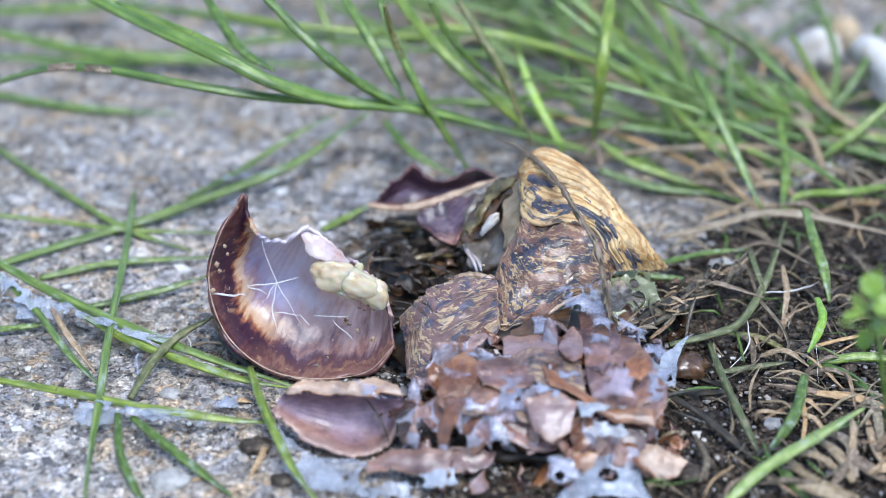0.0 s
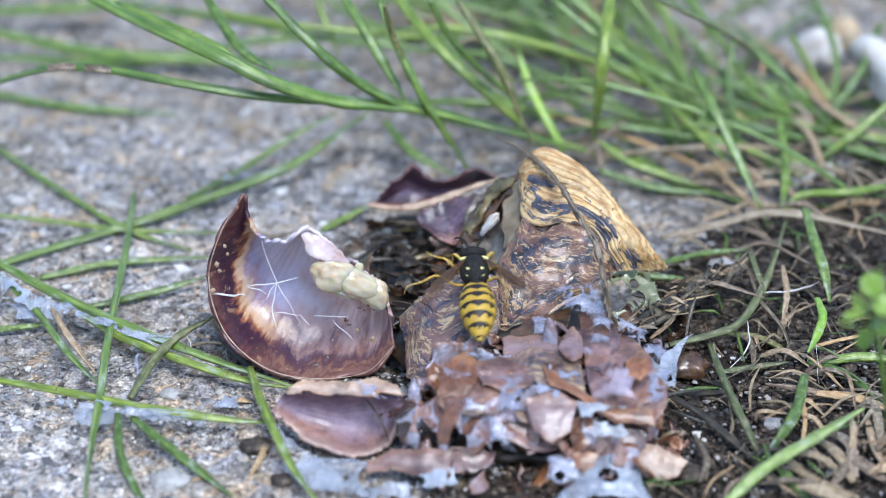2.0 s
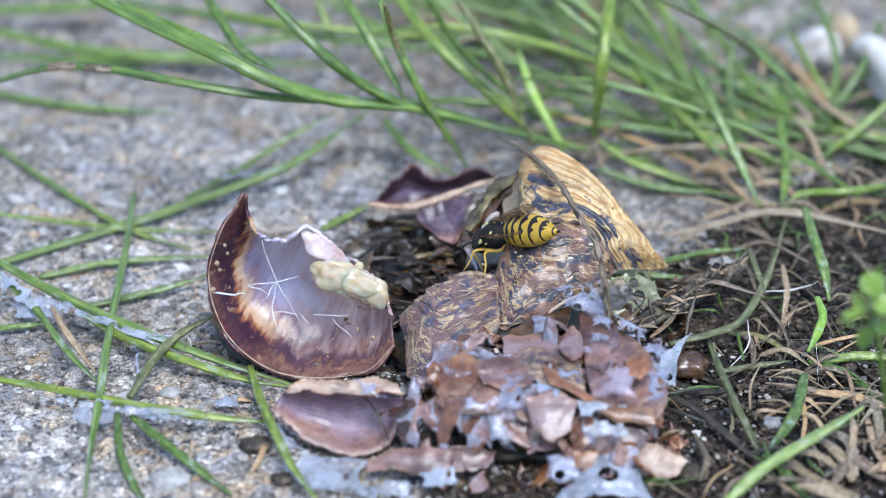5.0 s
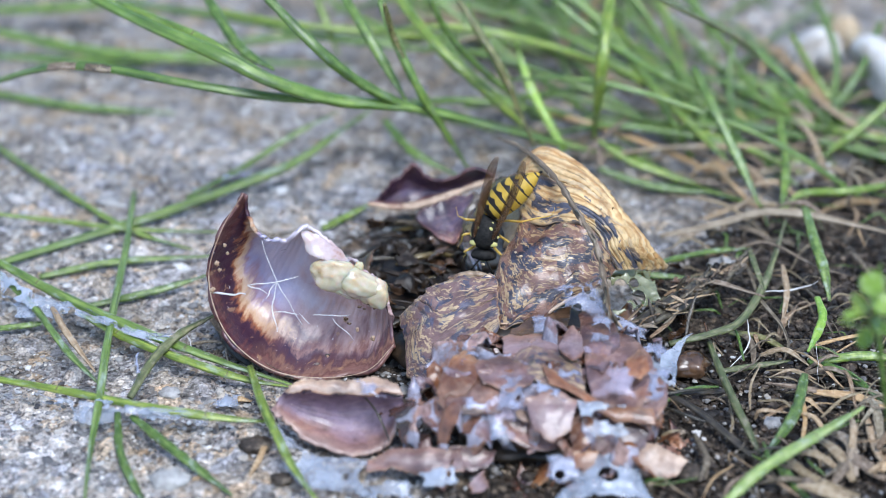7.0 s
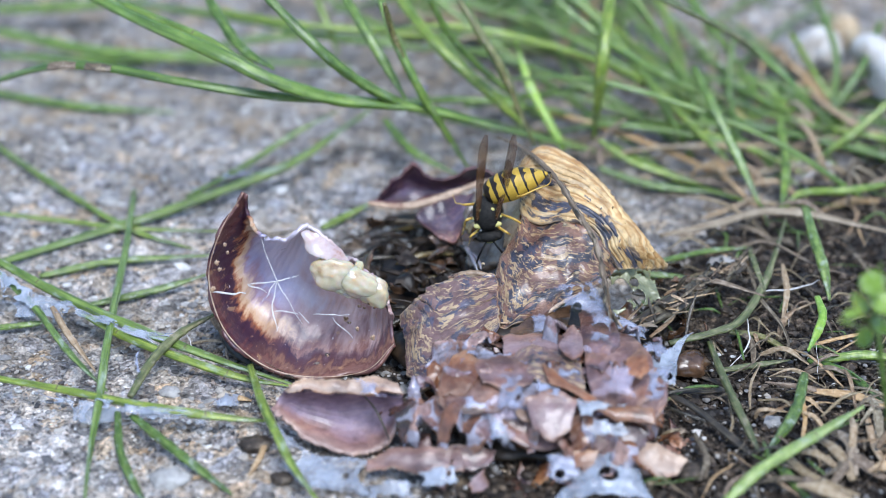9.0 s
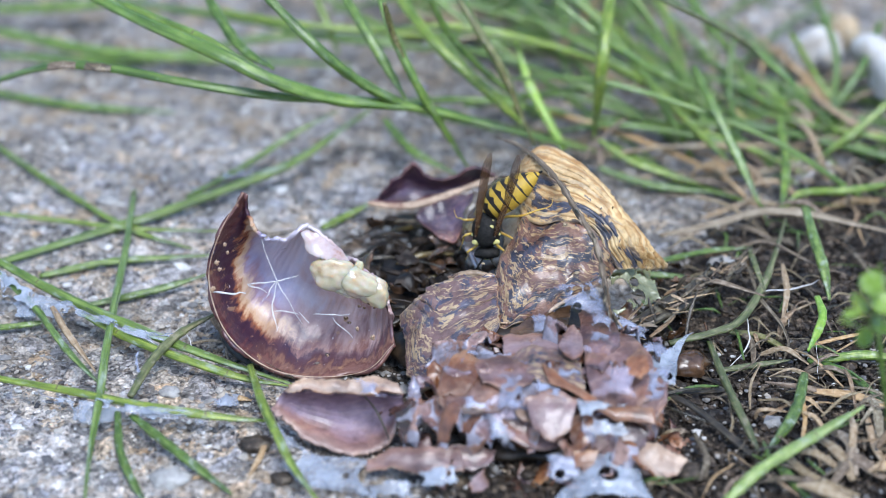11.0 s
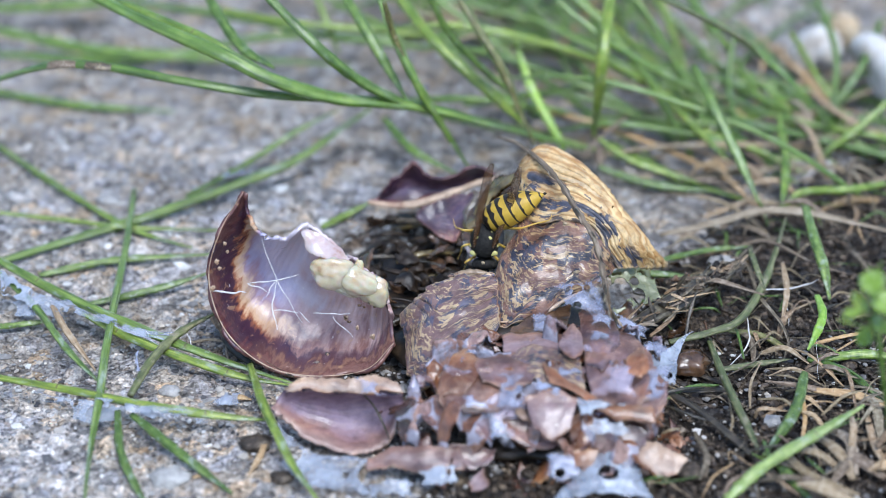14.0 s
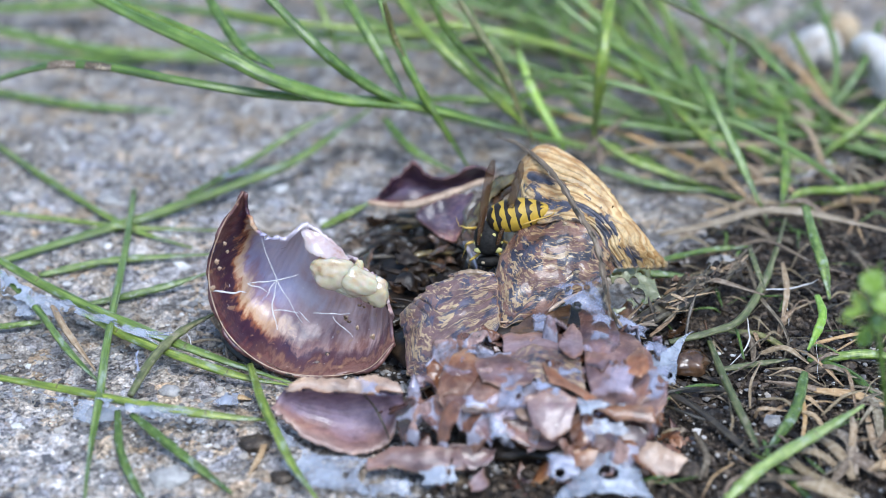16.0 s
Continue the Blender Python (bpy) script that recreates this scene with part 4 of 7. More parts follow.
def grass_left():
    def lay_grass_left(pts, w):
        blade(pts, w)

    lay_grass_left([(-62.8, 4.4, 3.0), (-51.4, 4.3, 1.5), (-42.7, 3.0, 1.2), (-29.6, 2.8, 0.8)], 0.95)
    lay_grass_left([(-61.4, -7.4, 1.2), (-47.2, 2.2, 1.0), (-40.0, 6.0, 1.4), (-30.3, 11.4, 2.5), (-21.2, 17.3, 3.5), (-15.0, 23.8, 5.0), (-10.3, 28.9, 6.0)], 1.75)
    lay_grass_left([(-36.0, 11.7, 1.0), (-28.6, 18.6, 2.0), (-21.7, 24.7, 4.0), (-15.2, 28.3, 6.0)], 1.2)
    lay_grass_left([(-66.0, 27.1, 1.0), (-56.7, 16.8, 1.0), (-46.3, 6.2, 1.0), (-40.3, 1.8, 0.8), (-33.8, -1.2, 0.5)], 1.1)
    lay_grass_left([(-53.2, -8.1, 0.6), (-43.9, -5.1, 1.0), (-30.8, -4.2, 1.4)], 1.25)
    lay_grass_left([(-46.1, -15.2, 0.6), (-36.9, -12.5, 1.4), (-30.6, -9.7, 2.0)], 1.2)
    lay_grass_left([(-43.1, 11.0, 2.5), (-42.1, -3.2, 3.0), (-41.5, -17.6, 3.5), (-41.0, -29.0, 3.6), (-40.4, -38.8, 3.2), (-40.3, -46.9, 2.0), (-39.8, -55.5, 0.8)], 1.25)
    lay_grass_left([(-59.8, -9.2, 5.0), (-52.2, -15.2, 4.5), (-44.9, -20.3, 4.0), (-35.1, -25.7, 3.0), (-26.4, -29.7, 2.0), (-18.0, -32.9, 1.0)], 1.5)
    lay_grass_left([(-45.8, -20.1, 3.0), (-39.3, -25.5, 3.0), (-31.2, -29.7, 2.4), (-24.2, -32.3, 1.6), (-18.6, -33.4, 1.2)], 1.3)
    lay_grass_left([(-59.0, -10.4, 4.0), (-51.5, -19.7, 3.6), (-45.7, -29.0, 3.2), (-39.9, -36.3, 2.6)], 1.1)
    lay_grass_left([(-55.1, -33.8, 3.0), (-44.3, -37.1, 3.2), (-34.7, -39.9, 3.0), (-25.3, -41.3, 2.4), (-20.0, -40.9, 1.6)], 1.3)
    lay_grass_left([(-38.1, -40.2, 2.4), (-37.0, -46.4, 1.6), (-34.8, -51.5, 0.8), (-32.8, -55.0, 0.4)], 1.2)
    lay_grass_left([(-36.4, -40.8, 2.4), (-30.0, -47.1, 1.5), (-23.6, -53.1, 0.6)], 1.35)
    lay_grass_left([(-23.3, -31.7, 3.0), (-21.3, -39.4, 3.6), (-19.1, -45.6, 3.4), (-16.8, -50.8, 2.6), (-13.6, -55.2, 1.0)], 1.3)
    lay_grass_left([(-16.6, 3.7, 0.8), (-13.4, 6.6, 1.0), (-9.8, 9.6, 1.5)], 1.3)
    lay_grass_left([(-57.2, -20.9, 1.0), (-53.0, -20.4, 1.2), (-49.6, -19.6, 1.2)], 1.0)
    for pts, w, m in (([(-20.5, -43.5, 0.8), (-21.0, -46.8, 0.9), (-22.0, -49.7, 0.5)], 0.9, STRAW), ([(-26.1, -35.8, 0.5), (-24.6, -35.3, 0.8), (-22.9, -35.4, 0.5)], 0.8, STRAW), ([(-28.4, -50.0, 0.4), (-26.8, -49.9, 0.6), (-25.3, -52.2, 0.4)], 0.7, STRAW), ([(-20.4, 3.7, 0.5), (-23.4, 1.7, 1.0), (-25.4, 3.5, 0.8)], 0.5, TWIG)):
        blade(pts, w, m, "small dry stalk lying on the concrete", (0.6, 0.3), 0.5, 0.3, "dry_stem", "dry stem")
    blade([(-37.1, -36.9, 2.2), (-35.2, -30.5, 3.0), (-32.3, -25.6, 3.6), (-28.0, -21.0, 3.6)], 1.4, WITHERED, "half-withered tan and green grass blade")
    for pts, w, m in (
        ([(-29.3, -20.2, 2.5), (-27.4, -23.3, 2.2), (-24.6, -28.0, 1.2)], 1.1, TWIG), ([(-31.6, -24.3, 1.0), (-28.9, -24.4, 1.6), (-25.9, -24.6, 1.2)], 0.5, PALE_TWIG), ([(-28.1, -21.1, 2.0), (-26.2, -25.5, 1.6), (-23.1, -29.5, 1.0)], 1.6, DARKSTEM), ([(-27.1, -20.7, 3.0), (-25.7, -24.5, 2.2), (-23.8, -28.6, 0.8)], 1.3, TWIG), ([(-25.9, -20.5, 1.6), (-26.8, -25.8, 1.4), (-25.9, -28.9, 0.6)], 0.4, PALE_TWIG), ([(-23.9, -26.7, 2.0), (-21.7, -29.4, 1.4), (-18.1, -31.5, 1.0)], 0.9, DARKSTEM),
    ):
        blade(pts, w, m, "brown root shred at the foot of the shell", (0.6, 0.3), 0.6, 0.2, "dry_stem", "dry stem")
    blade([(-49.4, -18.8, 3.0), (-46.5, -25.1, 3.4), (-41.9, -32.3, 2.6)], 1.0, STRAW, "dry tan grass leaf lying over green stems")


def grass_back():
    def lay_grass_back_c(pts, w):
        blade(pts, w, GRASS_FAR)

    lay_grass_back_c([(-49.7, 16.9, 30.8), (-39.6, 9.0, 29.5), (-28.8, 3.0, 27.5), (-22.2, 1.3, 24.7), (-13.7, 3.5, 20.7), (-3.7, 8.3, 17.1), (9.2, 15.5, 9.7), (22.8, 24.2, 1.0)], 2.3)
    lay_grass_back_c([(-43.6, 14.0, 30.0), (-31.2, 5.9, 28.3), (-23.0, 2.4, 24.7), (-16.6, 4.0, 21.4), (-4.9, 8.4, 17.2)], 1.7)
    lay_grass_back_c([(-62.0, 13.6, 18.0), (-52.3, 7.6, 23.5), (-44.8, 5.8, 24.3), (-33.4, 2.9, 23.5), (-22.5, 2.9, 21.6), (-12.3, 6.0, 19.0), (-3.4, 9.9, 15.8)], 1.55)
    lay_grass_back_c([(-33.5, 21.0, 29.8), (-27.4, 11.0, 25.2), (-22.2, 5.6, 24.1)], 1.8)
    lay_grass_back_c([(-24.2, 9.5, 34.1), (-16.4, 3.6, 28.4), (-10.7, 4.7, 22.6), (-4.1, 8.3, 17.1), (3.6, 12.9, 13.1)], 1.9)
    lay_grass_back_c([(-14.2, 20.5, 29.1), (-9.4, 12.8, 24.3), (-4.6, 8.5, 17.4)], 1.7)
    lay_grass_back_c([(-8.5, 14.9, 30.0), (-6.3, 10.3, 26.0), (-3.2, 8.0, 20.0), (0.5, 10.1, 12.0), (3.8, 12.1, 5.0)], 1.5)
    lay_grass_back_c([(-7.6, 32.5, 23.7), (-0.3, 21.5, 19.3), (7.6, 17.7, 13.2), (14.7, 21.0, 4.0)], 2.0)
    lay_grass_back_c([(1.3, 26.1, 26.6), (5.9, 16.5, 22.6), (8.9, 13.6, 18.0), (13.0, 19.2, 5.0)], 1.6)
    lay_grass_back_c([(23.9, 29.7, 25.0), (22.1, 18.8, 18.8), (21.6, 21.2, 5.0)], 2.0)
    lay_grass_back_c([(-8.5, 25.4, 6.0), (-4.4, 19.7, 4.0), (1.9, 16.4, 2.0)], 1.5)
    lay_grass_back_c([(-5.3, 29.7, 6.0), (6.3, 26.9, 4.5), (18.6, 24.4, 2.5), (27.5, 21.7, 1.0)], 1.4)
    lay_grass_back_c([(-75.1, 69.4, 3.0), (-61.8, 68.4, 4.0), (-48.4, 67.3, 6.0)], 2.2)
    lay_grass_back_c([(-73.6, 61.9, 3.0), (-54.1, 53.6, 3.0), (-38.6, 51.6, 3.0), (-14.5, 48.7, 3.0)], 2.4)
    lay_grass_back_c([(-72.3, 54.6, 2.0), (-47.7, 52.6, 2.0), (-27.4, 56.7, 4.0), (-2.1, 54.6, 5.0)], 2.0)
    lay_grass_back_c([(-70.2, 43.9, 1.0), (-56.4, 39.2, 1.0), (-40.6, 37.0, 1.0)], 1.4)
    lay_grass_back_c([(-48.9, 58.6, 9.0), (-32.2, 53.4, 9.0), (-12.5, 47.4, 8.0), (10.2, 50.4, 8.0)], 1.6)
    lay_grass_back_c([(-2.1, 47.5, 16.0), (9.9, 40.5, 9.0), (23.1, 30.9, 3.0), (30.8, 21.7, 1.0)], 1.5)
    lay_grass_back_c([(20.4, 49.6, 16.0), (26.2, 42.3, 10.0), (39.9, 39.0, 4.0), (50.5, 33.7, 2.0)], 1.8)
    lay_grass_back_c([(27.8, 35.6, 10.0), (34.4, 28.0, 6.0), (41.7, 18.3, 2.0)], 1.6)
    lay_grass_back_c([(35.3, 22.0, 16.3), (38.1, 14.7, 12.2), (40.9, 9.6, 7.8), (43.4, 5.0, 3.5)], 1.7)
    lay_grass_back_c([(30.4, 38.5, 20.1), (41.1, 30.0, 17.8), (50.1, 26.1, 11.6), (58.5, 26.7, 2.0)], 1.3)
    lay_grass_back_c([(44.0, 42.0, 12.0), (42.6, 35.0, 7.0), (43.4, 25.0, 2.0)], 1.2)
    lay_grass_back_c([(56.8, 49.7, 15.0), (59.3, 40.5, 9.0), (57.4, 30.1, 3.0)], 1.3)
    lay_grass_back_c([(66.9, 46.0, 12.0), (62.2, 36.8, 8.0), (55.8, 30.2, 2.0)], 1.3)
    lay_grass_back_c([(51.6, 37.9, 14.0), (55.4, 36.8, 8.0), (60.3, 31.9, 2.0)], 1.2)
    lay_grass_back_c([(24.2, 23.2, 3.0), (32.7, 16.7, 1.5), (42.4, 10.5, 1.0)], 1.6)
    lay_grass_back_c([(22.1, 16.5, 3.0), (29.3, 14.5, 1.4), (39.5, 12.8, 1.0)], 1.5)
    lay_grass_back_c([(48.6, 24.3, 7.0), (48.3, 14.8, 4.0), (46.5, 5.7, 2.0)], 1.5)
    lay_grass_back_c([(62.0, 11.8, 3.0), (55.9, 8.5, 4.0), (49.9, 9.4, 3.0), (47.3, 7.3, 2.0)], 1.4)
    lay_grass_back_c([(67.3, 29.3, 9.0), (60.3, 24.6, 5.0), (53.7, 21.7, 1.0)], 1.4)
    lay_grass_back_c([(-0.3, 37.9, 14.0), (5.5, 31.1, 9.0), (16.3, 29.2, 3.0)], 1.6)
    lay_grass_back_c([(-20.2, 60.7, 10.0), (-7.3, 48.3, 9.0), (3.1, 48.3, 9.0)], 1.4)
    lay_grass_back_c([(3.1, 35.4, 3.0), (14.9, 35.3, 5.0), (31.1, 37.0, 6.0), (44.2, 37.3, 2.0)], 1.6)
    blade([(17.5, 21.8, 3.0), (15.0, 24.9, 6.5), (12.5, 29.2, 10.0), (10.5, 33.9, 15.0)], 1.6, BRIGHT, "bright yellow-green young grass blade")
    blade([(-49.9, 41.1, 18.0), (-40.3, 36.6, 16.0), (-31.8, 32.7, 13.0)], 1.2, BRIGHT, "bright yellow-green young grass blade")
    for pts, w in (
        ([(2.1, 14.9, 30.0), (5.0, 12.5, 26.0), (7.7, 10.7, 22.0), (10.1, 10.8, 16.0), (12.7, 10.2, 10.0)], 1.25), ([(-7.5, 4.5, 34.0), (-6.6, 6.6, 29.0), (-5.1, 7.2, 25.0)], 1.1), ([(28.8, 14.9, 30.0), (35.0, 17.3, 26.0), (42.3, 22.1, 20.0), (45.8, 26.5, 15.0)], 1.0), ([(35.4, 23.1, 16.0), (38.3, 17.5, 12.0), (40.5, 12.5, 8.0), (42.8, 5.1, 4.0)], 1.1),
    ):
        blade(pts, w, WITHERED, "dark jointed grass stem with brown scars")
    def lay_grass_back(pts, w):
        blade(pts, w, GRASS_FAR)

    lay_grass_back([(-19.1, 45.5, 16.0), (-17.3, 42.0, 13.0), (-15.7, 40.5, 9.0)], 1.3)
    lay_grass_back([(-24.2, 42.1, 12.0), (-12.2, 40.7, 11.0), (-2.0, 40.4, 10.0), (9.9, 42.0, 9.0)], 1.2)
    lay_grass_back([(-7.0, 30.7, 6.0), (3.0, 27.7, 8.0), (14.6, 28.9, 6.0), (21.5, 31.0, 3.0)], 1.3)
    lay_grass_back([(-11.5, 21.4, 14.0), (-7.5, 20.1, 12.0), (-1.9, 21.5, 9.0), (7.9, 25.6, 4.0)], 1.2)
    lay_grass_back([(15.6, 28.1, 24.0), (23.5, 23.8, 19.0), (33.7, 25.3, 12.0), (42.8, 34.5, 4.0)], 1.4)
    lay_grass_back([(-1.8, 14.9, 30.0), (1.2, 15.3, 24.0), (6.7, 17.3, 17.0), (14.2, 22.5, 8.0)], 1.3)
    lay_grass_back([(-34.7, 45.8, 14.0), (-22.3, 40.8, 14.0), (-8.0, 42.1, 12.0), (4.0, 45.4, 9.0)], 1.3)
    lay_grass_back([(22.2, 19.4, 6.0), (26.9, 16.4, 4.0), (36.3, 13.5, 2.0)], 1.2)
    rng = np.random.default_rng(11)
    for k in range(135):
        x, y = rng.uniform(8, 84), rng.uniform(16, 100)
        if x < 34 and y < 42:
            y += 30
        if x > 48 and 40 < y < 75:
            y -= 30
        n = rng.uniform(24, 58)
        a = rng.normal(2.45, 0.4) if k % 4 else rng.uniform(0.3, 2.9)
        dx, dy = math.cos(a) * n, math.sin(a) * n * 0.8
        top = n * rng.uniform(0.08, 0.34) if k % 6 else n * 0.6
        if x + dx * 0.4 > 40 and y < 72:
            top = min(top, 3.5)
        blade([(x, y, -0.5), (x + dx * 0.3, y + dy * 0.3, top * 0.6), (x + dx * 0.7, y + dy * 0.7, top), (x + dx, y + dy, top * rng.uniform(0.5, 1.1))], rng.uniform(0.9, 1.6), GRASS_FAR if k % 5 else STRAW, "thin arching green grass blade" if k % 5 else "withered tan grass blade")


def grass_right():
    def lay_grass_right_c(pts, w, m, lab):
        blade(pts, w, m, lab)

    lay_grass_right_c([(31.1, -56.5, 2.4), (35.5, -52.7, 4.0), (41.8, -48.3, 5.0), (48.2, -43.9, 6.0)], 1.7, PALEGREEN, "broad pale green grass blade")
    lay_grass_right_c([(43.4, -33.4, 3.0), (41.0, -40.8, 2.6), (36.4, -48.2, 2.0)], 1.6, GRASS, "thin arching green grass blade")
    lay_grass_right_c([(32.7, -26.7, 3.0), (33.7, -35.2, 3.0), (35.3, -43.7, 2.4), (36.1, -47.4, 2.0)], 1.2, WITHERED, "half-withered green and brown grass blade")
    lay_grass_right_c([(27.6, -28.4, 4.0), (33.0, -26.2, 4.0), (36.8, -23.8, 4.2), (40.6, -16.5, 4.5), (43.4, -8.5, 4.5), (46.2, 0.9, 4.0)], 1.2, WITHERED, "half-withered green and brown grass blade")
    lay_grass_right_c([(22.3, -12.9, 4.0), (27.4, -12.3, 3.5), (33.4, -11.5, 2.5)], 1.1, GRASS, "thin arching green grass blade")
    lay_grass_right_c([(26.8, -10.4, 4.0), (34.9, -5.0, 2.5), (41.2, -3.1, 2.0)], 1.0, GRASS, "thin arching green grass blade")
    lay_grass_right_c([(46.6, -21.2, 6.0), (46.6, -25.2, 6.0), (45.5, -28.2, 5.4), (44.0, -30.9, 4.6)], 1.3, BRIGHT, "broad pale green grass blade")
    lay_grass_right_c([(35.8, -22.2, 1.4), (40.0, -23.1, 1.2), (44.2, -27.7, 1.0)], 1.0, WITHERED, "thin arching green grass blade")
    lay_grass_right_c([(46.1, -28.4, 1.5), (51.8, -27.4, 1.5), (56.5, -28.4, 1.5)], 1.5, GRASS_FAR, "thin arching green grass blade")
    lay_grass_right_c([(44.8, -28.0, 1.2), (49.2, -30.9, 1.2), (52.8, -37.0, 1.0)], 1.3, GRASS_FAR, "thin arching green grass blade")
    lay_grass_right_c([(33.4, -30.6, 1.4), (37.7, -29.5, 1.4), (42.7, -28.0, 1.2)], 1.0, WITHERED, "thin arching green grass blade")
    lay_grass_right_c([(38.3, -48.8, 1.0), (39.7, -51.8, 1.0), (41.6, -55.7, 1.0)], 1.6, GRASS, "thin arching green grass blade")
    lay_grass_right_c([(48.2, -1.1, 7.0), (48.1, -9.7, 7.0), (48.5, -14.9, 6.0), (48.7, -19.0, 4.0)], 1.7, GRASS, "thin arching green grass blade")
    def lay_grass_right(pts, w, m, lab):
        blade(pts, w * 0.7, m, lab, (0.6, 0.3), 0.5, 0.4, "dry_stem", "dry stem")

    lay_grass_right([(29.2, -0.5, 2.2), (36.4, 1.1, 3.0), (43.0, 2.7, 4.0), (48.7, 2.4, 4.0), (54.5, 0.7, 3.6), (61.7, -1.8, 3.0)], 1.9, PALE_TWIG, "weathered pale twig lying across the grass")
    lay_grass_right([(54.8, 36.2, 5.0), (59.6, 29.1, 4.0), (66.8, 23.2, 3.0)], 1.6, STRAW, "dry tan grass leaf lying over green stems")
    lay_grass_right([(35.0, 16.1, 1.4), (44.1, 17.7, 1.6), (52.3, 18.6, 2.0)], 1.6, STRAW, "dry tan grass leaf lying over green stems")
    lay_grass_right([(26.8, 26.2, 6.0), (22.4, 21.2, 5.0), (19.7, 17.2, 4.0)], 1.2, TWIG, "weathered pale twig lying across the grass")
    lay_grass_right([(22.2, 19.2, 5.0), (22.7, 17.4, 2.5)], 2.0, TWIG, "short brown stub of a twig")
    lay_grass_right([(22.2, -26.9, 4.6), (29.2, -20.7, 4.8), (35.0, -14.8, 4.8), (40.0, -10.3, 4.8)], 4.6, STEM, "dark rotten twig beside the shell")
    lay_grass_right([(30.0, -15.1, 4.6), (34.2, -16.9, 5.6), (40.5, -18.9, 4.6)], 1.2, TWIG, "dark rotten twig beside the shell")
    lay_grass_right([(39.8, -8.8, 5.6), (40.1, -13.7, 5.4), (40.7, -18.0, 4.6)], 1.3, WITHERED, "half-withered green and brown stalk")
    lay_grass_right([(25.5, -25.7, 3.0), (28.1, -23.8, 4.2), (29.4, -20.9, 4.4)], 1.0, TWIG, "weathered pale twig lying across the grass")
    lay_grass_right([(23.4, -34.5, 2.5), (29.1, -38.3, 2.0), (34.2, -45.1, 1.4), (35.4, -46.7, 1.0)], 1.6, DARKSTEM, "dark wet dead stem")
    lay_grass_right([(31.3, -31.2, 1.0), (34.4, -33.6, 1.0), (26.6, -36.1, 2.0)], 1.2, DARKSTEM, "dark wet dead stem")
    lay_grass_right([(44.2, -35.5, 2.0), (49.4, -36.7, 2.0), (54.1, -40.0, 2.0)], 1.8, STRAW, "dry tan grass leaf lying on the soil")
    lay_grass_right([(42.7, -36.3, 2.2), (42.2, -41.6, 2.0), (40.9, -46.2, 1.4)], 0.9, STRAW, "dry tan grass leaf lying on the soil")
    lay_grass_right([(49.8, -40.0, 1.6), (49.6, -45.4, 1.6), (50.6, -49.8, 1.0)], 1.6, STRAW, "dry tan grass leaf lying on the soil")
    lay_grass_right([(38.6, -46.2, 1.4), (41.7, -51.3, 1.4), (46.4, -53.8, 1.0)], 2.0, STRAW, "dry tan grass leaf lying on the soil")
    lay_grass_right([(38.1, -7.9, 5.0), (42.7, -6.7, 5.0), (47.9, -11.4, 4.6), (52.0, -13.1, 4.0)], 0.7, TWIG, "weathered pale twig lying across the grass")
    lay_grass_right([(39.2, -9.2, 5.0), (39.5, -14.1, 4.6), (40.0, -18.4, 4.0), (42.2, -23.2, 3.0), (42.7, -27.9, 2.0)], 0.9, TWIG, "weathered pale twig lying across the grass")
    lay_grass_right([(44.1, -10.4, 4.0), (43.6, -17.1, 4.0), (42.4, -22.0, 3.0)], 1.4, STRAW, "dry tan grass leaf lying on the soil")
    stem = [(7.2, 2.7, 15.5), (10.6, -4.2, 17.5), (14.1, -13.7, 18.6), (16.1, -21.3, 18.6), (18.1, -26.1, 17.2), (19.2, -29.1, 13.5), (20.0, -30.4, 9.5), (21.4, -31.4, 6.5)]
    root = tagged(new("dry_stem"), "dark withered knotty stem lying over the shell", "dry stem", "grass over the concrete")
    tube("stalk", stem, 0.75, TWIG, 90, 8, 0.75, (0.4, 0.6), 0.1, 0.75, 2.0, parent=root)
    line = spline(stem, 60)
    rng = np.random.default_rng(44)
    for k in range(26):
        p = line[3 + 2 * k] if 3 + 2 * k < 60 else line[-2]
        d = line[min(5 + 2 * k, 59)] - p
        d = d / (np.linalg.norm(d) + 1e-6)
        o = np.array((rng.normal(0, 0.3), -0.3, rng.normal(0.15, 0.2)))
        tube("shred", [tuple(p + o * 0.3), tuple(p + d * 0.7 + o), tuple(p + d * rng.uniform(1.0, 2.2) + o * 1.6)], rng.uniform(0.15, 0.4), (PALE_TWIG, TWIG, DARKSTEM)[k % 3], 8, 5, 0.5, (0.6, 0.2), 0, 0.4, k, parent=root)
    # frayed slivers along the rotten twig
    axis_line = spline([(21.5, -27.0, 4.6), (29.2, -20.7, 5.0), (35.0, -14.8, 5.0), (40.4, -10.1, 5.0)], 60)
    for k in range(85):
        q = rng.integers(0, 58)
        p, d = axis_line[q], axis_line[q + 1] - axis_line[q]
        d = d / (np.linalg.norm(d) + 1e-6) * rng.uniform(0.6, 2.0) + rng.normal(0, 0.9, 3)
        p = p + rng.normal(0, 1, 3) * (0.5, 0.9, 0.6) * (1.5 if q < 28 else 0.7)
        blade([tuple(p - d), tuple(p + rng.normal(0, 0.2, 3)), tuple(p + d)], rng.uniform(0.2, 0.7), (DARKSTEM, TWIG, PALE_TWIG, DARKSTEM, TWIG)[k % 5], "frayed sliver of a dark rotten twig", (0.6, 0.3), 0.4, 0.2, "dry_stem", "dry stem")
    for k in range(22):
        p = axis_line[rng.integers(2, 58)] + rng.normal(0, 0.5, 3)
        lump("bark_crumb", p, tuple(rng.uniform(0.25, 0.8, 3)), (DARKSTEM, DARK, STEM)[k % 3], k * 1.7, 0.9, 3, 0.5, label="crumb of dark rotten bark on the twig", category="debris", group="bark crumbs")
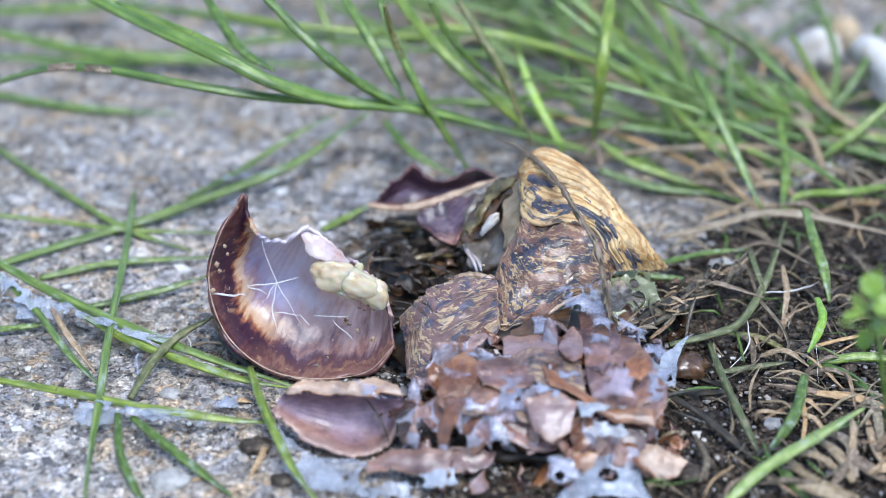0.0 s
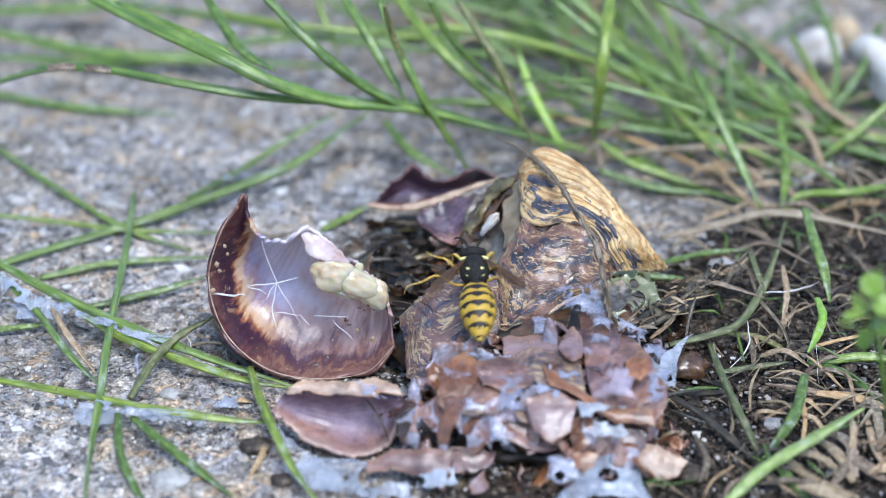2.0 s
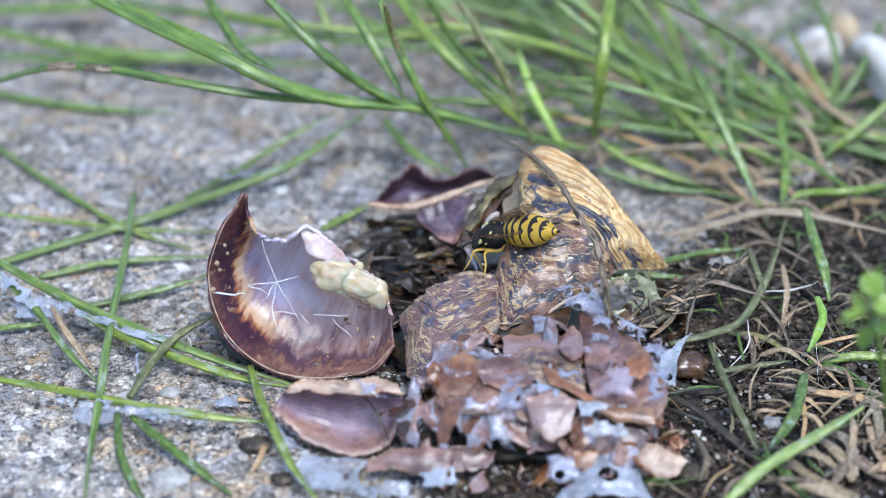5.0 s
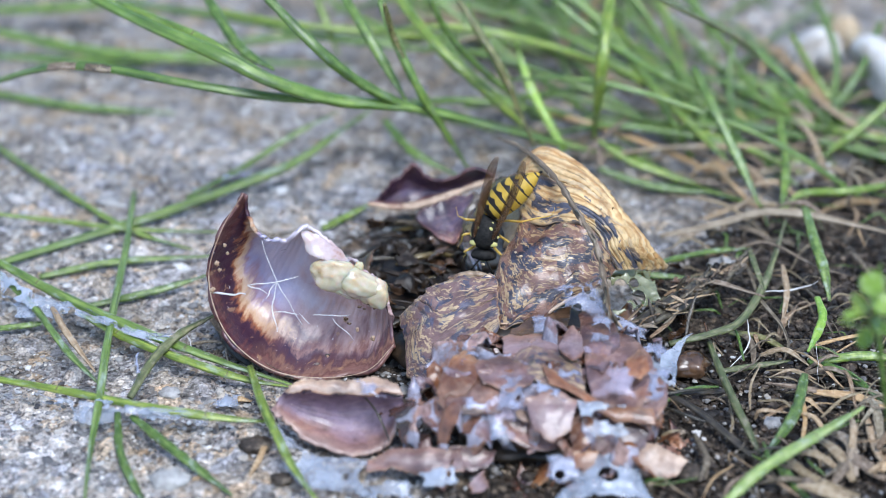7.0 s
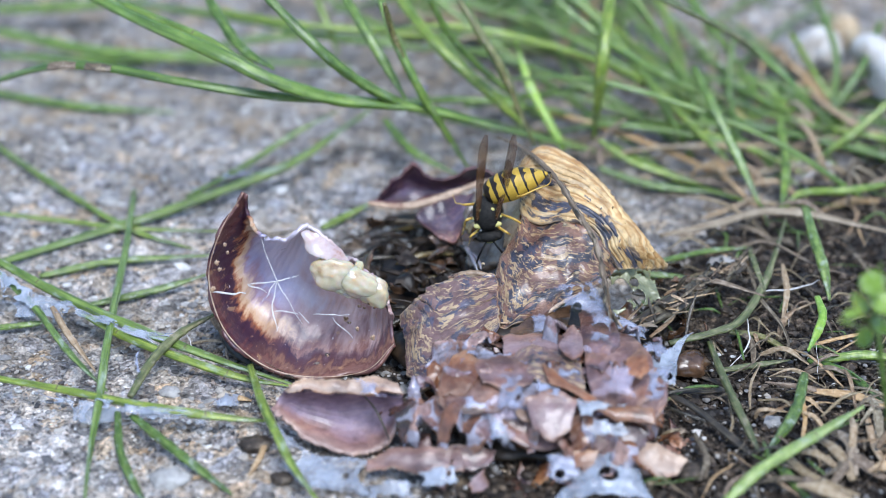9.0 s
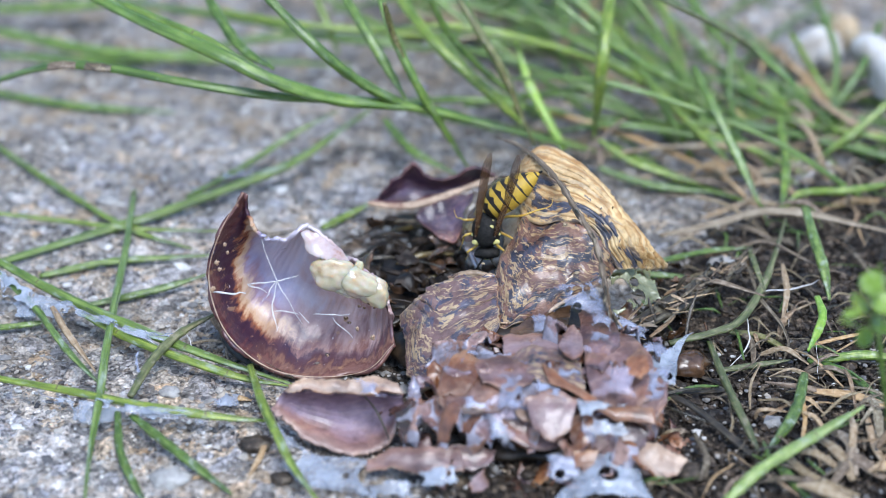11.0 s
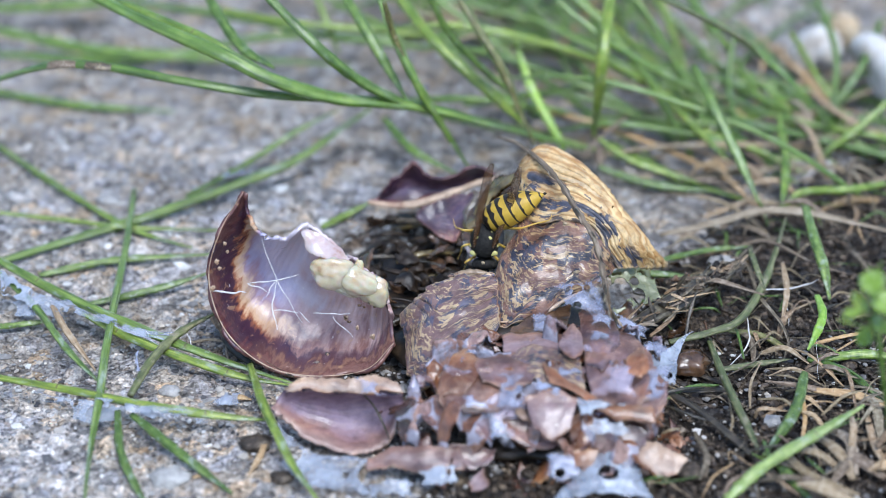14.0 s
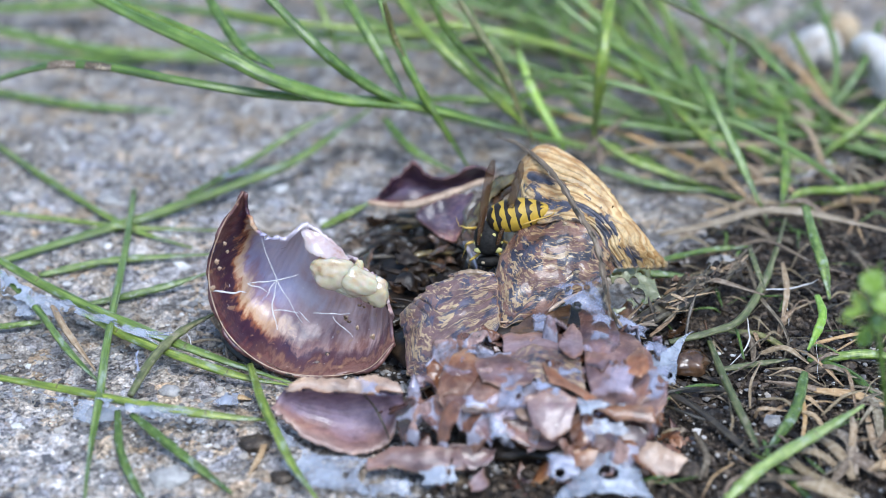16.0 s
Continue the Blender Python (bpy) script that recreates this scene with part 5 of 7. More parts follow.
    for pts, w, m in (([(-52.2, 7.1, 23.7), (-50.3, 6.4, 24.3), (-48.3, 6.1, 24.4)], 1.5, TWIG), ([(-46.9, 5.3, 24.7), (-45.3, 5.0, 24.7), (-43.5, 5.1, 24.4)], 1.45, STEM)):
        blade(pts, w, m, "brown scarred joint of a grass stem", (0.95, 0.9), 0.6, 0.5, "dry_stem", "dry stem")
    rng = np.random.default_rng(15)
    for k in range(60):
        x, y = rng.uniform(36, 74), rng.uniform(2, 55)
        a, n = rng.normal(2.6, 0.9), rng.uniform(5, 16)
        dx, dy, z = math.cos(a) * n / 2, math.sin(a) * n / 2, rng.uniform(0.6, 4)
        blade([(x - dx, y - dy, z * 0.4), (x + rng.normal(0, 0.8), y + rng.normal(0, 0.8), z + 0.6), (x + dx, y + dy, z * rng.uniform(0.4, 1.2))], rng.uniform(0.5, 1.3), (PALE_TWIG, STRAW, TWIG)[k % 3], "withered tan grass blade", (0.6, 0.3), 0.5, 0.3, "dry_stem", "dry stem")
    rng = np.random.default_rng(25)
    for k in range(42):
        x, y = rng.uniform(37, 58), rng.uniform(-56, -20)
        a, n = rng.uniform(0, 6.28), rng.uniform(4, 11)
        dx, dy, z = math.cos(a) * n / 2, math.sin(a) * n / 2, rng.uniform(0.8, 2.6)
        blade([(x - dx, y - dy, z * 0.5), (x + rng.normal(0, 0.6), y + rng.normal(0, 0.6), z + 0.4), (x + dx, y + dy, z * rng.uniform(0.4, 1.2))], rng.uniform(0.25, 1.0), (TWIG, STRAW, PALE_TWIG, TWIG)[k % 4], "small dry stalk lying on the soil", (0.6, 0.3), 0.4, 0.3, "dry_stem", "dry stem")
    rng = np.random.default_rng(52)
    for k in range(26):
        x, y = rng.uniform(40, 58), rng.uniform(-58, -40)
        a, n = rng.normal(2.3, 0.9), rng.uniform(4, 9)
        dx, dy, z = math.cos(a) * n / 2, math.sin(a) * n / 2, rng.uniform(1.2, 3.4)
        blade([(x - dx, y - dy, z * 0.6), (x + rng.normal(0, 0.5), y + rng.normal(0, 0.5), z + 0.4), (x + dx, y + dy, z * rng.uniform(0.5, 1.1))], rng.uniform(0.8, 1.9), (STRAW, PALE_TWIG, TWIG)[k % 3], "dry tan grass leaf lying on the soil", (0.6, 0.3), 0.4, 0.4, "dry_stem", "dry stem")
    rng = np.random.default_rng(5)
    litter = []
    for k in range(230):
        x = rng.uniform(22, 66)
        y = np.interp(x, EDGE_X, EDGE_Y) - rng.uniform(-2, 60)
        y = min(y, 30 - rng.uniform(0, 60)) if y > 20 else y
        y = max(y, -52)
        a, n = rng.uniform(0, 6.28), rng.uniform(2, 9)
        dx, dy = math.cos(a) * n / 2, math.sin(a) * n / 2
        z = rng.uniform(0.5, 2.4)
        ob = blade([(x - dx, y - dy, z - rng.uniform(0, 0.6)), (x + rng.normal(0, 0.8), y + rng.normal(0, 0.8), z + 0.5), (x + dx, y + dy, z - rng.uniform(0, 0.8))], rng.uniform(0.12, 0.5) * (2 if k % 9 == 0 else 1), (TWIG, STRAW, DARKSTEM, TWIG, STRAW, GRASS_FAR)[k % 6], "small dry stalk lying on the soil", (0.6, 0.3), 0.5, 0.1, "dry_stem", "dry stem")
        if k > 60:
            litter.append(ob)
    gather("dry_litter", litter, "fine dry stalks and shreds scattered on the soil", "plant litter")


grass_left()
grass_back()
grass_right()


# ---- broken pieces, flesh and dried slime round the shell ----
HEAP_Y = (-54.2, -52.3, -49.7, -47.2, -44.2, -38.7, -33.3, -28.1)
HEAP_Z = (1.2, 2.2, 4.2, 6.3, 8.0, 8.8, 8.3, 8.0)


def heap_top(y):
    """Height of the crushed heap (mm): highest behind, sloping down towards its front."""
    return float(np.interp(y, HEAP_Y, HEAP_Z))


def heap():
    def lay_heap(k, a, b, bulge, mat):
        patch("shell_fragment", a, b, bulge, mat, 0.22, 44, 26, (0.35, 0.4), 0.35, 1.0, 6.1 + k * 1.37, crumple=0.1, angular=True,
              label="small brown snail shell shard in the crushed heap", category="shell fragment", group="shards of the heap")

    lay_heap(0, [(0.7, -41.4, 8.5), (3.8, -39.6, 8.8), (7.9, -40.2, 8.7)], [(0.3, -45.7, 7.4), (3.7, -46.9, 6.7), (7.2, -46.2, 7.1)], (0, -0.2, 0.3), SHARD)
    lay_heap(1, [(0.9, -38.5, 9.0), (2.5, -36.8, 8.8), (4.9, -40.1, 8.8)], [(-0.8, -44.2, 8.2), (0.5, -44.7, 8.1), (2.6, -44.2, 8.2)], (0.0, -0.32, 0.36), RUST)
    lay_heap(2, [(3.7, -40.0, 9.1), (6.5, -38.5, 9.1), (10.8, -40.4, 9.0)], [(4.4, -43.4, 8.6), (7.5, -44.5, 8.4), (10.1, -43.4, 8.6)], (0.0, -0.14, 0.18), ROSE)
    lay_heap(3, [(7.0, -39.4, 8.9), (10.3, -35.5, 8.7), (13.5, -36.8, 8.8), (16.0, -39.9, 8.9)], [(9.1, -41.7, 8.6), (11.2, -42.9, 8.4), (13.2, -43.5, 8.3), (16.0, -44.4, 8.2)], (0.0, -0.23, 0.36), STRIPED)
    lay_heap(4, [(11.2, -40.3, 9.3), (14.6, -43.7, 8.8), (18.8, -46.5, 7.8), (23.7, -46.5, 7.8)], [(12.3, -43.7, 8.8), (16.1, -46.1, 8.0), (19.5, -48.0, 6.9), (23.9, -48.0, 6.9)], (0.0, -0.23, 0.27), RUST)
    lay_heap(5, [(9.1, -45.9, 8.8), (11.8, -44.8, 9.1), (15.2, -46.2, 8.6)], [(10.2, -49.1, 6.8), (12.1, -50.3, 5.8), (14.2, -49.4, 6.6)], (0.0, -0.27, 0.32), PINK)
    lay_heap(6, [(6.0, -46.4, 6.3), (8.5, -45.9, 6.6), (11.2, -47.6, 5.4)], [(7.3, -48.3, 4.8), (10.4, -49.1, 4.1), (13.8, -49.1, 4.1)], (0.0, 0.23, -0.27), UMBER)
    lay_heap(7, [(16.4, -38.5, 9.0), (19.4, -33.4, 8.6), (22.4, -33.7, 8.6), (24.3, -38.5, 9.0)], [(16.8, -45.4, 7.9), (19.0, -46.6, 7.2), (21.0, -47.1, 6.9), (23.8, -45.2, 8.0)], (0.0, -0.72, 0.68), ROSE)
    lay_heap(8, [(21.0, -41.0, 10.7), (22.4, -39.1, 10.5), (23.3, -41.0, 10.7)], [(21.0, -44.2, 10.3), (22.2, -44.7, 10.2), (23.4, -43.6, 10.4)], (0.0, -0.23, 0.23), RUST)
    lay_heap(9, [(21.2, -43.4, 8.4), (23.8, -40.3, 8.8), (25.8, -43.1, 8.4)], [(21.9, -47.6, 6.4), (23.3, -48.2, 5.9), (25.3, -46.0, 7.4)], (0.0, -0.23, 0.27), ROSE)
    lay_heap(10, [(14.2, -34.2, 9.4), (15.3, -33.4, 9.7), (16.4, -34.6, 9.4)], [(13.5, -37.8, 9.6), (14.7, -40.0, 9.6), (16.4, -38.4, 9.6)], (0, -0.3, 0.2), PINK)
    lay_heap(11, [(16.3, -28.7, 8.4), (18.5, -26.4, 8.6), (20.5, -29.5, 8.4)], [(16.5, -40.6, 9.0), (18.3, -41.4, 8.9), (20.8, -35.9, 8.9)], (0.0, -0.18, 0.18), UMBER)
    lay_heap(12, [(6.9, -33.4, 8.4), (11.2, -32.6, 8.3), (14.6, -33.9, 8.4)], [(7.3, -38.2, 8.8), (11.0, -37.4, 8.8), (13.9, -37.9, 8.8)], (0.0, -0.18, 0.18), PINK)
    lay_heap(13, [(-8.7, -50.0, 3.3), (-4.2, -49.1, 4.1), (2.0, -49.4, 3.8)], [(-8.8, -51.0, 2.6), (-3.4, -51.4, 2.3), (2.5, -51.1, 2.5)], (0.0, -0.14, 0.18), ROSE)
    lay_heap(14, [(13.8, -46.1, 6.2), (17.0, -45.4, 6.6), (20.6, -46.8, 5.8)], [(14.9, -48.8, 4.2), (17.3, -49.4, 3.7), (20.2, -48.5, 4.4)], (0.0, -0.18, 0.18), SHARD)
    lay_heap(15, [(21.3, -48.3, 3.3), (24.0, -47.9, 3.7), (27.7, -49.1, 2.7)], [(22.3, -50.2, 1.8), (24.2, -51.2, 1.1), (26.4, -50.5, 1.6)], (0.0, -0.18, 0.23), TANSHARD)
    lay_heap(16, [(14.6, -49.6, 3.9), (16.0, -49.2, 4.2), (17.5, -49.6, 3.9)], [(14.9, -51.0, 2.8), (15.9, -51.3, 2.6), (17.1, -50.9, 2.9)], (0.0, -0.14, 0.14), RUST)
    lay_heap(17, [(8.1, -29.9, 7.0), (11.4, -26.6, 6.8), (15.8, -24.7, 6.9)], [(7.7, -32.4, 7.2), (11.2, -31.9, 7.1), (14.8, -31.2, 7.1)], (0.0, 0.41, -0.41), BROWNWET)
    lay_heap(18, [(0.5, -48.6, 3.5), (3.6, -48.3, 3.8), (6.1, -48.6, 3.5)], [(0.9, -49.9, 2.4), (3.2, -50.4, 2.0), (5.6, -49.9, 2.4)], (0.0, 0.14, -0.18), UMBER)
    lay_heap(19, [(19.6, -46.8, 5.4), (21.6, -45.7, 6.1), (23.5, -47.1, 5.2)], [(19.9, -48.9, 3.6), (21.4, -49.2, 3.4), (23.0, -48.6, 3.9)], (0.0, -0.14, 0.14), UMBER)
    rng = np.random.default_rng(33)
    for k in range(20):
        y = rng.uniform(-53, -31)
        x = rng.uniform(-4 + max(0, y + 44) * 0.9, 26 - max(0, -44 - y) * 0.2)
        c = Vector((x, y, heap_top(y) - rng.uniform(0.0, 0.9) - 1.2 * max(0, abs(x - 11) / 16) ** 2))
        w, n = rng.uniform(0.7, 2.3), rng.uniform(0.5, 1.6)
        q = Euler((rng.normal(0.55, 0.35), rng.normal(0, 0.35), rng.normal(0, 1.2))).to_matrix()
        pt = lambda x, y: tuple(c + q @ Vector((x * w, y * n, 0)))
        patch("shell_fragment", [pt(-1, 0.6), pt(rng.uniform(-0.5, 0.5), 1.1), pt(1, 0.7)], [pt(-0.7, -0.8), pt(rng.uniform(-0.5, 0.5), -1.2), pt(0.9, -0.5)], tuple(q @ Vector((0, 0, rng.uniform(-0.3, 0.5)))), (ROSE, SHARD, PINK, UMBER, RUST, PURPLE, TANSHARD, BROWNWET)[k % 8], 0.16, 18, 12, (0.6, 0.6), 0.2, 1.0, 140 + k * 1.9, crumple=0.08, angular=True,
              label="small brown snail shell shard in the crushed heap", category="shell fragment", group="shards of the heap")
    rng = np.random.default_rng(21)
    for k in range(90):
        u, v = rng.uniform(0, 1), rng.uniform(0, 1)
        x, y = -4 + 33 * u, -52 + 24 * v
        if x > 26 and y > -30:
            x -= 10
        z = 1.0 + 6.2 * max(0, 1 - ((x - 13) / 17) ** 2) * min(1, v * 1.5) + rng.uniform(-3.2, -1.6)
        w, n = rng.uniform(0.5, 2.4), rng.uniform(0.5, 2.0)
        q = Euler((rng.uniform(-0.7, 0.9), rng.uniform(-0.7, 0.7), rng.uniform(0, 6.28))).to_matrix()
        c = Vector((x, y, z))
        a = [tuple(c + q @ Vector((-w, n, 0))), tuple(c + q @ Vector((0, n * 1.2, 0.2))), tuple(c + q @ Vector((w, n * 0.7, 0)))]
        b = [tuple(c + q @ Vector((-w * 0.7, -n, 0))), tuple(c + q @ Vector((0, -n * 1.3, 0.1))), tuple(c + q @ Vector((w * 0.8, -n * 0.6, 0)))]
        patch("shell_fragment", a, b, tuple(q @ Vector((0, 0, rng.uniform(-0.5, 0.5)))), (SHARD, UMBER, RUST, DARK, UMBER, PURPLE)[k % 6], 0.22, 14, 9, (0.8, 0.8), 0.2, 1.0, 40 + k * 1.7,
              label="small brown snail shell shard in the crushed heap", category="shell fragment", group="shards of the heap")


def plates_material():
    m, nt, b = blank("wet_crushed_shell", 0.2, 0.6, 0.8)
    obj = coord(nt)
    a, e = nt.nodes.new("ShaderNodeAttribute"), nt.nodes.new("ShaderNodeAttribute")
    a.attribute_name, e.attribute_name = "plate", "seam"
    tone = calc(nt, "ADD", a.outputs["Fac"], calc(nt, "MULTIPLY", calc(nt, "SUBTRACT", grain(nt, obj, 330.0, 4), 0.5), 0.5))
    col = ramp(nt, tone, [(0.0, (0.035, 0.016, 0.010)), (0.14, (0.12, 0.045, 0.022)), (0.3, (0.26, 0.10, 0.035)), (0.44, (0.15, 0.06, 0.035)), (0.58, (0.31, 0.17, 0.115)), (0.72, (0.40, 0.25, 0.21)), (0.84, (0.20, 0.10, 0.085)), (1.0, (0.36, 0.34, 0.42))])
    col = blend(nt, 1.0, col, ramp(nt, grain(nt, obj, 800.0, 5, 0.65), [(0.3, (0.45, 0.42, 0.4)), (0.5, (1, 1, 1)), (0.7, (1.3, 1.25, 1.25))]), "MULTIPLY")
    film = calc(nt, "ADD", e.outputs["Fac"], calc(nt, "MULTIPLY", calc(nt, "SUBTRACT", grain(nt, obj, 210.0, 4, 0.6, 0.6), 0.5), 2.2))
    film = ramp(nt, film, [(0.66, (0, 0, 0)), (0.86, (0.8, 0.8, 0.8))])
    col = blend(nt, film, col, ramp(nt, grain(nt, obj, 500.0, 3), [(0.3, (0.26, 0.26, 0.34)), (0.7, (0.50, 0.51, 0.62))]))
    nt.links.new(col, b.inputs["Base Color"])
    relief(nt, b, grain(nt, obj, 900.0, 6, 0.7), 0.0007, 1.0)
    return m


def crushed_mass():
    """The wet mass that binds the heap: tilted plates of broken shell under dried slime, open in places."""
    rng = np.random.default_rng(77)
    xs, ys = np.arange(-7.5, 26.6, 0.2), np.arange(-52.0, -28.9, 0.2)
    X, Y = np.meshgrid(xs, ys, indexing="ij")
    n = 150
    seed = np.stack([rng.uniform(-6, 27, n), rng.uniform(-53, -28, n)], 1)
    slope, rise, shade = rng.normal(0, 0.46, (n, 2)), rng.normal(0, 0.62, n), rng.uniform(0, 1, n)
    near = np.array([noise.noise_vector(Vector((a / 2.2, b / 2.2, 1)))[:2] for a, b in zip(X.ravel(), Y.ravel())]).reshape(*X.shape, 2)
    P = np.stack([X, Y], 2) + near * 0.7
    d = np.linalg.norm((P[:, :, None] - seed) * (1.0, 1.15), axis=3)
    first = d.argmin(2)
    two = np.sort(d, axis=2)[:, :, :2]
    w = np.exp(-(d - two[:, :, :1]) * 7.0)
    w /= w.sum(2, keepdims=True)
    flat = rise + ((P[:, :, None] - seed) * slope).sum(3)
    lay = (flat * w).sum(2)
    side = np.clip(np.abs(X - 9.5) / 17.0, 0, 1.2) ** 4
    top = np.interp(Y, HEAP_Y, HEAP_Z)
    rough = np.array([noise.noise(Vector((a / 0.9, b / 0.9, 7))) for a, b in zip(X.ravel(), Y.ravel())]).reshape(X.shape)
    Z = np.maximum(top - 0.5 - 2.6 * side + lay * 1.2 + rough * 0.3, 0.4)
    wide = np.array([noise.noise(Vector((a / 3.2, b / 3.2, 4))) for a, b in zip(X.ravel(), Y.ravel())]).reshape(X.shape)
    left = np.interp(Y, (-52, -48, -42, -36, -30), (4, -5.0, -6.0, -1, 6))
    out = (X < left + wide * 3) | (X > 25 + wide * 3) | (Y < -49.5 + wide * 3 - 2.5 * np.clip((X - 12) / 6, 0, 1)) | (Y > -31 + wide * 2)
    gone = out | ((wide < -0.28) & (rough < 0.35))
    for px, py, pr in ((5.8, -36.3, 1.6), (7.7, -48.2, 2.0), (15.8, -41.4, 1.8), (12.2, -31.1, 1.8), (1.4, -40.4, 1.2), (23.9, -47.9, 1.8)):
        gone |= np.hypot(X - px, (Y - py) * 1.2) + near[:, :, 0] < pr
    keep = ~(gone[:-1, :-1] | gone[1:, 1:] | gone[1:, :-1] | gone[:-1, 1:])
    vs, fs, uv = sheet(np.stack([X, Y, Z], 2) * 0.001, 0.0003, list(keep.ravel()))
    me = mesh_of("crushed_mass", vs, fs, plates_material(), uv)
    for key, val in (("plate", shade[first]), ("seam", 1 - np.clip((two[:, :, 1] - two[:, :, 0]) / 0.9, 0, 1))):
        me.attributes.new(key, "FLOAT", "POINT").data.foreach_set("value", np.tile(val.ravel(), 2))
    put("crushed_mass", me, label="wet brown mass of crushed shell plates bound by bluish dried slime", category="crushed shell")


def flesh():
    root = tagged(new("snail_flesh"), "soft cream-coloured lobes of snail flesh in the shell cup", "flesh")
    for k, (c, r, q) in enumerate((((-13.2, -26.6, 12.9), (2.9, 1.6, 2.1), 18), ((-8.3, -26.6, 10.3), (2.1, 1.5, 1.9), 50), ((-10.6, -26.8, 11.8), (2.9, 1.7, 1.9), 26), ((-10.2, -25.6, 13.0), (0.6, 0.5, 1.1), 10), ((-11.8, -27.2, 11.1), (1.8, 0.9, 0.9), 30))):
        lump("lobe", c, r, FLESH, 1.4 + k * 0.77, 0.24, 5, 1.0, m=pose(0, 0, 0, 0, q, 0), parent=root)
    for k, (c, r) in enumerate((((-8.9, -27.8, 9.4), 0.2), ((-9.5, -28.2, 9.0), 0.16), ((-10.1, -28.1, 9.2), 0.22), ((-8.3, -27.9, 8.8), 0.15), ((-15.2, -25.3, 15.9), 0.32), ((-11.7, -28.6, 7.8), 0.26), ((-11.3, -29.0, 7.4), 0.2))):
        lump("brown_shred", c, (r, r * 0.5, r * 0.8), BROWNWET, k * 2.1, 0.8, 3, 0.5, parent=root, label="brown shred stuck to the flesh")
    patch("rind", [(-16.9, -23.7, 17.0), (-15.8, -23.0, 17.2), (-13.8, -24.1, 15.6), (-11.6, -24.2, 13.4)], [(-16.2, -25.2, 15.4), (-15.2, -26.1, 14.6), (-13.5, -25.9, 14.0), (-11.9, -24.9, 13.2)], (0, -0.35, 0.2), PALE, 0.5, 36, 18, (0.5, 0.4), 0.4, 1.0, 8.8, crumple=0.25, parent=root, label="pale pink rind of flesh")
    patch("flesh_mass", [(3.8, -1.6, 9.0), (7.1, -2.5, 10.0), (9.8, -6.4, 11.0)], [(2.8, -12.0, 5.0), (4.8, -13.6, 5.0), (8.0, -14.3, 6.5)], (0, 1.0, -0.5), GREY, 1.0, 40, 30, (0.2, 0.2), 0.6, 0.7, 3.3, crumple=0.25, label="grey shrunken snail body inside the broken shell", category="flesh")
    patch("gut", [(5.5, -1.8, 10.0), (7.2, -1.3, 11.0), (9.7, -2.3, 12.0)], [(2.7, -6.7, 5.6), (3.8, -7.4, 5.6), (5.8, -5.3, 8.6)], (0, -0.7, 0.5), OLIVE, 0.6, 36, 22, (0.6, 0.7), 0.7, 0.7, 9.3, crumple=0.45, label="olive-brown wet lining hanging in the shell opening", category="flesh")
    patch("gut", [(10.6, -2.8, 14.0), (8.0, -2.7, 12.6), (5.3, -3.2, 10.4), (3.0, -6.8, 7.8), (1.9, -9.1, 5.6)], [(10.6, -6.8, 13.6), (8.8, -7.0, 12.4), (7.0, -6.8, 10.8), (4.7, -9.2, 8.0), (3.4, -10.2, 5.6)], (0, -0.5, 0.4), BROWNWET, 0.4, 48, 20, (0.4, 0.6), 0.6, 0.8, 17.3, crumple=0.5, label="brown wet fold of tissue hanging in the shell opening", category="flesh")
    patch("gut", [(8.9, -3.8, 13.6), (6.5, -3.7, 12.0), (4.7, -5.3, 10.2), (3.1, -8.2, 7.8)], [(9.4, -5.6, 13.4), (7.4, -5.9, 12.0), (5.7, -7.1, 10.4), (3.9, -9.6, 8.0)], (0, -0.5, 0.4), OLIVE, 0.4, 40, 16, (0.3, 0.4), 0.5, 0.8, 19.3, crumple=0.45, label="olive-brown wet lining hanging in the shell opening", category="flesh")
    lump("white_shred", (6.0, -9.6, 9.8), (0.6, 0.5, 1.9), WHITE, 3.0, 0.4, 3, m=pose(0, 0, 0, 0, 35, 0), label="white shred of tissue in the shell opening", category="flesh")
    for a, b in (((2.8, -10.3, 6.5), (4.4, -15.2, 6.0)), ((3.8, -11.6, 6.5), (4.9, -14.9, 6.0)), ((2.6, -9.3, 6.6), (3.9, -13.6, 6.0))):
        tube("white_shred", [a, tuple((np.array(a) + b) / 2 + (0.2, 0, 0.1)), b], 0.5, PALE, 10, 6, 0.6, (0.5, 0.3), label="white shred of tissue in the shell opening", category="flesh")
    patch("gut", [(21.2, -15.7, 5.5), (23.4, -15.2, 6.0), (26.4, -14.3, 5.6)], [(21.5, -18.4, 4.0), (23.2, -19.0, 4.0), (25.9, -17.1, 4.0)], (0, -0.6, 0.4), GUT, 0.5, 30, 20, (0.3, 0.4), 0.3, 0.7, 11.3, holes=9, label="olive-green wet gut strung with slime beneath the shell lip", category="flesh")
    rng = np.random.default_rng(8)
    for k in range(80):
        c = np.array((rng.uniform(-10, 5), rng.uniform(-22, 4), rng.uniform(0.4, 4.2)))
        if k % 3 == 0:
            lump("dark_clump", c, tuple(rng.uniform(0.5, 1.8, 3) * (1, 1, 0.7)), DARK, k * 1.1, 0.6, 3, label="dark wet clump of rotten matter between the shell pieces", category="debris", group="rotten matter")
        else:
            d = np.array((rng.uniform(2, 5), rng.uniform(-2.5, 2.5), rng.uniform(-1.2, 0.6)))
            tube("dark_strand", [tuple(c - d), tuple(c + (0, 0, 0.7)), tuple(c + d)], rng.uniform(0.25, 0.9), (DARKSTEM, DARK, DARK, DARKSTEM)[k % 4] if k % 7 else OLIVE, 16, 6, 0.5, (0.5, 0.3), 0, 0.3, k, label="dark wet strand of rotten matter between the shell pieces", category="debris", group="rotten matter")
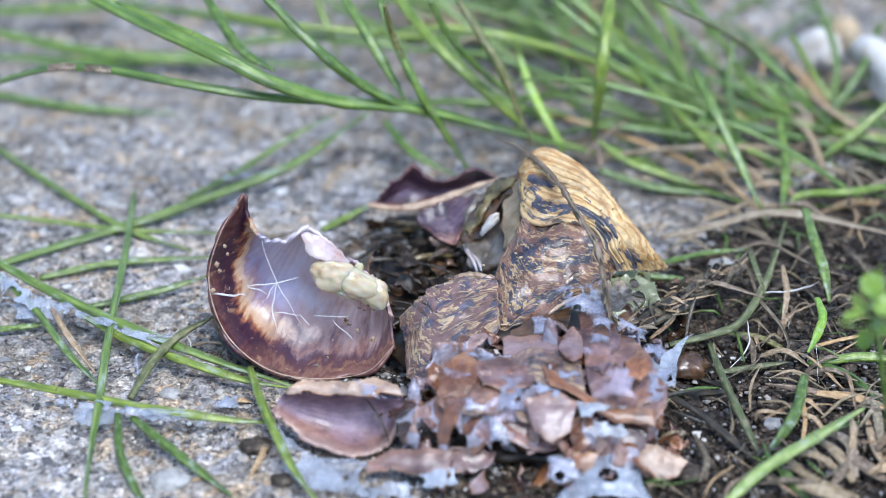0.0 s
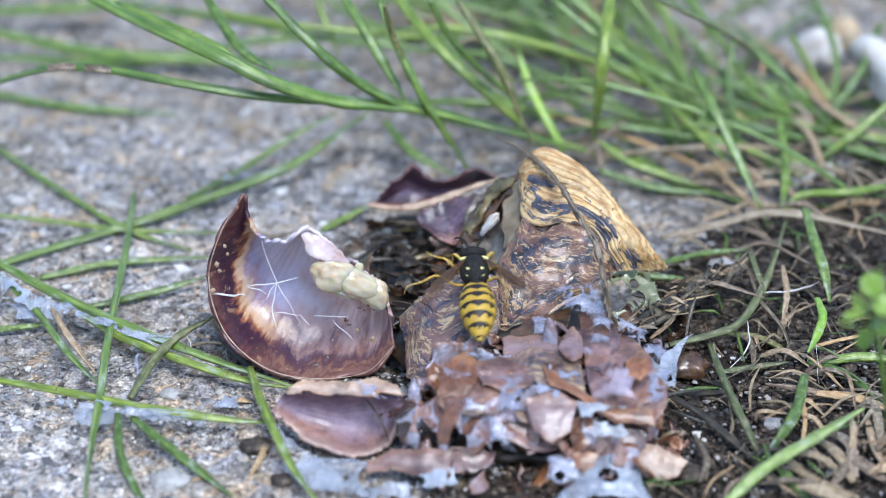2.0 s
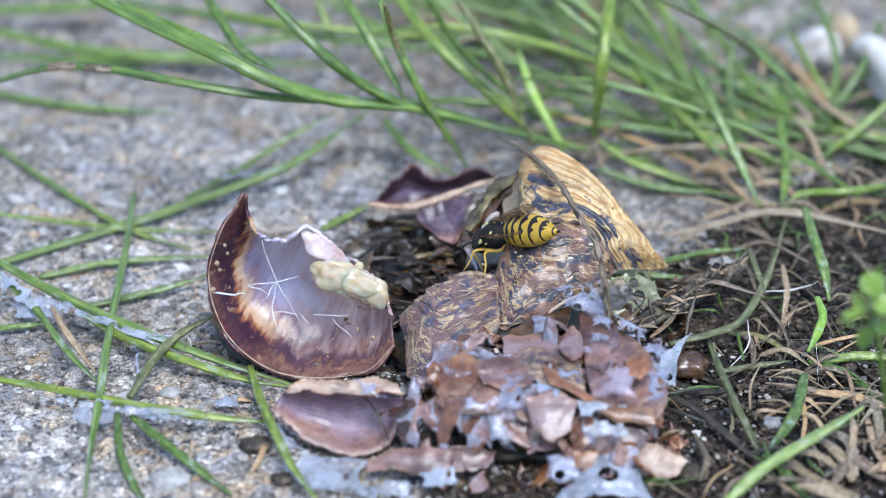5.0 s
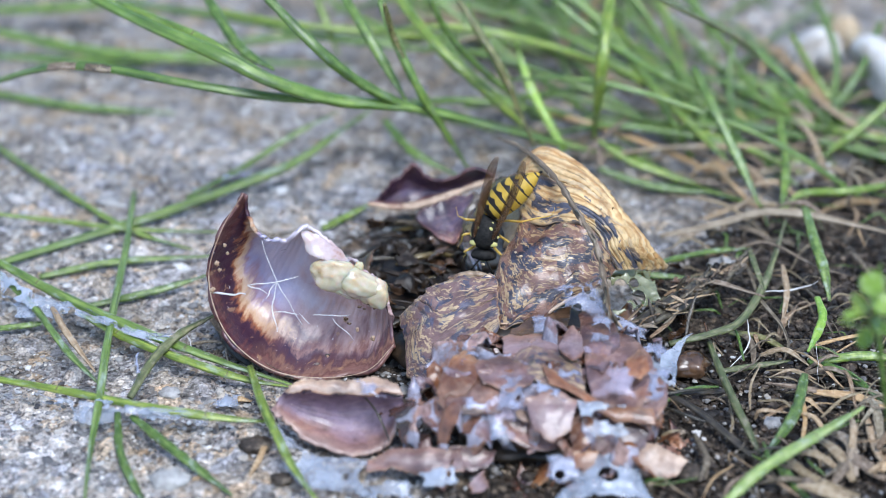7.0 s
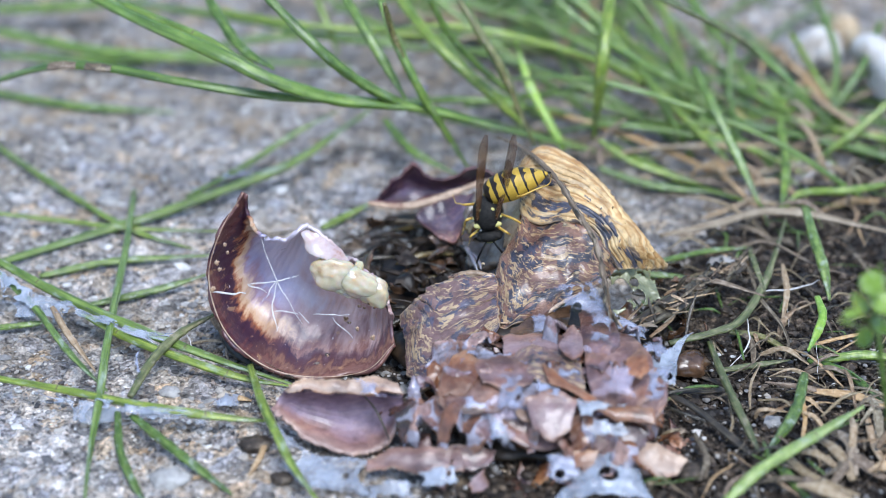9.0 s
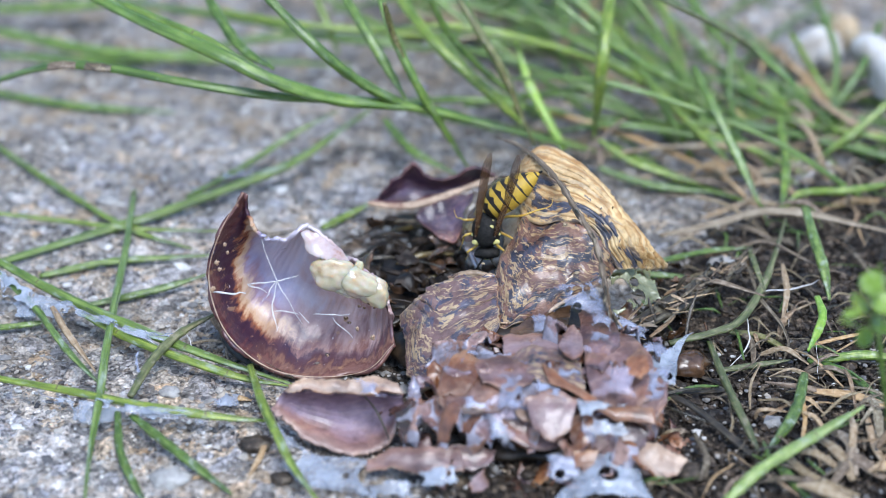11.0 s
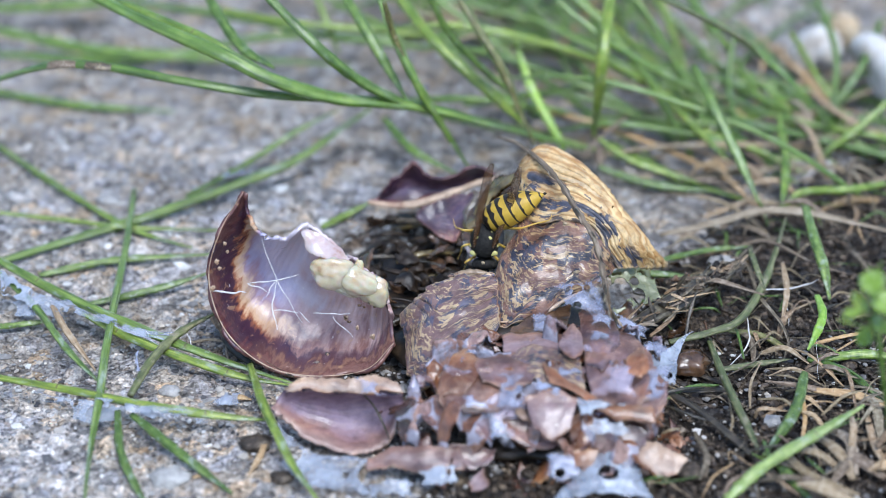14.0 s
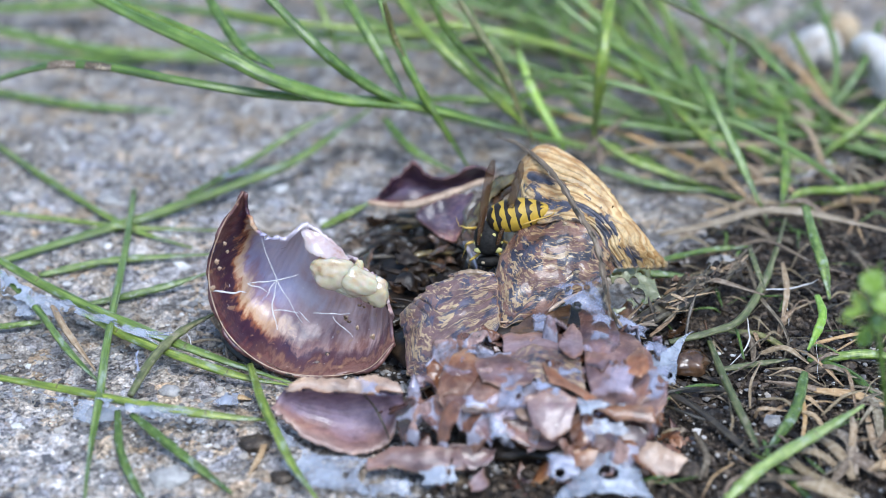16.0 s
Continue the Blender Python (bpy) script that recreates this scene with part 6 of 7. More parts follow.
    for k in range(60):
        c = Vector((rng.uniform(-11, 4), rng.uniform(-20, 3), rng.uniform(1.0, 5.0)))
        if k % 4 == 0:
            c = Vector((rng.uniform(22, 34), rng.uniform(-26, -8), rng.uniform(1.0, 4.0)))
        w, n = rng.uniform(0.6, 2.2), rng.uniform(0.4, 1.5)
        q = Euler((rng.uniform(-0.9, 0.9), rng.uniform(-0.9, 0.9), rng.uniform(0, 6.28))).to_matrix()
        a = [tuple(c + q @ Vector((-w, n, 0))), tuple(c + q @ Vector((0, n * 1.2, 0.2))), tuple(c + q @ Vector((w, n * 0.7, 0)))]
        b = [tuple(c + q @ Vector((-w * 0.7, -n, 0))), tuple(c + q @ Vector((0, -n * 1.3, 0.1))), tuple(c + q @ Vector((w * 0.8, -n * 0.6, 0)))]
        patch("rotten_flake", a, b, tuple(q @ Vector((0, 0, rng.uniform(-1, 1)))), BROWNWET if k % 4 == 0 else (BROWNWET, DARK, BROWNWET, DARK)[k % 4], 0.2, 14, 10, (0.7, 0.7), 0.4, 1.0, 80 + k * 1.3, crumple=0.35,
              label="dark brown wet flake of rotten matter", category="debris", group="rotten matter")
    # near-black filler lumps: wet matter, plus shade painted into the heap's gaps and holes
    lump("dark_clump", (7.5, -26, 1.6), (12, 10, 3.6), DARK, 5.0, 0.4, 4, label="dark wet filler that stands for shade under the crushed shell", category="debris", group="rotten matter")
    lump("dark_clump", (13, -42, 0.8), (11, 6, 2.6), DARK, 6.0, 0.4, 4, label="dark wet filler that stands for shade under the crushed shell", category="debris", group="rotten matter")
    lump("dark_clump", (-3.5, -11, 0.6), (7, 8, 2.2), DARK, 7.0, 0.5, 4, label="dark wet filler that stands for shade under the crushed shell", category="debris", group="rotten matter")


def slime():
    def lay_slime_c(k, a, b, bulge, h, mat):
        patch("slime_film", a, b, bulge, mat, 0.05, 64, 44, (0.25, 0.25), 0.3, 0.8, 2.2 + k * 2.13, holes=h, pinch=0.17, crumple=0.2,
              label="thin whitish film of dried slime with holes", category="slime", group="dried slime")

    lay_slime_c(0, [(-19.6, -42.7, 3.0), (-15.5, -45.9, 2.4), (-7.3, -49.3, 1.8)], [(-18.5, -48.0, 1.2), (-14.7, -54.4, 0.7), (-7.3, -53.0, 0.7)], (0, -0.2, 0.4), 2, FILM_THICK)
    lay_slime_c(1, [(15.7, -48.9, 2.6), (19.4, -46.9, 3.6), (23.2, -47.7, 2.6)], [(11.0, -55.7, 1.0), (17.8, -56.2, 1.0), (23.6, -54.8, 1.0)], (0, -0.3, 0.8), 2, FILM_THICK)
    lay_slime_c(2, [(20.8, -30.7, 6.6), (24.7, -32.4, 6.0), (30.9, -26.3, 4.4)], [(22.8, -35.3, 6.4), (25.2, -39.0, 5.0), (27.5, -37.1, 3.6)], (0, 0.2, -0.5), 3, FILM_THICK)
    lay_slime_c(3, [(13.8, -25.2, 11.0), (16.9, -24.8, 11.4), (20.2, -23.2, 11.0)], [(13.0, -28.2, 9.0), (16.6, -30.8, 9.0), (20.2, -30.5, 8.4)], (0, -0.3, 0.4), 9, FILM_WET)
    lay_slime_c(4, [(-45.9, -38.0, 3.4), (-40.7, -39.3, 3.4), (-35.3, -40.1, 3.2)], [(-42.8, -39.4, 1.6), (-41.0, -41.1, 0.8), (-36.5, -39.4, 1.6)], (0, 0, -0.2), 3, FILM_THICK)
    lay_slime_c(5, [(-57.7, -12.7, 4.6), (-53.7, -15.1, 4.4), (-45.6, -20.3, 4.0)], [(-56.1, -22.1, 2.2), (-52.0, -21.4, 2.4), (-47.0, -21.4, 3.0)], (0, 0.2, -0.4), 7, FILM_THICK)
    lay_slime_c(6, [(-44.8, -21.0, 4.2), (-40.1, -24.1, 4.0), (-31.6, -26.0, 3.2)], [(-43.3, -21.7, 4.0), (-38.6, -25.3, 3.4), (-32.2, -26.4, 3.0)], (0, 0, 0.2), 3, FILM_THICK)
    lay_slime_c(7, [(-36.5, -40.5, 3.0), (-31.9, -41.1, 2.8), (-25.9, -41.5, 2.4)], [(-35.9, -41.0, 2.2), (-31.9, -41.8, 2.0), (-26.6, -41.8, 2.0)], (0, 0, 0.1), 4, FILM_THICK)
    lay_slime_c(8, [(-27.6, -36.1, 1.0), (-26.0, -35.0, 1.2), (-24.3, -35.4, 1.0)], [(-27.8, -36.9, 0.8), (-25.8, -37.1, 0.8), (-24.5, -36.7, 0.8)], (0, 0, 0.2), 1, FILM)
    lay_slime_c(9, [(-10.8, -40.6, 7.6), (-8.7, -40.4, 7.8), (-6.1, -41.7, 7.4)], [(-10.0, -42.6, 6.8), (-7.7, -43.6, 6.6), (-6.1, -43.7, 6.4)], (0, -0.2, 0.4), 1, FILM)
    lay_slime_c(10, [(-2.8, -50.7, 1.6), (-0.3, -50.2, 1.8), (2.2, -50.0, 2.0)], [(-2.5, -52.0, 1.0), (0.1, -52.2, 1.0), (1.8, -51.1, 1.4)], (0, 0, 0.2), 3, FILM)
    lay_slime_c(11, [(-32.2, 14.0, 2.8), (-30.0, 16.2, 3.0), (-26.0, 16.5, 3.0)], [(-31.7, 13.1, 2.4), (-29.4, 14.3, 2.6), (-26.3, 15.3, 2.6)], (0, 0, 0.2), 3, FILM)
    lay_slime_c(12, [(-4.6, 28.2, 13.4), (-3.1, 24.1, 12.6), (-1.1, 28.7, 11.0)], [(-4.0, 26.0, 13.0), (-2.9, 23.5, 12.0), (-2.2, 22.4, 10.6)], (0, 0, 0.1), 1, FILM)
    lay_slime_c(13, [(19.9, -25.4, 7.4), (22.2, -25.3, 6.4), (25.2, -27.7, 5.6)], [(20.3, -32.3, 6.6), (22.3, -33.3, 6.2), (26.1, -32.2, 5.2)], (0, -0.2, 0.3), 4, FILM_WET)
    lay_slime_c(14, [(6.2, -42.0, 9.4), (7.9, -40.4, 9.6), (9.6, -42.3, 9.4)], [(5.6, -47.5, 7.7), (7.4, -48.3, 7.3), (9.4, -47.5, 7.7)], (0, -0.2, 0.3), 2, FILM_WET)
    lay_slime_c(15, [(14.3, -46.3, 8.4), (17.6, -45.4, 8.9), (20.9, -46.6, 8.2)], [(15.4, -48.8, 6.9), (18.1, -50.5, 5.4), (20.7, -49.5, 6.3)], (0, -0.3, 0.4), 4, FILM_THICK)
    lay_slime_c(16, [(18.5, -43.1, 10.6), (20.8, -40.5, 10.7), (22.0, -43.8, 10.5)], [(15.9, -47.0, 9.9), (19.0, -48.2, 9.3), (22.1, -47.6, 9.6)], (0, -0.4, 0.5), 1, FILM_ROSE)
    lay_slime_c(17, [(1.8, -46.1, 8.5), (3.9, -45.5, 8.8), (5.7, -46.0, 8.6)], [(2.2, -47.1, 8.0), (3.9, -47.4, 7.8), (5.7, -47.1, 8.0)], (0, -0.1, 0.2), 1, FILM_WET)
    lay_slime_c(18, [(5.1, -47.3, 6.6), (6.4, -47.0, 6.8), (7.7, -47.5, 6.5)], [(5.0, -49.3, 4.9), (6.4, -49.6, 4.7), (7.9, -49.3, 4.9)], (0, -0.1, 0.1), 0, FILM_WET)
    lay_slime_c(19, [(-2.8, -51.9, 2.5), (-0.3, -51.1, 3.1), (1.9, -51.2, 3.0)], [(-2.3, -53.1, 1.8), (-0.3, -53.4, 1.6), (2.0, -52.4, 2.1)], (0, -0.1, 0.2), 1, FILM_THICK)
    lay_slime_c(20, [(10.9, -49.4, 3.8), (13.8, -48.8, 4.3), (16.4, -49.3, 3.9)], [(10.8, -52.0, 1.8), (13.6, -53.2, 1.2), (16.3, -52.6, 1.5)], (0, -0.1, 0.2), 2, FILM_WET)
    lay_slime_c(21, [(1.0, -39.1, 9.1), (3.1, -35.4, 8.8), (5.7, -33.8, 8.6)], [(1.8, -40.0, 9.0), (3.5, -39.1, 9.1), (5.6, -36.2, 8.8)], (0, -0.1, 0.1), 2, FILM_WET)
    lay_slime_c(22, [(10.3, -29.0, 8.4), (12.0, -27.4, 8.5), (13.7, -27.8, 8.5)], [(10.6, -32.9, 8.6), (11.6, -34.2, 8.7), (12.6, -32.9, 8.6)], (0, -0.1, 0.1), 1, FILM_WET)
    lay_slime_c(23, [(-9.1, -52.9, 1.2), (-6.0, -51.8, 1.8), (-3.1, -52.5, 1.4)], [(-8.4, -53.6, 0.9), (-5.9, -54.1, 0.8), (-3.1, -53.7, 0.8)], (0, -0.1, 0.1), 1, FILM_THICK)
    lay_slime_c(24, [(23.1, -41.2, 9.4), (24.8, -39.8, 9.6), (26.6, -41.2, 9.4)], [(22.4, -46.2, 8.3), (23.9, -47.4, 7.6), (25.4, -45.3, 8.8)], (0, -0.2, 0.3), 3, FILM_WET)
    lay_slime_c(25, [(10.0, -42.7, 9.7), (12.2, -44.0, 9.5), (14.4, -45.8, 9.2)], [(9.8, -45.8, 9.2), (12.0, -46.2, 9.0), (14.1, -46.8, 8.7)], (0, -0.2, 0.2), 2, FILM_WET)
    lay_slime_c(26, [(12.7, -25.6, 10.6), (16.2, -24.3, 11.2), (19.6, -24.1, 10.8)], [(13.4, -28.7, 9.4), (16.6, -30.9, 9.4), (19.5, -30.1, 9.2)], (0, -0.2, 0.2), 10, FILM)
    lay_slime_c(27, [(17.3, -30.5, 9.6), (19.1, -29.3, 9.8), (20.5, -30.8, 9.0)], [(16.9, -36.1, 9.4), (18.4, -37.5, 9.4), (20.5, -34.5, 8.6)], (0, 0, 0.1), 3, FILM_WET)
    lay_slime_c(28, [(-49.2, -20.2, 4.4), (-42.5, -22.5, 4.2), (-33.5, -27.5, 3.4)], [(-48.6, -21.6, 4.2), (-41.9, -24.4, 3.8), (-33.4, -28.6, 3.0)], (0, 0, 0.1), 4, FILM_THICK)
    lay_slime_c(29, [(-48.1, -38.2, 3.6), (-38.6, -39.6, 3.6), (-29.5, -41.3, 3.4)], [(-47.4, -39.0, 3.2), (-37.8, -41.3, 3.0), (-29.4, -42.1, 3.0)], (0, 0, 0.1), 5, FILM_THICK)
    lay_slime_c(30, [(-44.4, -37.9, 3.2), (-42.2, -38.3, 3.2), (-39.4, -39.0, 3.2)], [(-43.0, -41.1, 1.8), (-41.6, -42.6, 1.6), (-40.7, -40.9, 1.8)], (0, 0, 0.1), 2, FILM_THICK)
    lay_slime_c(31, [(-57.0, -12.7, 4.6), (-53.1, -16.0, 4.6), (-48.7, -20.9, 4.4)], [(-56.4, -16.5, 3.6), (-53.7, -19.4, 3.4), (-49.7, -21.8, 3.6)], (0, 0, 0.1), 5, FILM_THICK)
    lay_slime_c(32, [(-40.8, -22.2, 4.0), (-38.5, -23.8, 3.8), (-36.4, -25.3, 3.6)], [(-41.0, -23.9, 2.6), (-38.8, -25.4, 2.6), (-36.6, -25.9, 2.8)], (0, 0, 0.1), 3, FILM_WET)
    lay_slime_c(33, [(-27.3, -35.2, 1.4), (-25.7, -34.3, 1.4), (-23.9, -35.2, 1.2)], [(-27.7, -37.2, 1.0), (-25.7, -38.3, 1.0), (-23.9, -37.2, 1.0)], (0, 0, 0.1), 2, FILM_THICK)
    lay_slime_c(34, [(-37.8, -28.6, 4.2), (-36.3, -31.9, 4.0), (-36.2, -35.7, 3.4)], [(-38.2, -28.8, 3.8), (-37.0, -31.9, 3.6), (-36.8, -35.9, 3.2)], (0, 0, 0.1), 2, FILM_WET)
    rng = np.random.default_rng(61)
    for k in range(9):
        y = rng.uniform(-52, -34)
        x = rng.uniform(0, 25)
        w, n, q = rng.uniform(1.4, 3.6), rng.uniform(0.9, 2.4), rng.uniform(-0.6, 0.6)
        z = lambda b: heap_top(b) + rng.uniform(0.1, 0.7) - 1.0 * (abs(x - 11) / 16) ** 2
        pt = lambda i, j: (x + i * w * math.cos(q) - j * n * math.sin(q), y + i * w * math.sin(q) + j * n, z(y + i * w * math.sin(q) + j * n))
        patch("slime_film", [pt(-1, 0.7), pt(-0.2, 1.1), pt(1, 0.6)], [pt(-0.8, -0.8), pt(0.2, -1.1), pt(0.9, -0.6)], (0, 0, 0.1), (FILM_ROSE, FILM_WET, FILM_ROSE, FILM)[k % 4], 0.05, 40, 28, (0.3, 0.3), 0.4, 0.8, 300 + k * 2.1, holes=3, pinch=0.2, crumple=0.25,
              label="thin whitish film of dried slime with holes", category="slime", group="dried slime")
    patch("slime_film", [(20.9, -19.3, 8.0), (23.6, -18.3, 8.2), (26.6, -17.0, 7.2)], [(20.9, -24.8, 5.6), (23.6, -23.8, 5.4), (27.3, -21.0, 5.6)], (0, -0.2, 0.2), FILM_OLIVE, 0.12, 70, 60, (0.3, 0.3), 0.35, 0.8, 91.0, holes=14, hole=1.5, pinch=0.08, crumple=0.25,
          label="olive film of slime with round openings under the shell lip", category="slime", group="dried slime")
    def lay_slime(pts, w):
        pts = pts if len(pts) > 2 else [pts[0], tuple((np.array(pts[0]) + pts[1]) / 2), pts[1]]
        pts = [tuple(p) for p in wobble(spline(pts, 8), 1.3, 0.3, w * 31)]
        tube("slime_thread", pts, w * 0.9, THREAD, 26, 5, 1.0, (0.6, 0.4), 0, 0.5, w * 70, label="thin white thread of dried slime", category="slime", group="dried slime")

    lay_slime([(-21.7, -24.9, 16.6), (-20.6, -26.6, 13.5), (-18.9, -28.4, 10.6), (-16.9, -30.0, 8.0)], 0.13)
    lay_slime([(-23.2, -28.5, 12.5), (-19.9, -27.4, 12.4), (-17.3, -26.7, 12.6)], 0.16)
    lay_slime([(-19.9, -27.4, 12.4), (-20.3, -29.6, 9.8), (-19.8, -31.5, 7.8)], 0.18)
    lay_slime([(-27.8, -26.8, 10.4), (-26.1, -27.7, 10.8), (-23.6, -28.1, 11.0)], 0.3)
    lay_slime([(-20.3, -29.7, 9.6), (-18.2, -29.7, 9.4), (-17.2, -29.9, 9.2)], 0.14)
    lay_slime([(-15.6, -28.7, 8.4), (-13.6, -28.6, 8.2), (-11.3, -28.1, 8.0)], 0.12)
    lay_slime([(-13.3, -28.9, 8.0), (-12.1, -29.3, 7.0), (-10.8, -30.3, 6.0)], 0.12)
    lay_slime([(-23.2, -28.5, 12.5), (-22.3, -28.3, 12.0), (-21.0, -28.5, 11.2)], 0.16)
    lay_slime([(-20.2, -27.4, 12.4), (-20.7, -28.1, 11.6), (-21.3, -28.7, 10.8)], 0.14)
    lay_slime([(-16.1, -29.4, 7.6), (-16.6, -28.9, 8.0), (-17.3, -28.5, 8.6)], 0.12)
    lay_slime([(37.8, -21.6, 3.6), (37.7, -26.1, 2.4), (35.0, -29.2, 0.8)], 0.22)
    lay_slime([(40.5, -17.4, 4.4), (44.3, -16.4, 4.0), (48.2, -14.2, 4.0)], 0.22)
    lay_slime([(44.1, -10.4, 4.0), (43.3, -21.8, 2.0)], 0.15)
    lay_slime([(-31.6, -26.0, 3.6), (-30.0, -28.5, 1.6)], 0.15)
    lay_slime([(45.7, -27.2, 4.0), (45.2, -33.5, 1.8)], 0.06)


def far_shells():
    """Two pale snail shells in the grass behind: swollen spirals."""
    for c, r, mat, turn, lab in (((58.9, 50.6, 4.5), 5.2, WHITE, 20, "white empty snail shell in the grass"), ((65.0, 41.7, 6.0), 7.0, WHITE, 130, "white and tan empty snail shell in the grass")):
        C, n, s = [], 90, 14
        verts, faces, uv = [], [], []
        for k in range(n):
            a = k / (n - 1) * 2.6 * 2 * math.pi
            g = math.exp(0.155 * (a - 2.6 * 2 * math.pi))
            rad, wide, drop = 0.55 * r * g, 0.50 * r * g, 0.7 * r * (1 - g)
            for j in range(s):
                q = 2 * math.pi * j / s
                d = rad + wide * math.cos(q)
                verts.append(mm((math.cos(a) * d, math.sin(a) * d, drop + wide * 0.95 * math.sin(q))))
                uv.append((k / n * 5, j / s))
        faces = [[k * s + j, (k + 1) * s + j, (k + 1) * s + (j + 1) % s, k * s + (j + 1) % s] for k in range(n - 1) for j in range(s)]
        put("snail_shell", mesh_of("snail_shell", verts, faces, mat, uv), m=Matrix.Translation(mm(c)) @ pose(0, 0, 0, 60, 10, turn), label=lab, category="snail shell", group="empty shells in the grass")
    lump("tan_shell_chip", (63.1, 54.2, 6.0), (2.6, 2.2, 2.8), TAN, 4.0, 0.3, 3, label="tan piece of snail shell in the grass", category="snail shell", group="empty shells in the grass")


def seedling():
    """A small round-leaved weed beside the heap."""
    root = tagged(new("seedling"), "small weed with rounded bright green leaves on the soil", "plant")
    tube("stem", [(50.7, -54.5, 0.0), (48.8, -53.2, 10.0), (46.8, -53.1, 19.0), (45.2, -52.1, 27.0), (45.4, -52.8, 31.0)], 0.7, GRASS_FAR, 24, 8, 1.0, (0.9, 0.5), parent=root)
    rng = np.random.default_rng(2)
    for c, r in (((42.3, -53.4, 24.0), 1.1), ((43.3, -54.2, 27.0), 1.5), ((44.2, -55.0, 30.0), 1.6), ((45.6, -55.4, 25.0), 1.5), ((42.0, -56.3, 27.0), 1.0), ((44.7, -53.2, 22.0), 1.2), ((45.3, -55.7, 28.0), 1.6)):
        q = Euler((rng.uniform(-0.8, 0.8), rng.uniform(-0.8, 0.8), rng.uniform(0, 6.28))).to_matrix()
        pt = lambda x, y, z: tuple(Vector(c) + q @ Vector((x * r, y * r, z * r)))
        patch("leaf", [pt(-1, 0, 0), pt(-0.4, 0.75, 0.1), pt(0.5, 0.75, 0.1), pt(1, 0, -0.1)], [pt(-1, 0, 0), pt(-0.4, -0.75, 0.1), pt(0.5, -0.75, 0.1), pt(1, 0, -0.1)], (0, 0, -0.3), WEED, 0.15, 16, 10, (0, 0), 0.1, 0.7, parent=root)
        tube("leaf_stalk", [pt(-1, 0, 0), tuple((np.array(pt(-1, 0, 0)) + (46.2, -52.1, 22.0)) / 2), (46.2, -52.1, 22.0)], 0.3, GRASS_FAR, 10, 6, 1.0, (0.8, 0.8), parent=root)


def crumbs():
    rng = np.random.default_rng(3)
    spots, grit = [], []
    while len(spots) < 22000:
        x, y = rng.uniform(-8, 78), rng.uniform(-60, 50)
        if y < np.interp(x, EDGE_X, EDGE_Y) + rng.normal(0, 1.5):
            spots.append((x, y, rng.uniform(-0.2, 0.5), 0.09 + rng.gamma(1.2, 0.13)))
    scatter("soil_crumbs", spots, SOIL, "dark crumbs of moist soil", "soil", 1, 5)
    for _ in range(1000):
        x, y = rng.uniform(28, 78), rng.uniform(-60, -22)
        grit.append((x, y, rng.uniform(0.2, 0.7), 0.1 + rng.gamma(1.5, 0.09)))
    for _ in range(30000):
        x, y = rng.uniform(-66, 78), rng.uniform(-60, 72)
        if y > np.interp(x, EDGE_X, EDGE_Y) - 3:
            grit.append((x, y, rng.uniform(-0.15, 0.15), 0.14 + rng.gamma(1.5, 0.1)))
    scatter("sand_grains", grit, GRIT, "loose pale sand grains on the concrete", "sand", 1, 6)
    for c, r, m in (((-33.0, -33.5, 0.3), 1.3, GRIT), ((-31.0, -49.8, 0.2), 2.2, GRIT), ((30.0, -29.2, 1.4), 2.6, BROWNWET), ((28.3, -49.5, 0.8), 1.8, SOIL), ((-47.2, 11.7, 0.3), 1.6, GRIT), ((-21.6, -43.9, 0.5), 1.8, SOIL), ((-18.2, -49.9, 0.3), 1.4, SOIL), ((37.2, -5.4, 0.8), 1.8, GRIT), ((-12.4, -49.8, 0.4), 1.2, GRIT)):
        lump("pebble", c, (r, r * 0.8, r * 0.5), m, r * 3.1, 0.35, 3, label="small rounded pebble on the ground", category="pebble", group="pebbles")


heap()
crushed_mass()
flesh()
slime()
far_shells()
seedling()
crumbs()


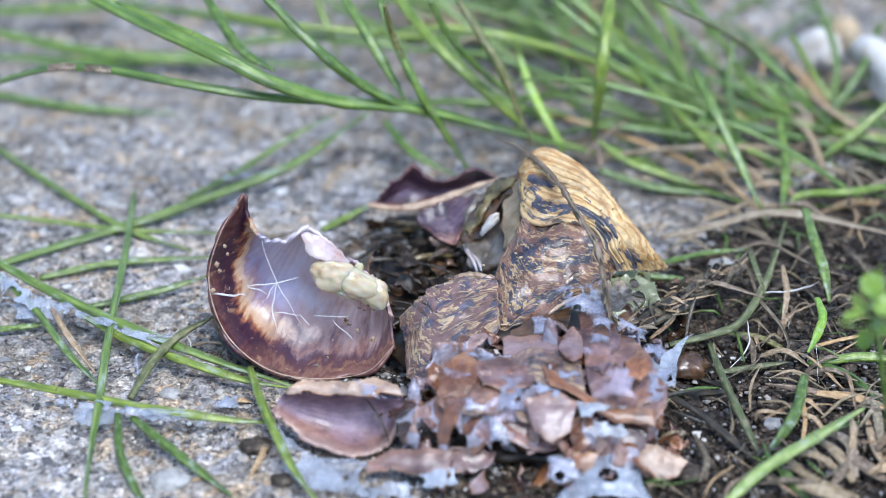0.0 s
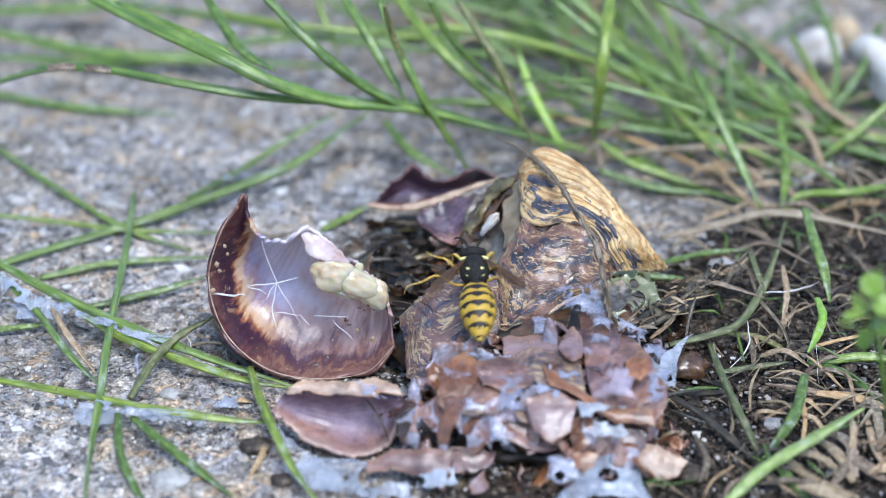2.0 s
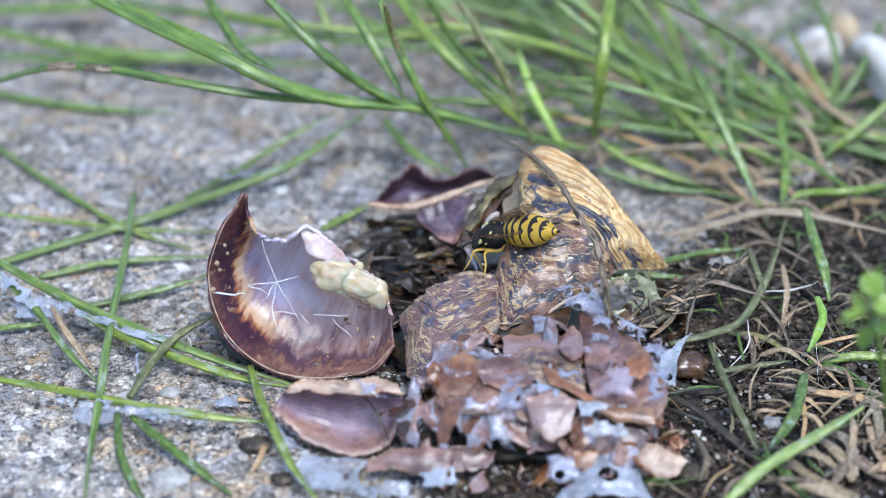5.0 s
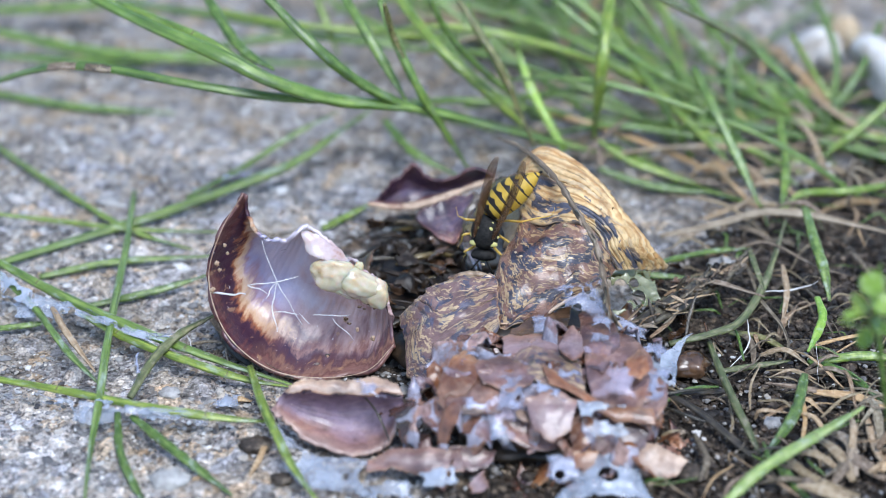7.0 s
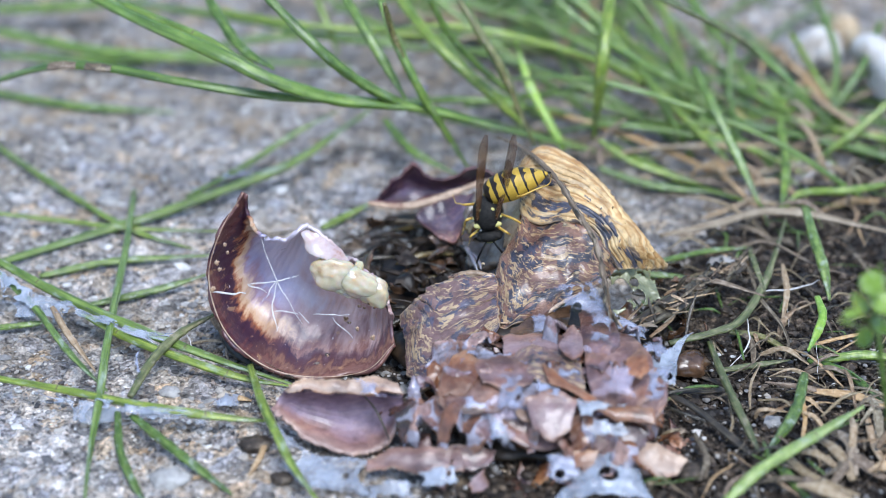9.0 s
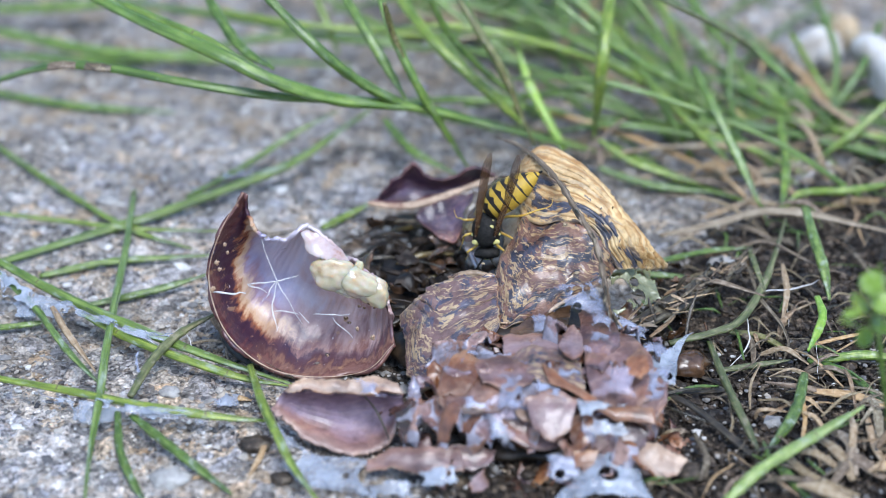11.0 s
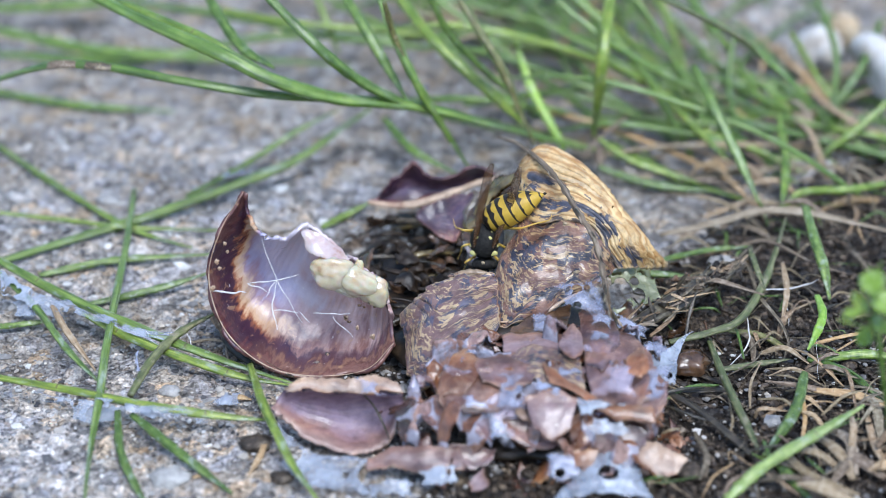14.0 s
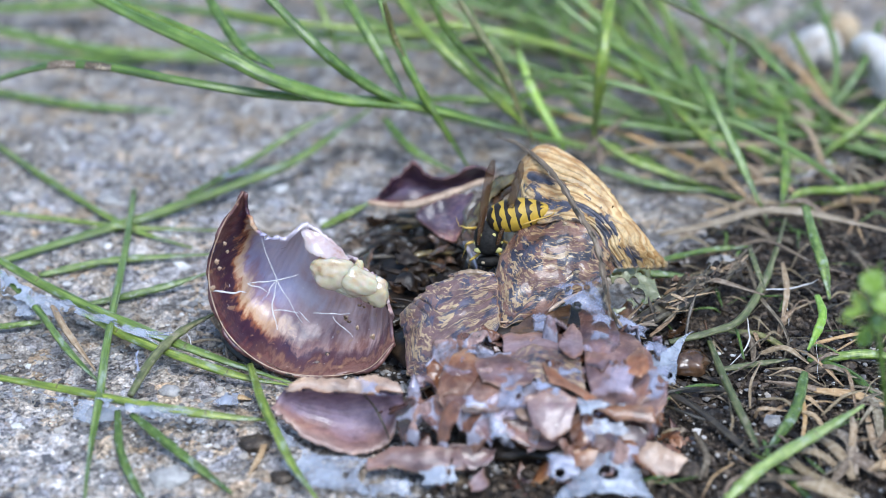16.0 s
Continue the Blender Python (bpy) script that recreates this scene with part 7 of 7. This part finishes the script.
# ---- the wasp ----
def wasp_materials():
    m, nt, b = blank("wasp_bands", 0.5, 0.4, 0.0)
    obj = coord(nt)
    x, y = axis(nt, obj, 0), axis(nt, obj, 1)
    z = axis(nt, obj, 2)
    # rings along the abdomen, black on the fore edge of each, with a point on the back and dots at the sides
    s = calc(nt, "FRACT", calc(nt, "MULTIPLY", x, -1 / 0.00146))
    ang = calc(nt, "ABSOLUTE", calc(nt, "ARCTAN2", y, z))
    rag = calc(nt, "MULTIPLY", calc(nt, "SUBTRACT", grain(nt, obj, 1500.0, 3), 0.5), 0.22)
    point = calc(nt, "MULTIPLY", calc(nt, "MAXIMUM", calc(nt, "SUBTRACT", 0.45, ang), 0.0), 0.7)
    side = calc(nt, "MULTIPLY", calc(nt, "MAXIMUM", calc(nt, "SUBTRACT", 0.24, calc(nt, "ABSOLUTE", calc(nt, "SUBTRACT", ang, 0.95))), 0.0), 1.3)
    back = calc(nt, "MULTIPLY", calc(nt, "MAXIMUM", calc(nt, "SUBTRACT", 2.3, ang), 0.0), 0.11)
    fore = calc(nt, "MULTIPLY", calc(nt, "MAXIMUM", calc(nt, "ADD", calc(nt, "MULTIPLY", x, 330.0), 0.9), 0.0), 0.5)
    edge = calc(nt, "ADD", calc(nt, "ADD", calc(nt, "ADD", point, side), calc(nt, "ADD", back, fore)), calc(nt, "ADD", rag, 0.14))
    black = calc(nt, "LESS_THAN", s, edge)
    col = blend(nt, black, (0.48, 0.315, 0.036), (0.014, 0.009, 0.006))
    col = blend(nt, 1.0, col, ramp(nt, grain(nt, obj, 900.0, 4), [(0.3, (0.8, 0.76, 0.7)), (0.7, (1.1, 1.1, 1.05))]), "MULTIPLY")
    nt.links.new(col, b.inputs["Base Color"])
    bands = m
    m, nt, b = blank("wasp_black", 0.6, 0.15, 0.0)
    obj = coord(nt)
    nt.links.new(ramp(nt, grain(nt, obj, 2500.0, 4), [(0.3, (0.006, 0.006, 0.006)), (0.7, (0.03, 0.028, 0.025))]), b.inputs["Base Color"])
    relief(nt, b, grain(nt, obj, 5000.0, 3), 0.0001, 0.6)
    black = m
    m, nt, b = blank("wasp_yellow", 0.4, 0.5)
    nt.links.new(ramp(nt, grain(nt, coord(nt), 1200.0, 3), [(0.3, (0.52, 0.46, 0.12)), (0.7, (0.64, 0.60, 0.24))]), b.inputs["Base Color"])
    yellow = m
    m, nt, b = blank("wasp_leg", 0.4, 0.5, 0.0, 0.2)
    nt.links.new(ramp(nt, grain(nt, coord(nt), 700.0, 3), [(0.3, (0.48, 0.26, 0.035)), (0.7, (0.68, 0.46, 0.10))]), b.inputs["Base Color"])
    leg = m
    m, nt, b = blank("wasp_wing", 0.25, 0.5)
    uv = coord(nt, "UV", (3, 7, 1))
    vein = ramp(nt, cells(nt, uv, 1.6, "Distance", "DISTANCE_TO_EDGE"), [(0.0, (1, 1, 1)), (0.05, (0, 0, 0))])
    nt.links.new(blend(nt, vein, (0.10, 0.048, 0.018), (0.03, 0.013, 0.007)), b.inputs["Base Color"])
    nt.links.new(calc(nt, "ADD", calc(nt, "MULTIPLY", vein, 0.4), 0.34), b.inputs["Alpha"])
    return bands, black, yellow, leg, m


BANDS, BLACK, YELLOW, LEG, WING = wasp_materials()


def turned(name, profile, mat, parent, sides=20, squash=(1.0, 1.0), n=40, sag=0.0, **kw):
    """A body turned about x from (x, radius) pairs in mm."""
    p = spline([(x, r, 0) for x, r in profile], n)
    verts, fs = [], []
    for k in range(n):
        for j in range(sides):
            q = 2 * math.pi * j / sides
            r = max(p[k, 1], 0.02)
            verts.append(mm((p[k, 0], math.sin(q) * r * squash[0], math.cos(q) * r * squash[1] - sag * p[k, 0] ** 2)))
    fs = [[k * sides + j, k * sides + (j + 1) % sides, (k + 1) * sides + (j + 1) % sides, (k + 1) * sides + j] for k in range(n - 1) for j in range(sides)]
    fs += [list(range(sides))[::-1], list(range((n - 1) * sides, n * sides))]
    return put(name, mesh_of(name, verts, fs, mat), parent, **kw)


def wasp():
    root = tagged(new("wasp"), "yellow and black banded wasp feeding on the crushed snail", "wasp")
    root.scale = (0.89, 0.89, 0.89)
    turned("thorax", [(2.4, 0.5), (2.0, 1.3), (1.0, 1.75), (-0.2, 1.85), (-1.4, 1.55), (-2.2, 0.85), (-2.6, 0.3)], BLACK, root, squash=(1.1, 0.98), label="black hairy thorax")
    for y, x, s in ((1.25, 1.5, 1.0), (-1.25, 1.5, 1.0), (1.5, 0.5, 0.75), (-1.5, 0.5, 0.75), (0.62, -0.75, 0.8), (-0.62, -0.75, 0.8), (0.62, -1.5, 0.8), (-0.62, -1.5, 0.8)):
        r = 1.66 if x > -1.2 else 1.22
        lump("thorax_spot", (x, y, math.sqrt(max(r * r - y * y, 0.2)) - 0.12), (s * 0.40, s * 0.80, 0.16), YELLOW, y + x, 0.15, 2, parent=root, label="yellow spot")
    head = lump("head", (3.3, 0, -0.35), (0.95, 1.85, 1.55), BLACK, 0.3, 0.06, 3, parent=root, label="black head with yellow face")
    for y in (1.25, -1.25):
        lump("eye", (0.15, y, 0.15), (0.55, 0.6, 1.05), BLACK, 1.0, 0.03, 3, parent=head, label="glossy dark eye")
    lump("face", (0.72, 0, -0.35), (0.42, 0.85, 0.9), YELLOW, 2.0, 0.06, 3, parent=head, label="yellow face plate")
    for s in (1, -1):
        tube("antenna", [(0.6, 0.4 * s, 0.6), (1.7, 1.2 * s, 1.3), (3.0, 1.9 * s, 0.5), (4.0, 2.3 * s, -0.7)], 0.32, BLACK, 18, 6, 1.0, (0.9, 0.7), parent=head)
        tube("mandible", [(0.75, 0.55 * s, -1.0), (1.1, 0.5 * s, -1.5), (1.2, 0.15 * s, -1.9)], 0.5, YELLOW, 8, 6, 0.8, (1.0, 0.4), parent=head)
    ring = [(0.2, 0.2), (0.0, 0.5), (-0.25, 1.25), (-0.7, 1.7), (-1.5, 2.0), (-2.9, 2.28), (-4.3, 2.32), (-5.7, 2.08), (-7.0, 1.6), (-8.2, 0.95), (-9.0, 0.4), (-9.4, 0.1)]
    ab = turned("abdomen", ring, BANDS, root, 28, (1.06, 0.96), 80, 0.008, label="yellow abdomen with black bands", m=pose(-0.0026, 0, 0))
    tube("sting_tip", [(-9.1, 0, -0.65), (-9.5, 0, -0.75), (-9.8, 0, -0.85)], 0.4, BLACK, 6, 6, 1.0, (0.8, 0.2), parent=ab)
    wings = []
    for s in (1, -1):
        for long, wide, nm in ((12.4, 2.6, "forewing"), (8.6, 2.0, "hindwing")):
            nu, nv = 30, 7
            g = np.zeros((nu, nv, 3))
            for i in range(nu):
                t = i / (nu - 1)
                w = wide * (0.18 + 0.82 * math.sin(math.pi * min(t * 0.62 + 0.05, 1)) ** 0.9) * (1 - max(0, t - 0.86) / 0.16) ** 0.5
                for j in range(nv):
                    v = j / (nv - 1)
                    g[i, j] = (-t * long, s * (v * w * 0.55 - 0.15 * w), 0.35 * math.sin(v * 3.1) * 0.6 + 0.05 * math.sin(t * 9) + (0.12 if nm == "forewing" else 0))
            vs, fs, uv = sheet(g * 0.001, 0.00004)
            w = put(nm, mesh_of(nm, vs, fs, WING, uv), root, label="folded amber translucent wing", m=pose(0.0006, 0.0013 * s, 0.0014))
            wings.append((w, s, nm))
        for k, (x, knee, foot) in enumerate(((1.6, (3.0, 2.6, 0.4), (4.2, 3.0, -3.0)), (0.2, (0.9, 3.8, 1.6), (2.8, 6.0, 0.8)) if s > 0 else (0.2, (0.7, 3.0, 0.2), (2.6, 3.8, -2.6)), (-1.2, (-2.4, 5.2, 2.0), (-3.6, 9.2, 1.4)) if s > 0 else (-1.2, (-1.6, 3.0, 0.4), (-1.4, 4.4, -2.6)))):
            tube("leg", [(x, 0.9 * s, -1.3), ((x + knee[0]) / 2, knee[1] * 0.55 * s, -0.5), (knee[0], knee[1] * s, knee[2]), ((knee[0] + foot[0]) / 2, (knee[1] + foot[1]) / 2 * s, (knee[2] + foot[2]) / 2 - 0.1), (foot[0], foot[1] * s, foot[2]), (foot[0] + (0.9 if k < 2 else -1.2), (foot[1] + 0.4) * s, foot[2] - 0.25)],
                 0.40, LEG, 26, 7, 1.0, (1.3, 0.4), 0, 0.25, k + s, parent=root, label="orange-yellow jointed leg")
    return root, ab, wings


WASP, ABDOMEN, WINGS = wasp()


def motions():
    walk(WASP, [
        (0.00, pose(-0.0670, -0.1088, 0.0441, 14, -13, 2)),
        (1.20, pose(-0.0607, -0.0922, 0.0412, 14, -12, 3)),
        (1.50, pose(-0.0450, -0.0684, 0.0351, 14, -12, 2)),
        (1.60, pose(-0.0389, -0.0606, 0.0332, 14, -11, 6)),
        (1.70, pose(-0.0243, -0.0265, 0.0273, 14, -10, 15)),
        (1.80, pose(-0.0011, -0.0360, 0.0213, 10, -9, 42)),
        (1.90, pose(0.0040, -0.0271, 0.0140, 3, -22, 77)),
        (2.00, pose(0.0038, -0.0268, 0.0136, -1, -14, 93)),
        (2.10, pose(0.0016, -0.0256, 0.0132, -7, -10, 119)),
        (2.20, pose(0.0020, -0.0261, 0.0121, -10, 1, 136)),
        (2.30, pose(0.0020, -0.0255, 0.0123, -11, -0, 143)),
        (2.50, pose(0.0022, -0.0250, 0.0128, -11, -5, 143)),
        (2.70, pose(0.0051, -0.0253, 0.0123, -14, 18, 157)),
        (2.80, pose(0.0022, -0.0243, 0.0150, -12, 2, 158)),
        (2.90, pose(0.0026, -0.0242, 0.0152, -11, 3, 146)),
        (3.10, pose(0.0013, -0.0241, 0.0159, -10, 7, 132)),
        (3.30, pose(0.0025, -0.0215, 0.0146, -0, -10, 91)),
        (3.50, pose(0.0025, -0.0188, 0.0136, 4, -6, 73)),
        (3.70, pose(0.0045, -0.0160, 0.0128, 6, -18, 65)),
        (4.00, pose(0.0067, -0.0141, 0.0139, 4, -21, 73)),
        (4.10, pose(0.0065, -0.0150, 0.0142, -4, -5, 107)),
        (4.20, pose(0.0066, -0.0153, 0.0134, -7, -2, 118)),
        (4.60, pose(0.0064, -0.0159, 0.0127, -18, 13, 129)),
        (5.00, pose(0.0066, -0.0161, 0.0120, -28, 34, 142)),
        (5.60, pose(0.0063, -0.0148, 0.0138, -33, 56, -174)),
        (6.30, pose(0.0059, -0.0134, 0.0153, 7, 70, -90)),
        (6.50, pose(0.0055, -0.0147, 0.0133, 7, 70, -90)),
        (7.00, pose(0.0053, -0.0155, 0.0121, -2, 70, -102)),
        (7.50, pose(0.0055, -0.0138, 0.0147, 21, 70, -72)),
        (8.00, pose(0.0058, -0.0153, 0.0123, 14, 70, -81)),
        (8.50, pose(0.0056, -0.0152, 0.0125, 10, 70, -87)),
        (9.00, pose(0.0055, -0.0143, 0.0140, 21, 69, -72)),
        (9.20, pose(0.0052, -0.0154, 0.0122, 23, 69, -70)),
        (10.20, pose(0.0054, -0.0154, 0.0121, 12, 70, -84)),
        (11.30, pose(0.0054, -0.0154, 0.0122, 12, 70, -84)),
        (11.50, pose(0.0054, -0.0157, 0.0117, 7, 70, -90)),
        (12.00, pose(0.0051, -0.0161, 0.0111, 12, 70, -84)),
        (12.50, pose(0.0051, -0.0167, 0.0101, 16, 70, -79)),
        (13.00, pose(0.0051, -0.0163, 0.0108, 12, 70, -84)),
        (13.50, pose(0.0055, -0.0163, 0.0108, 7, 70, -90)),
        (14.00, pose(0.0052, -0.0162, 0.0109, 7, 70, -90)),
        (14.50, pose(0.0054, -0.0161, 0.0111, 15, 70, -81)),
        (15.00, pose(0.0054, -0.0161, 0.0111, 12, 70, -84)),
        (15.50, pose(0.0056, -0.0161, 0.0111, 12, 70, -84)),
        (16.00, pose(0.0057, -0.0160, 0.0112, 12, 70, -84))])
    walk(ABDOMEN, [
        (0.00, pose(-0.0026, 0, 0)),
        (4.60, pose(-0.0026, 0, 0)),
        (5.50, pose(-0.0026, 0, 0, 44, -9, -35)),
        (6.30, pose(-0.0026, 0, 0, 85, 8, -67)),
        (6.50, pose(-0.0026, 0, 0, 83, 2, -61)),
        (7.00, pose(-0.0026, 0, 0, 78, -8, -43)),
        (7.50, pose(-0.0026, 0, 0, 79, -4, -63)),
        (8.00, pose(-0.0026, 0, 0, 75, -2, -46)),
        (8.50, pose(-0.0026, 0, 0, 80, -6, -51)),
        (9.00, pose(-0.0026, 0, 0, 85, -2, -72)),
        (9.20, pose(-0.0026, 0, 0, 77, 4, -51)),
        (10.20, pose(-0.0026, 0, 0, 77, -2, -48)),
        (11.30, pose(-0.0026, 0, 0, 81, -5, -51)),
        (11.50, pose(-0.0026, 0, 0, 79, 1, -44)),
        (12.00, pose(-0.0026, 0, 0, 80, 2, -46)),
        (12.50, pose(-0.0026, 0, 0, 80, -1, -48)),
        (13.00, pose(-0.0026, 0, 0, 73, 5, -37)),
        (13.50, pose(-0.0026, 0, 0, 75, 9, -49)),
        (14.00, pose(-0.0026, 0, 0, 73, 2, -58)),
        (14.50, pose(-0.0026, 0, 0, 74, 8, -58)),
        (15.00, pose(-0.0026, 0, 0, 58, -1, -70)),
        (15.50, pose(-0.0026, 0, 0, 55, -0, -73)),
        (16.00, pose(-0.0026, 0, 0, 56, 2, -77))])
    # the wings beat in flight, lie spread while it lands and stand up over the back while it feeds
    for w, s, nm in WINGS:
        hind = nm == "hindwing"
        rows = []
        for k in range(19):
            rows.append((k * 0.1, pose(0.0006, 0.0013 * s, 0.0014, 0, (35 if k % 2 else -25), -s * (70 if hind else 60))))
        for t, lift, out in ((2.0, 14, 30), (2.5, 12, 22), (3.1, 12, 30), (3.5, 8, 45), (4.0, 6, 22), (5.4, 8, 14), (6.5, 8, 12), (8.5, 4, 12), (11.5, 6, 12), (12.5, 6, 12), (14.5, 2, 12), (16.0, 0, 12)):
            rows.append((t, pose(0.0006, 0.0013 * s, 0.0014, 30 * s, lift - (4 if hind else 0), -s * (out + (6 if hind else 0)) if t < 5 else -15 - 3 * s)))
        walk(w, rows)


motions()
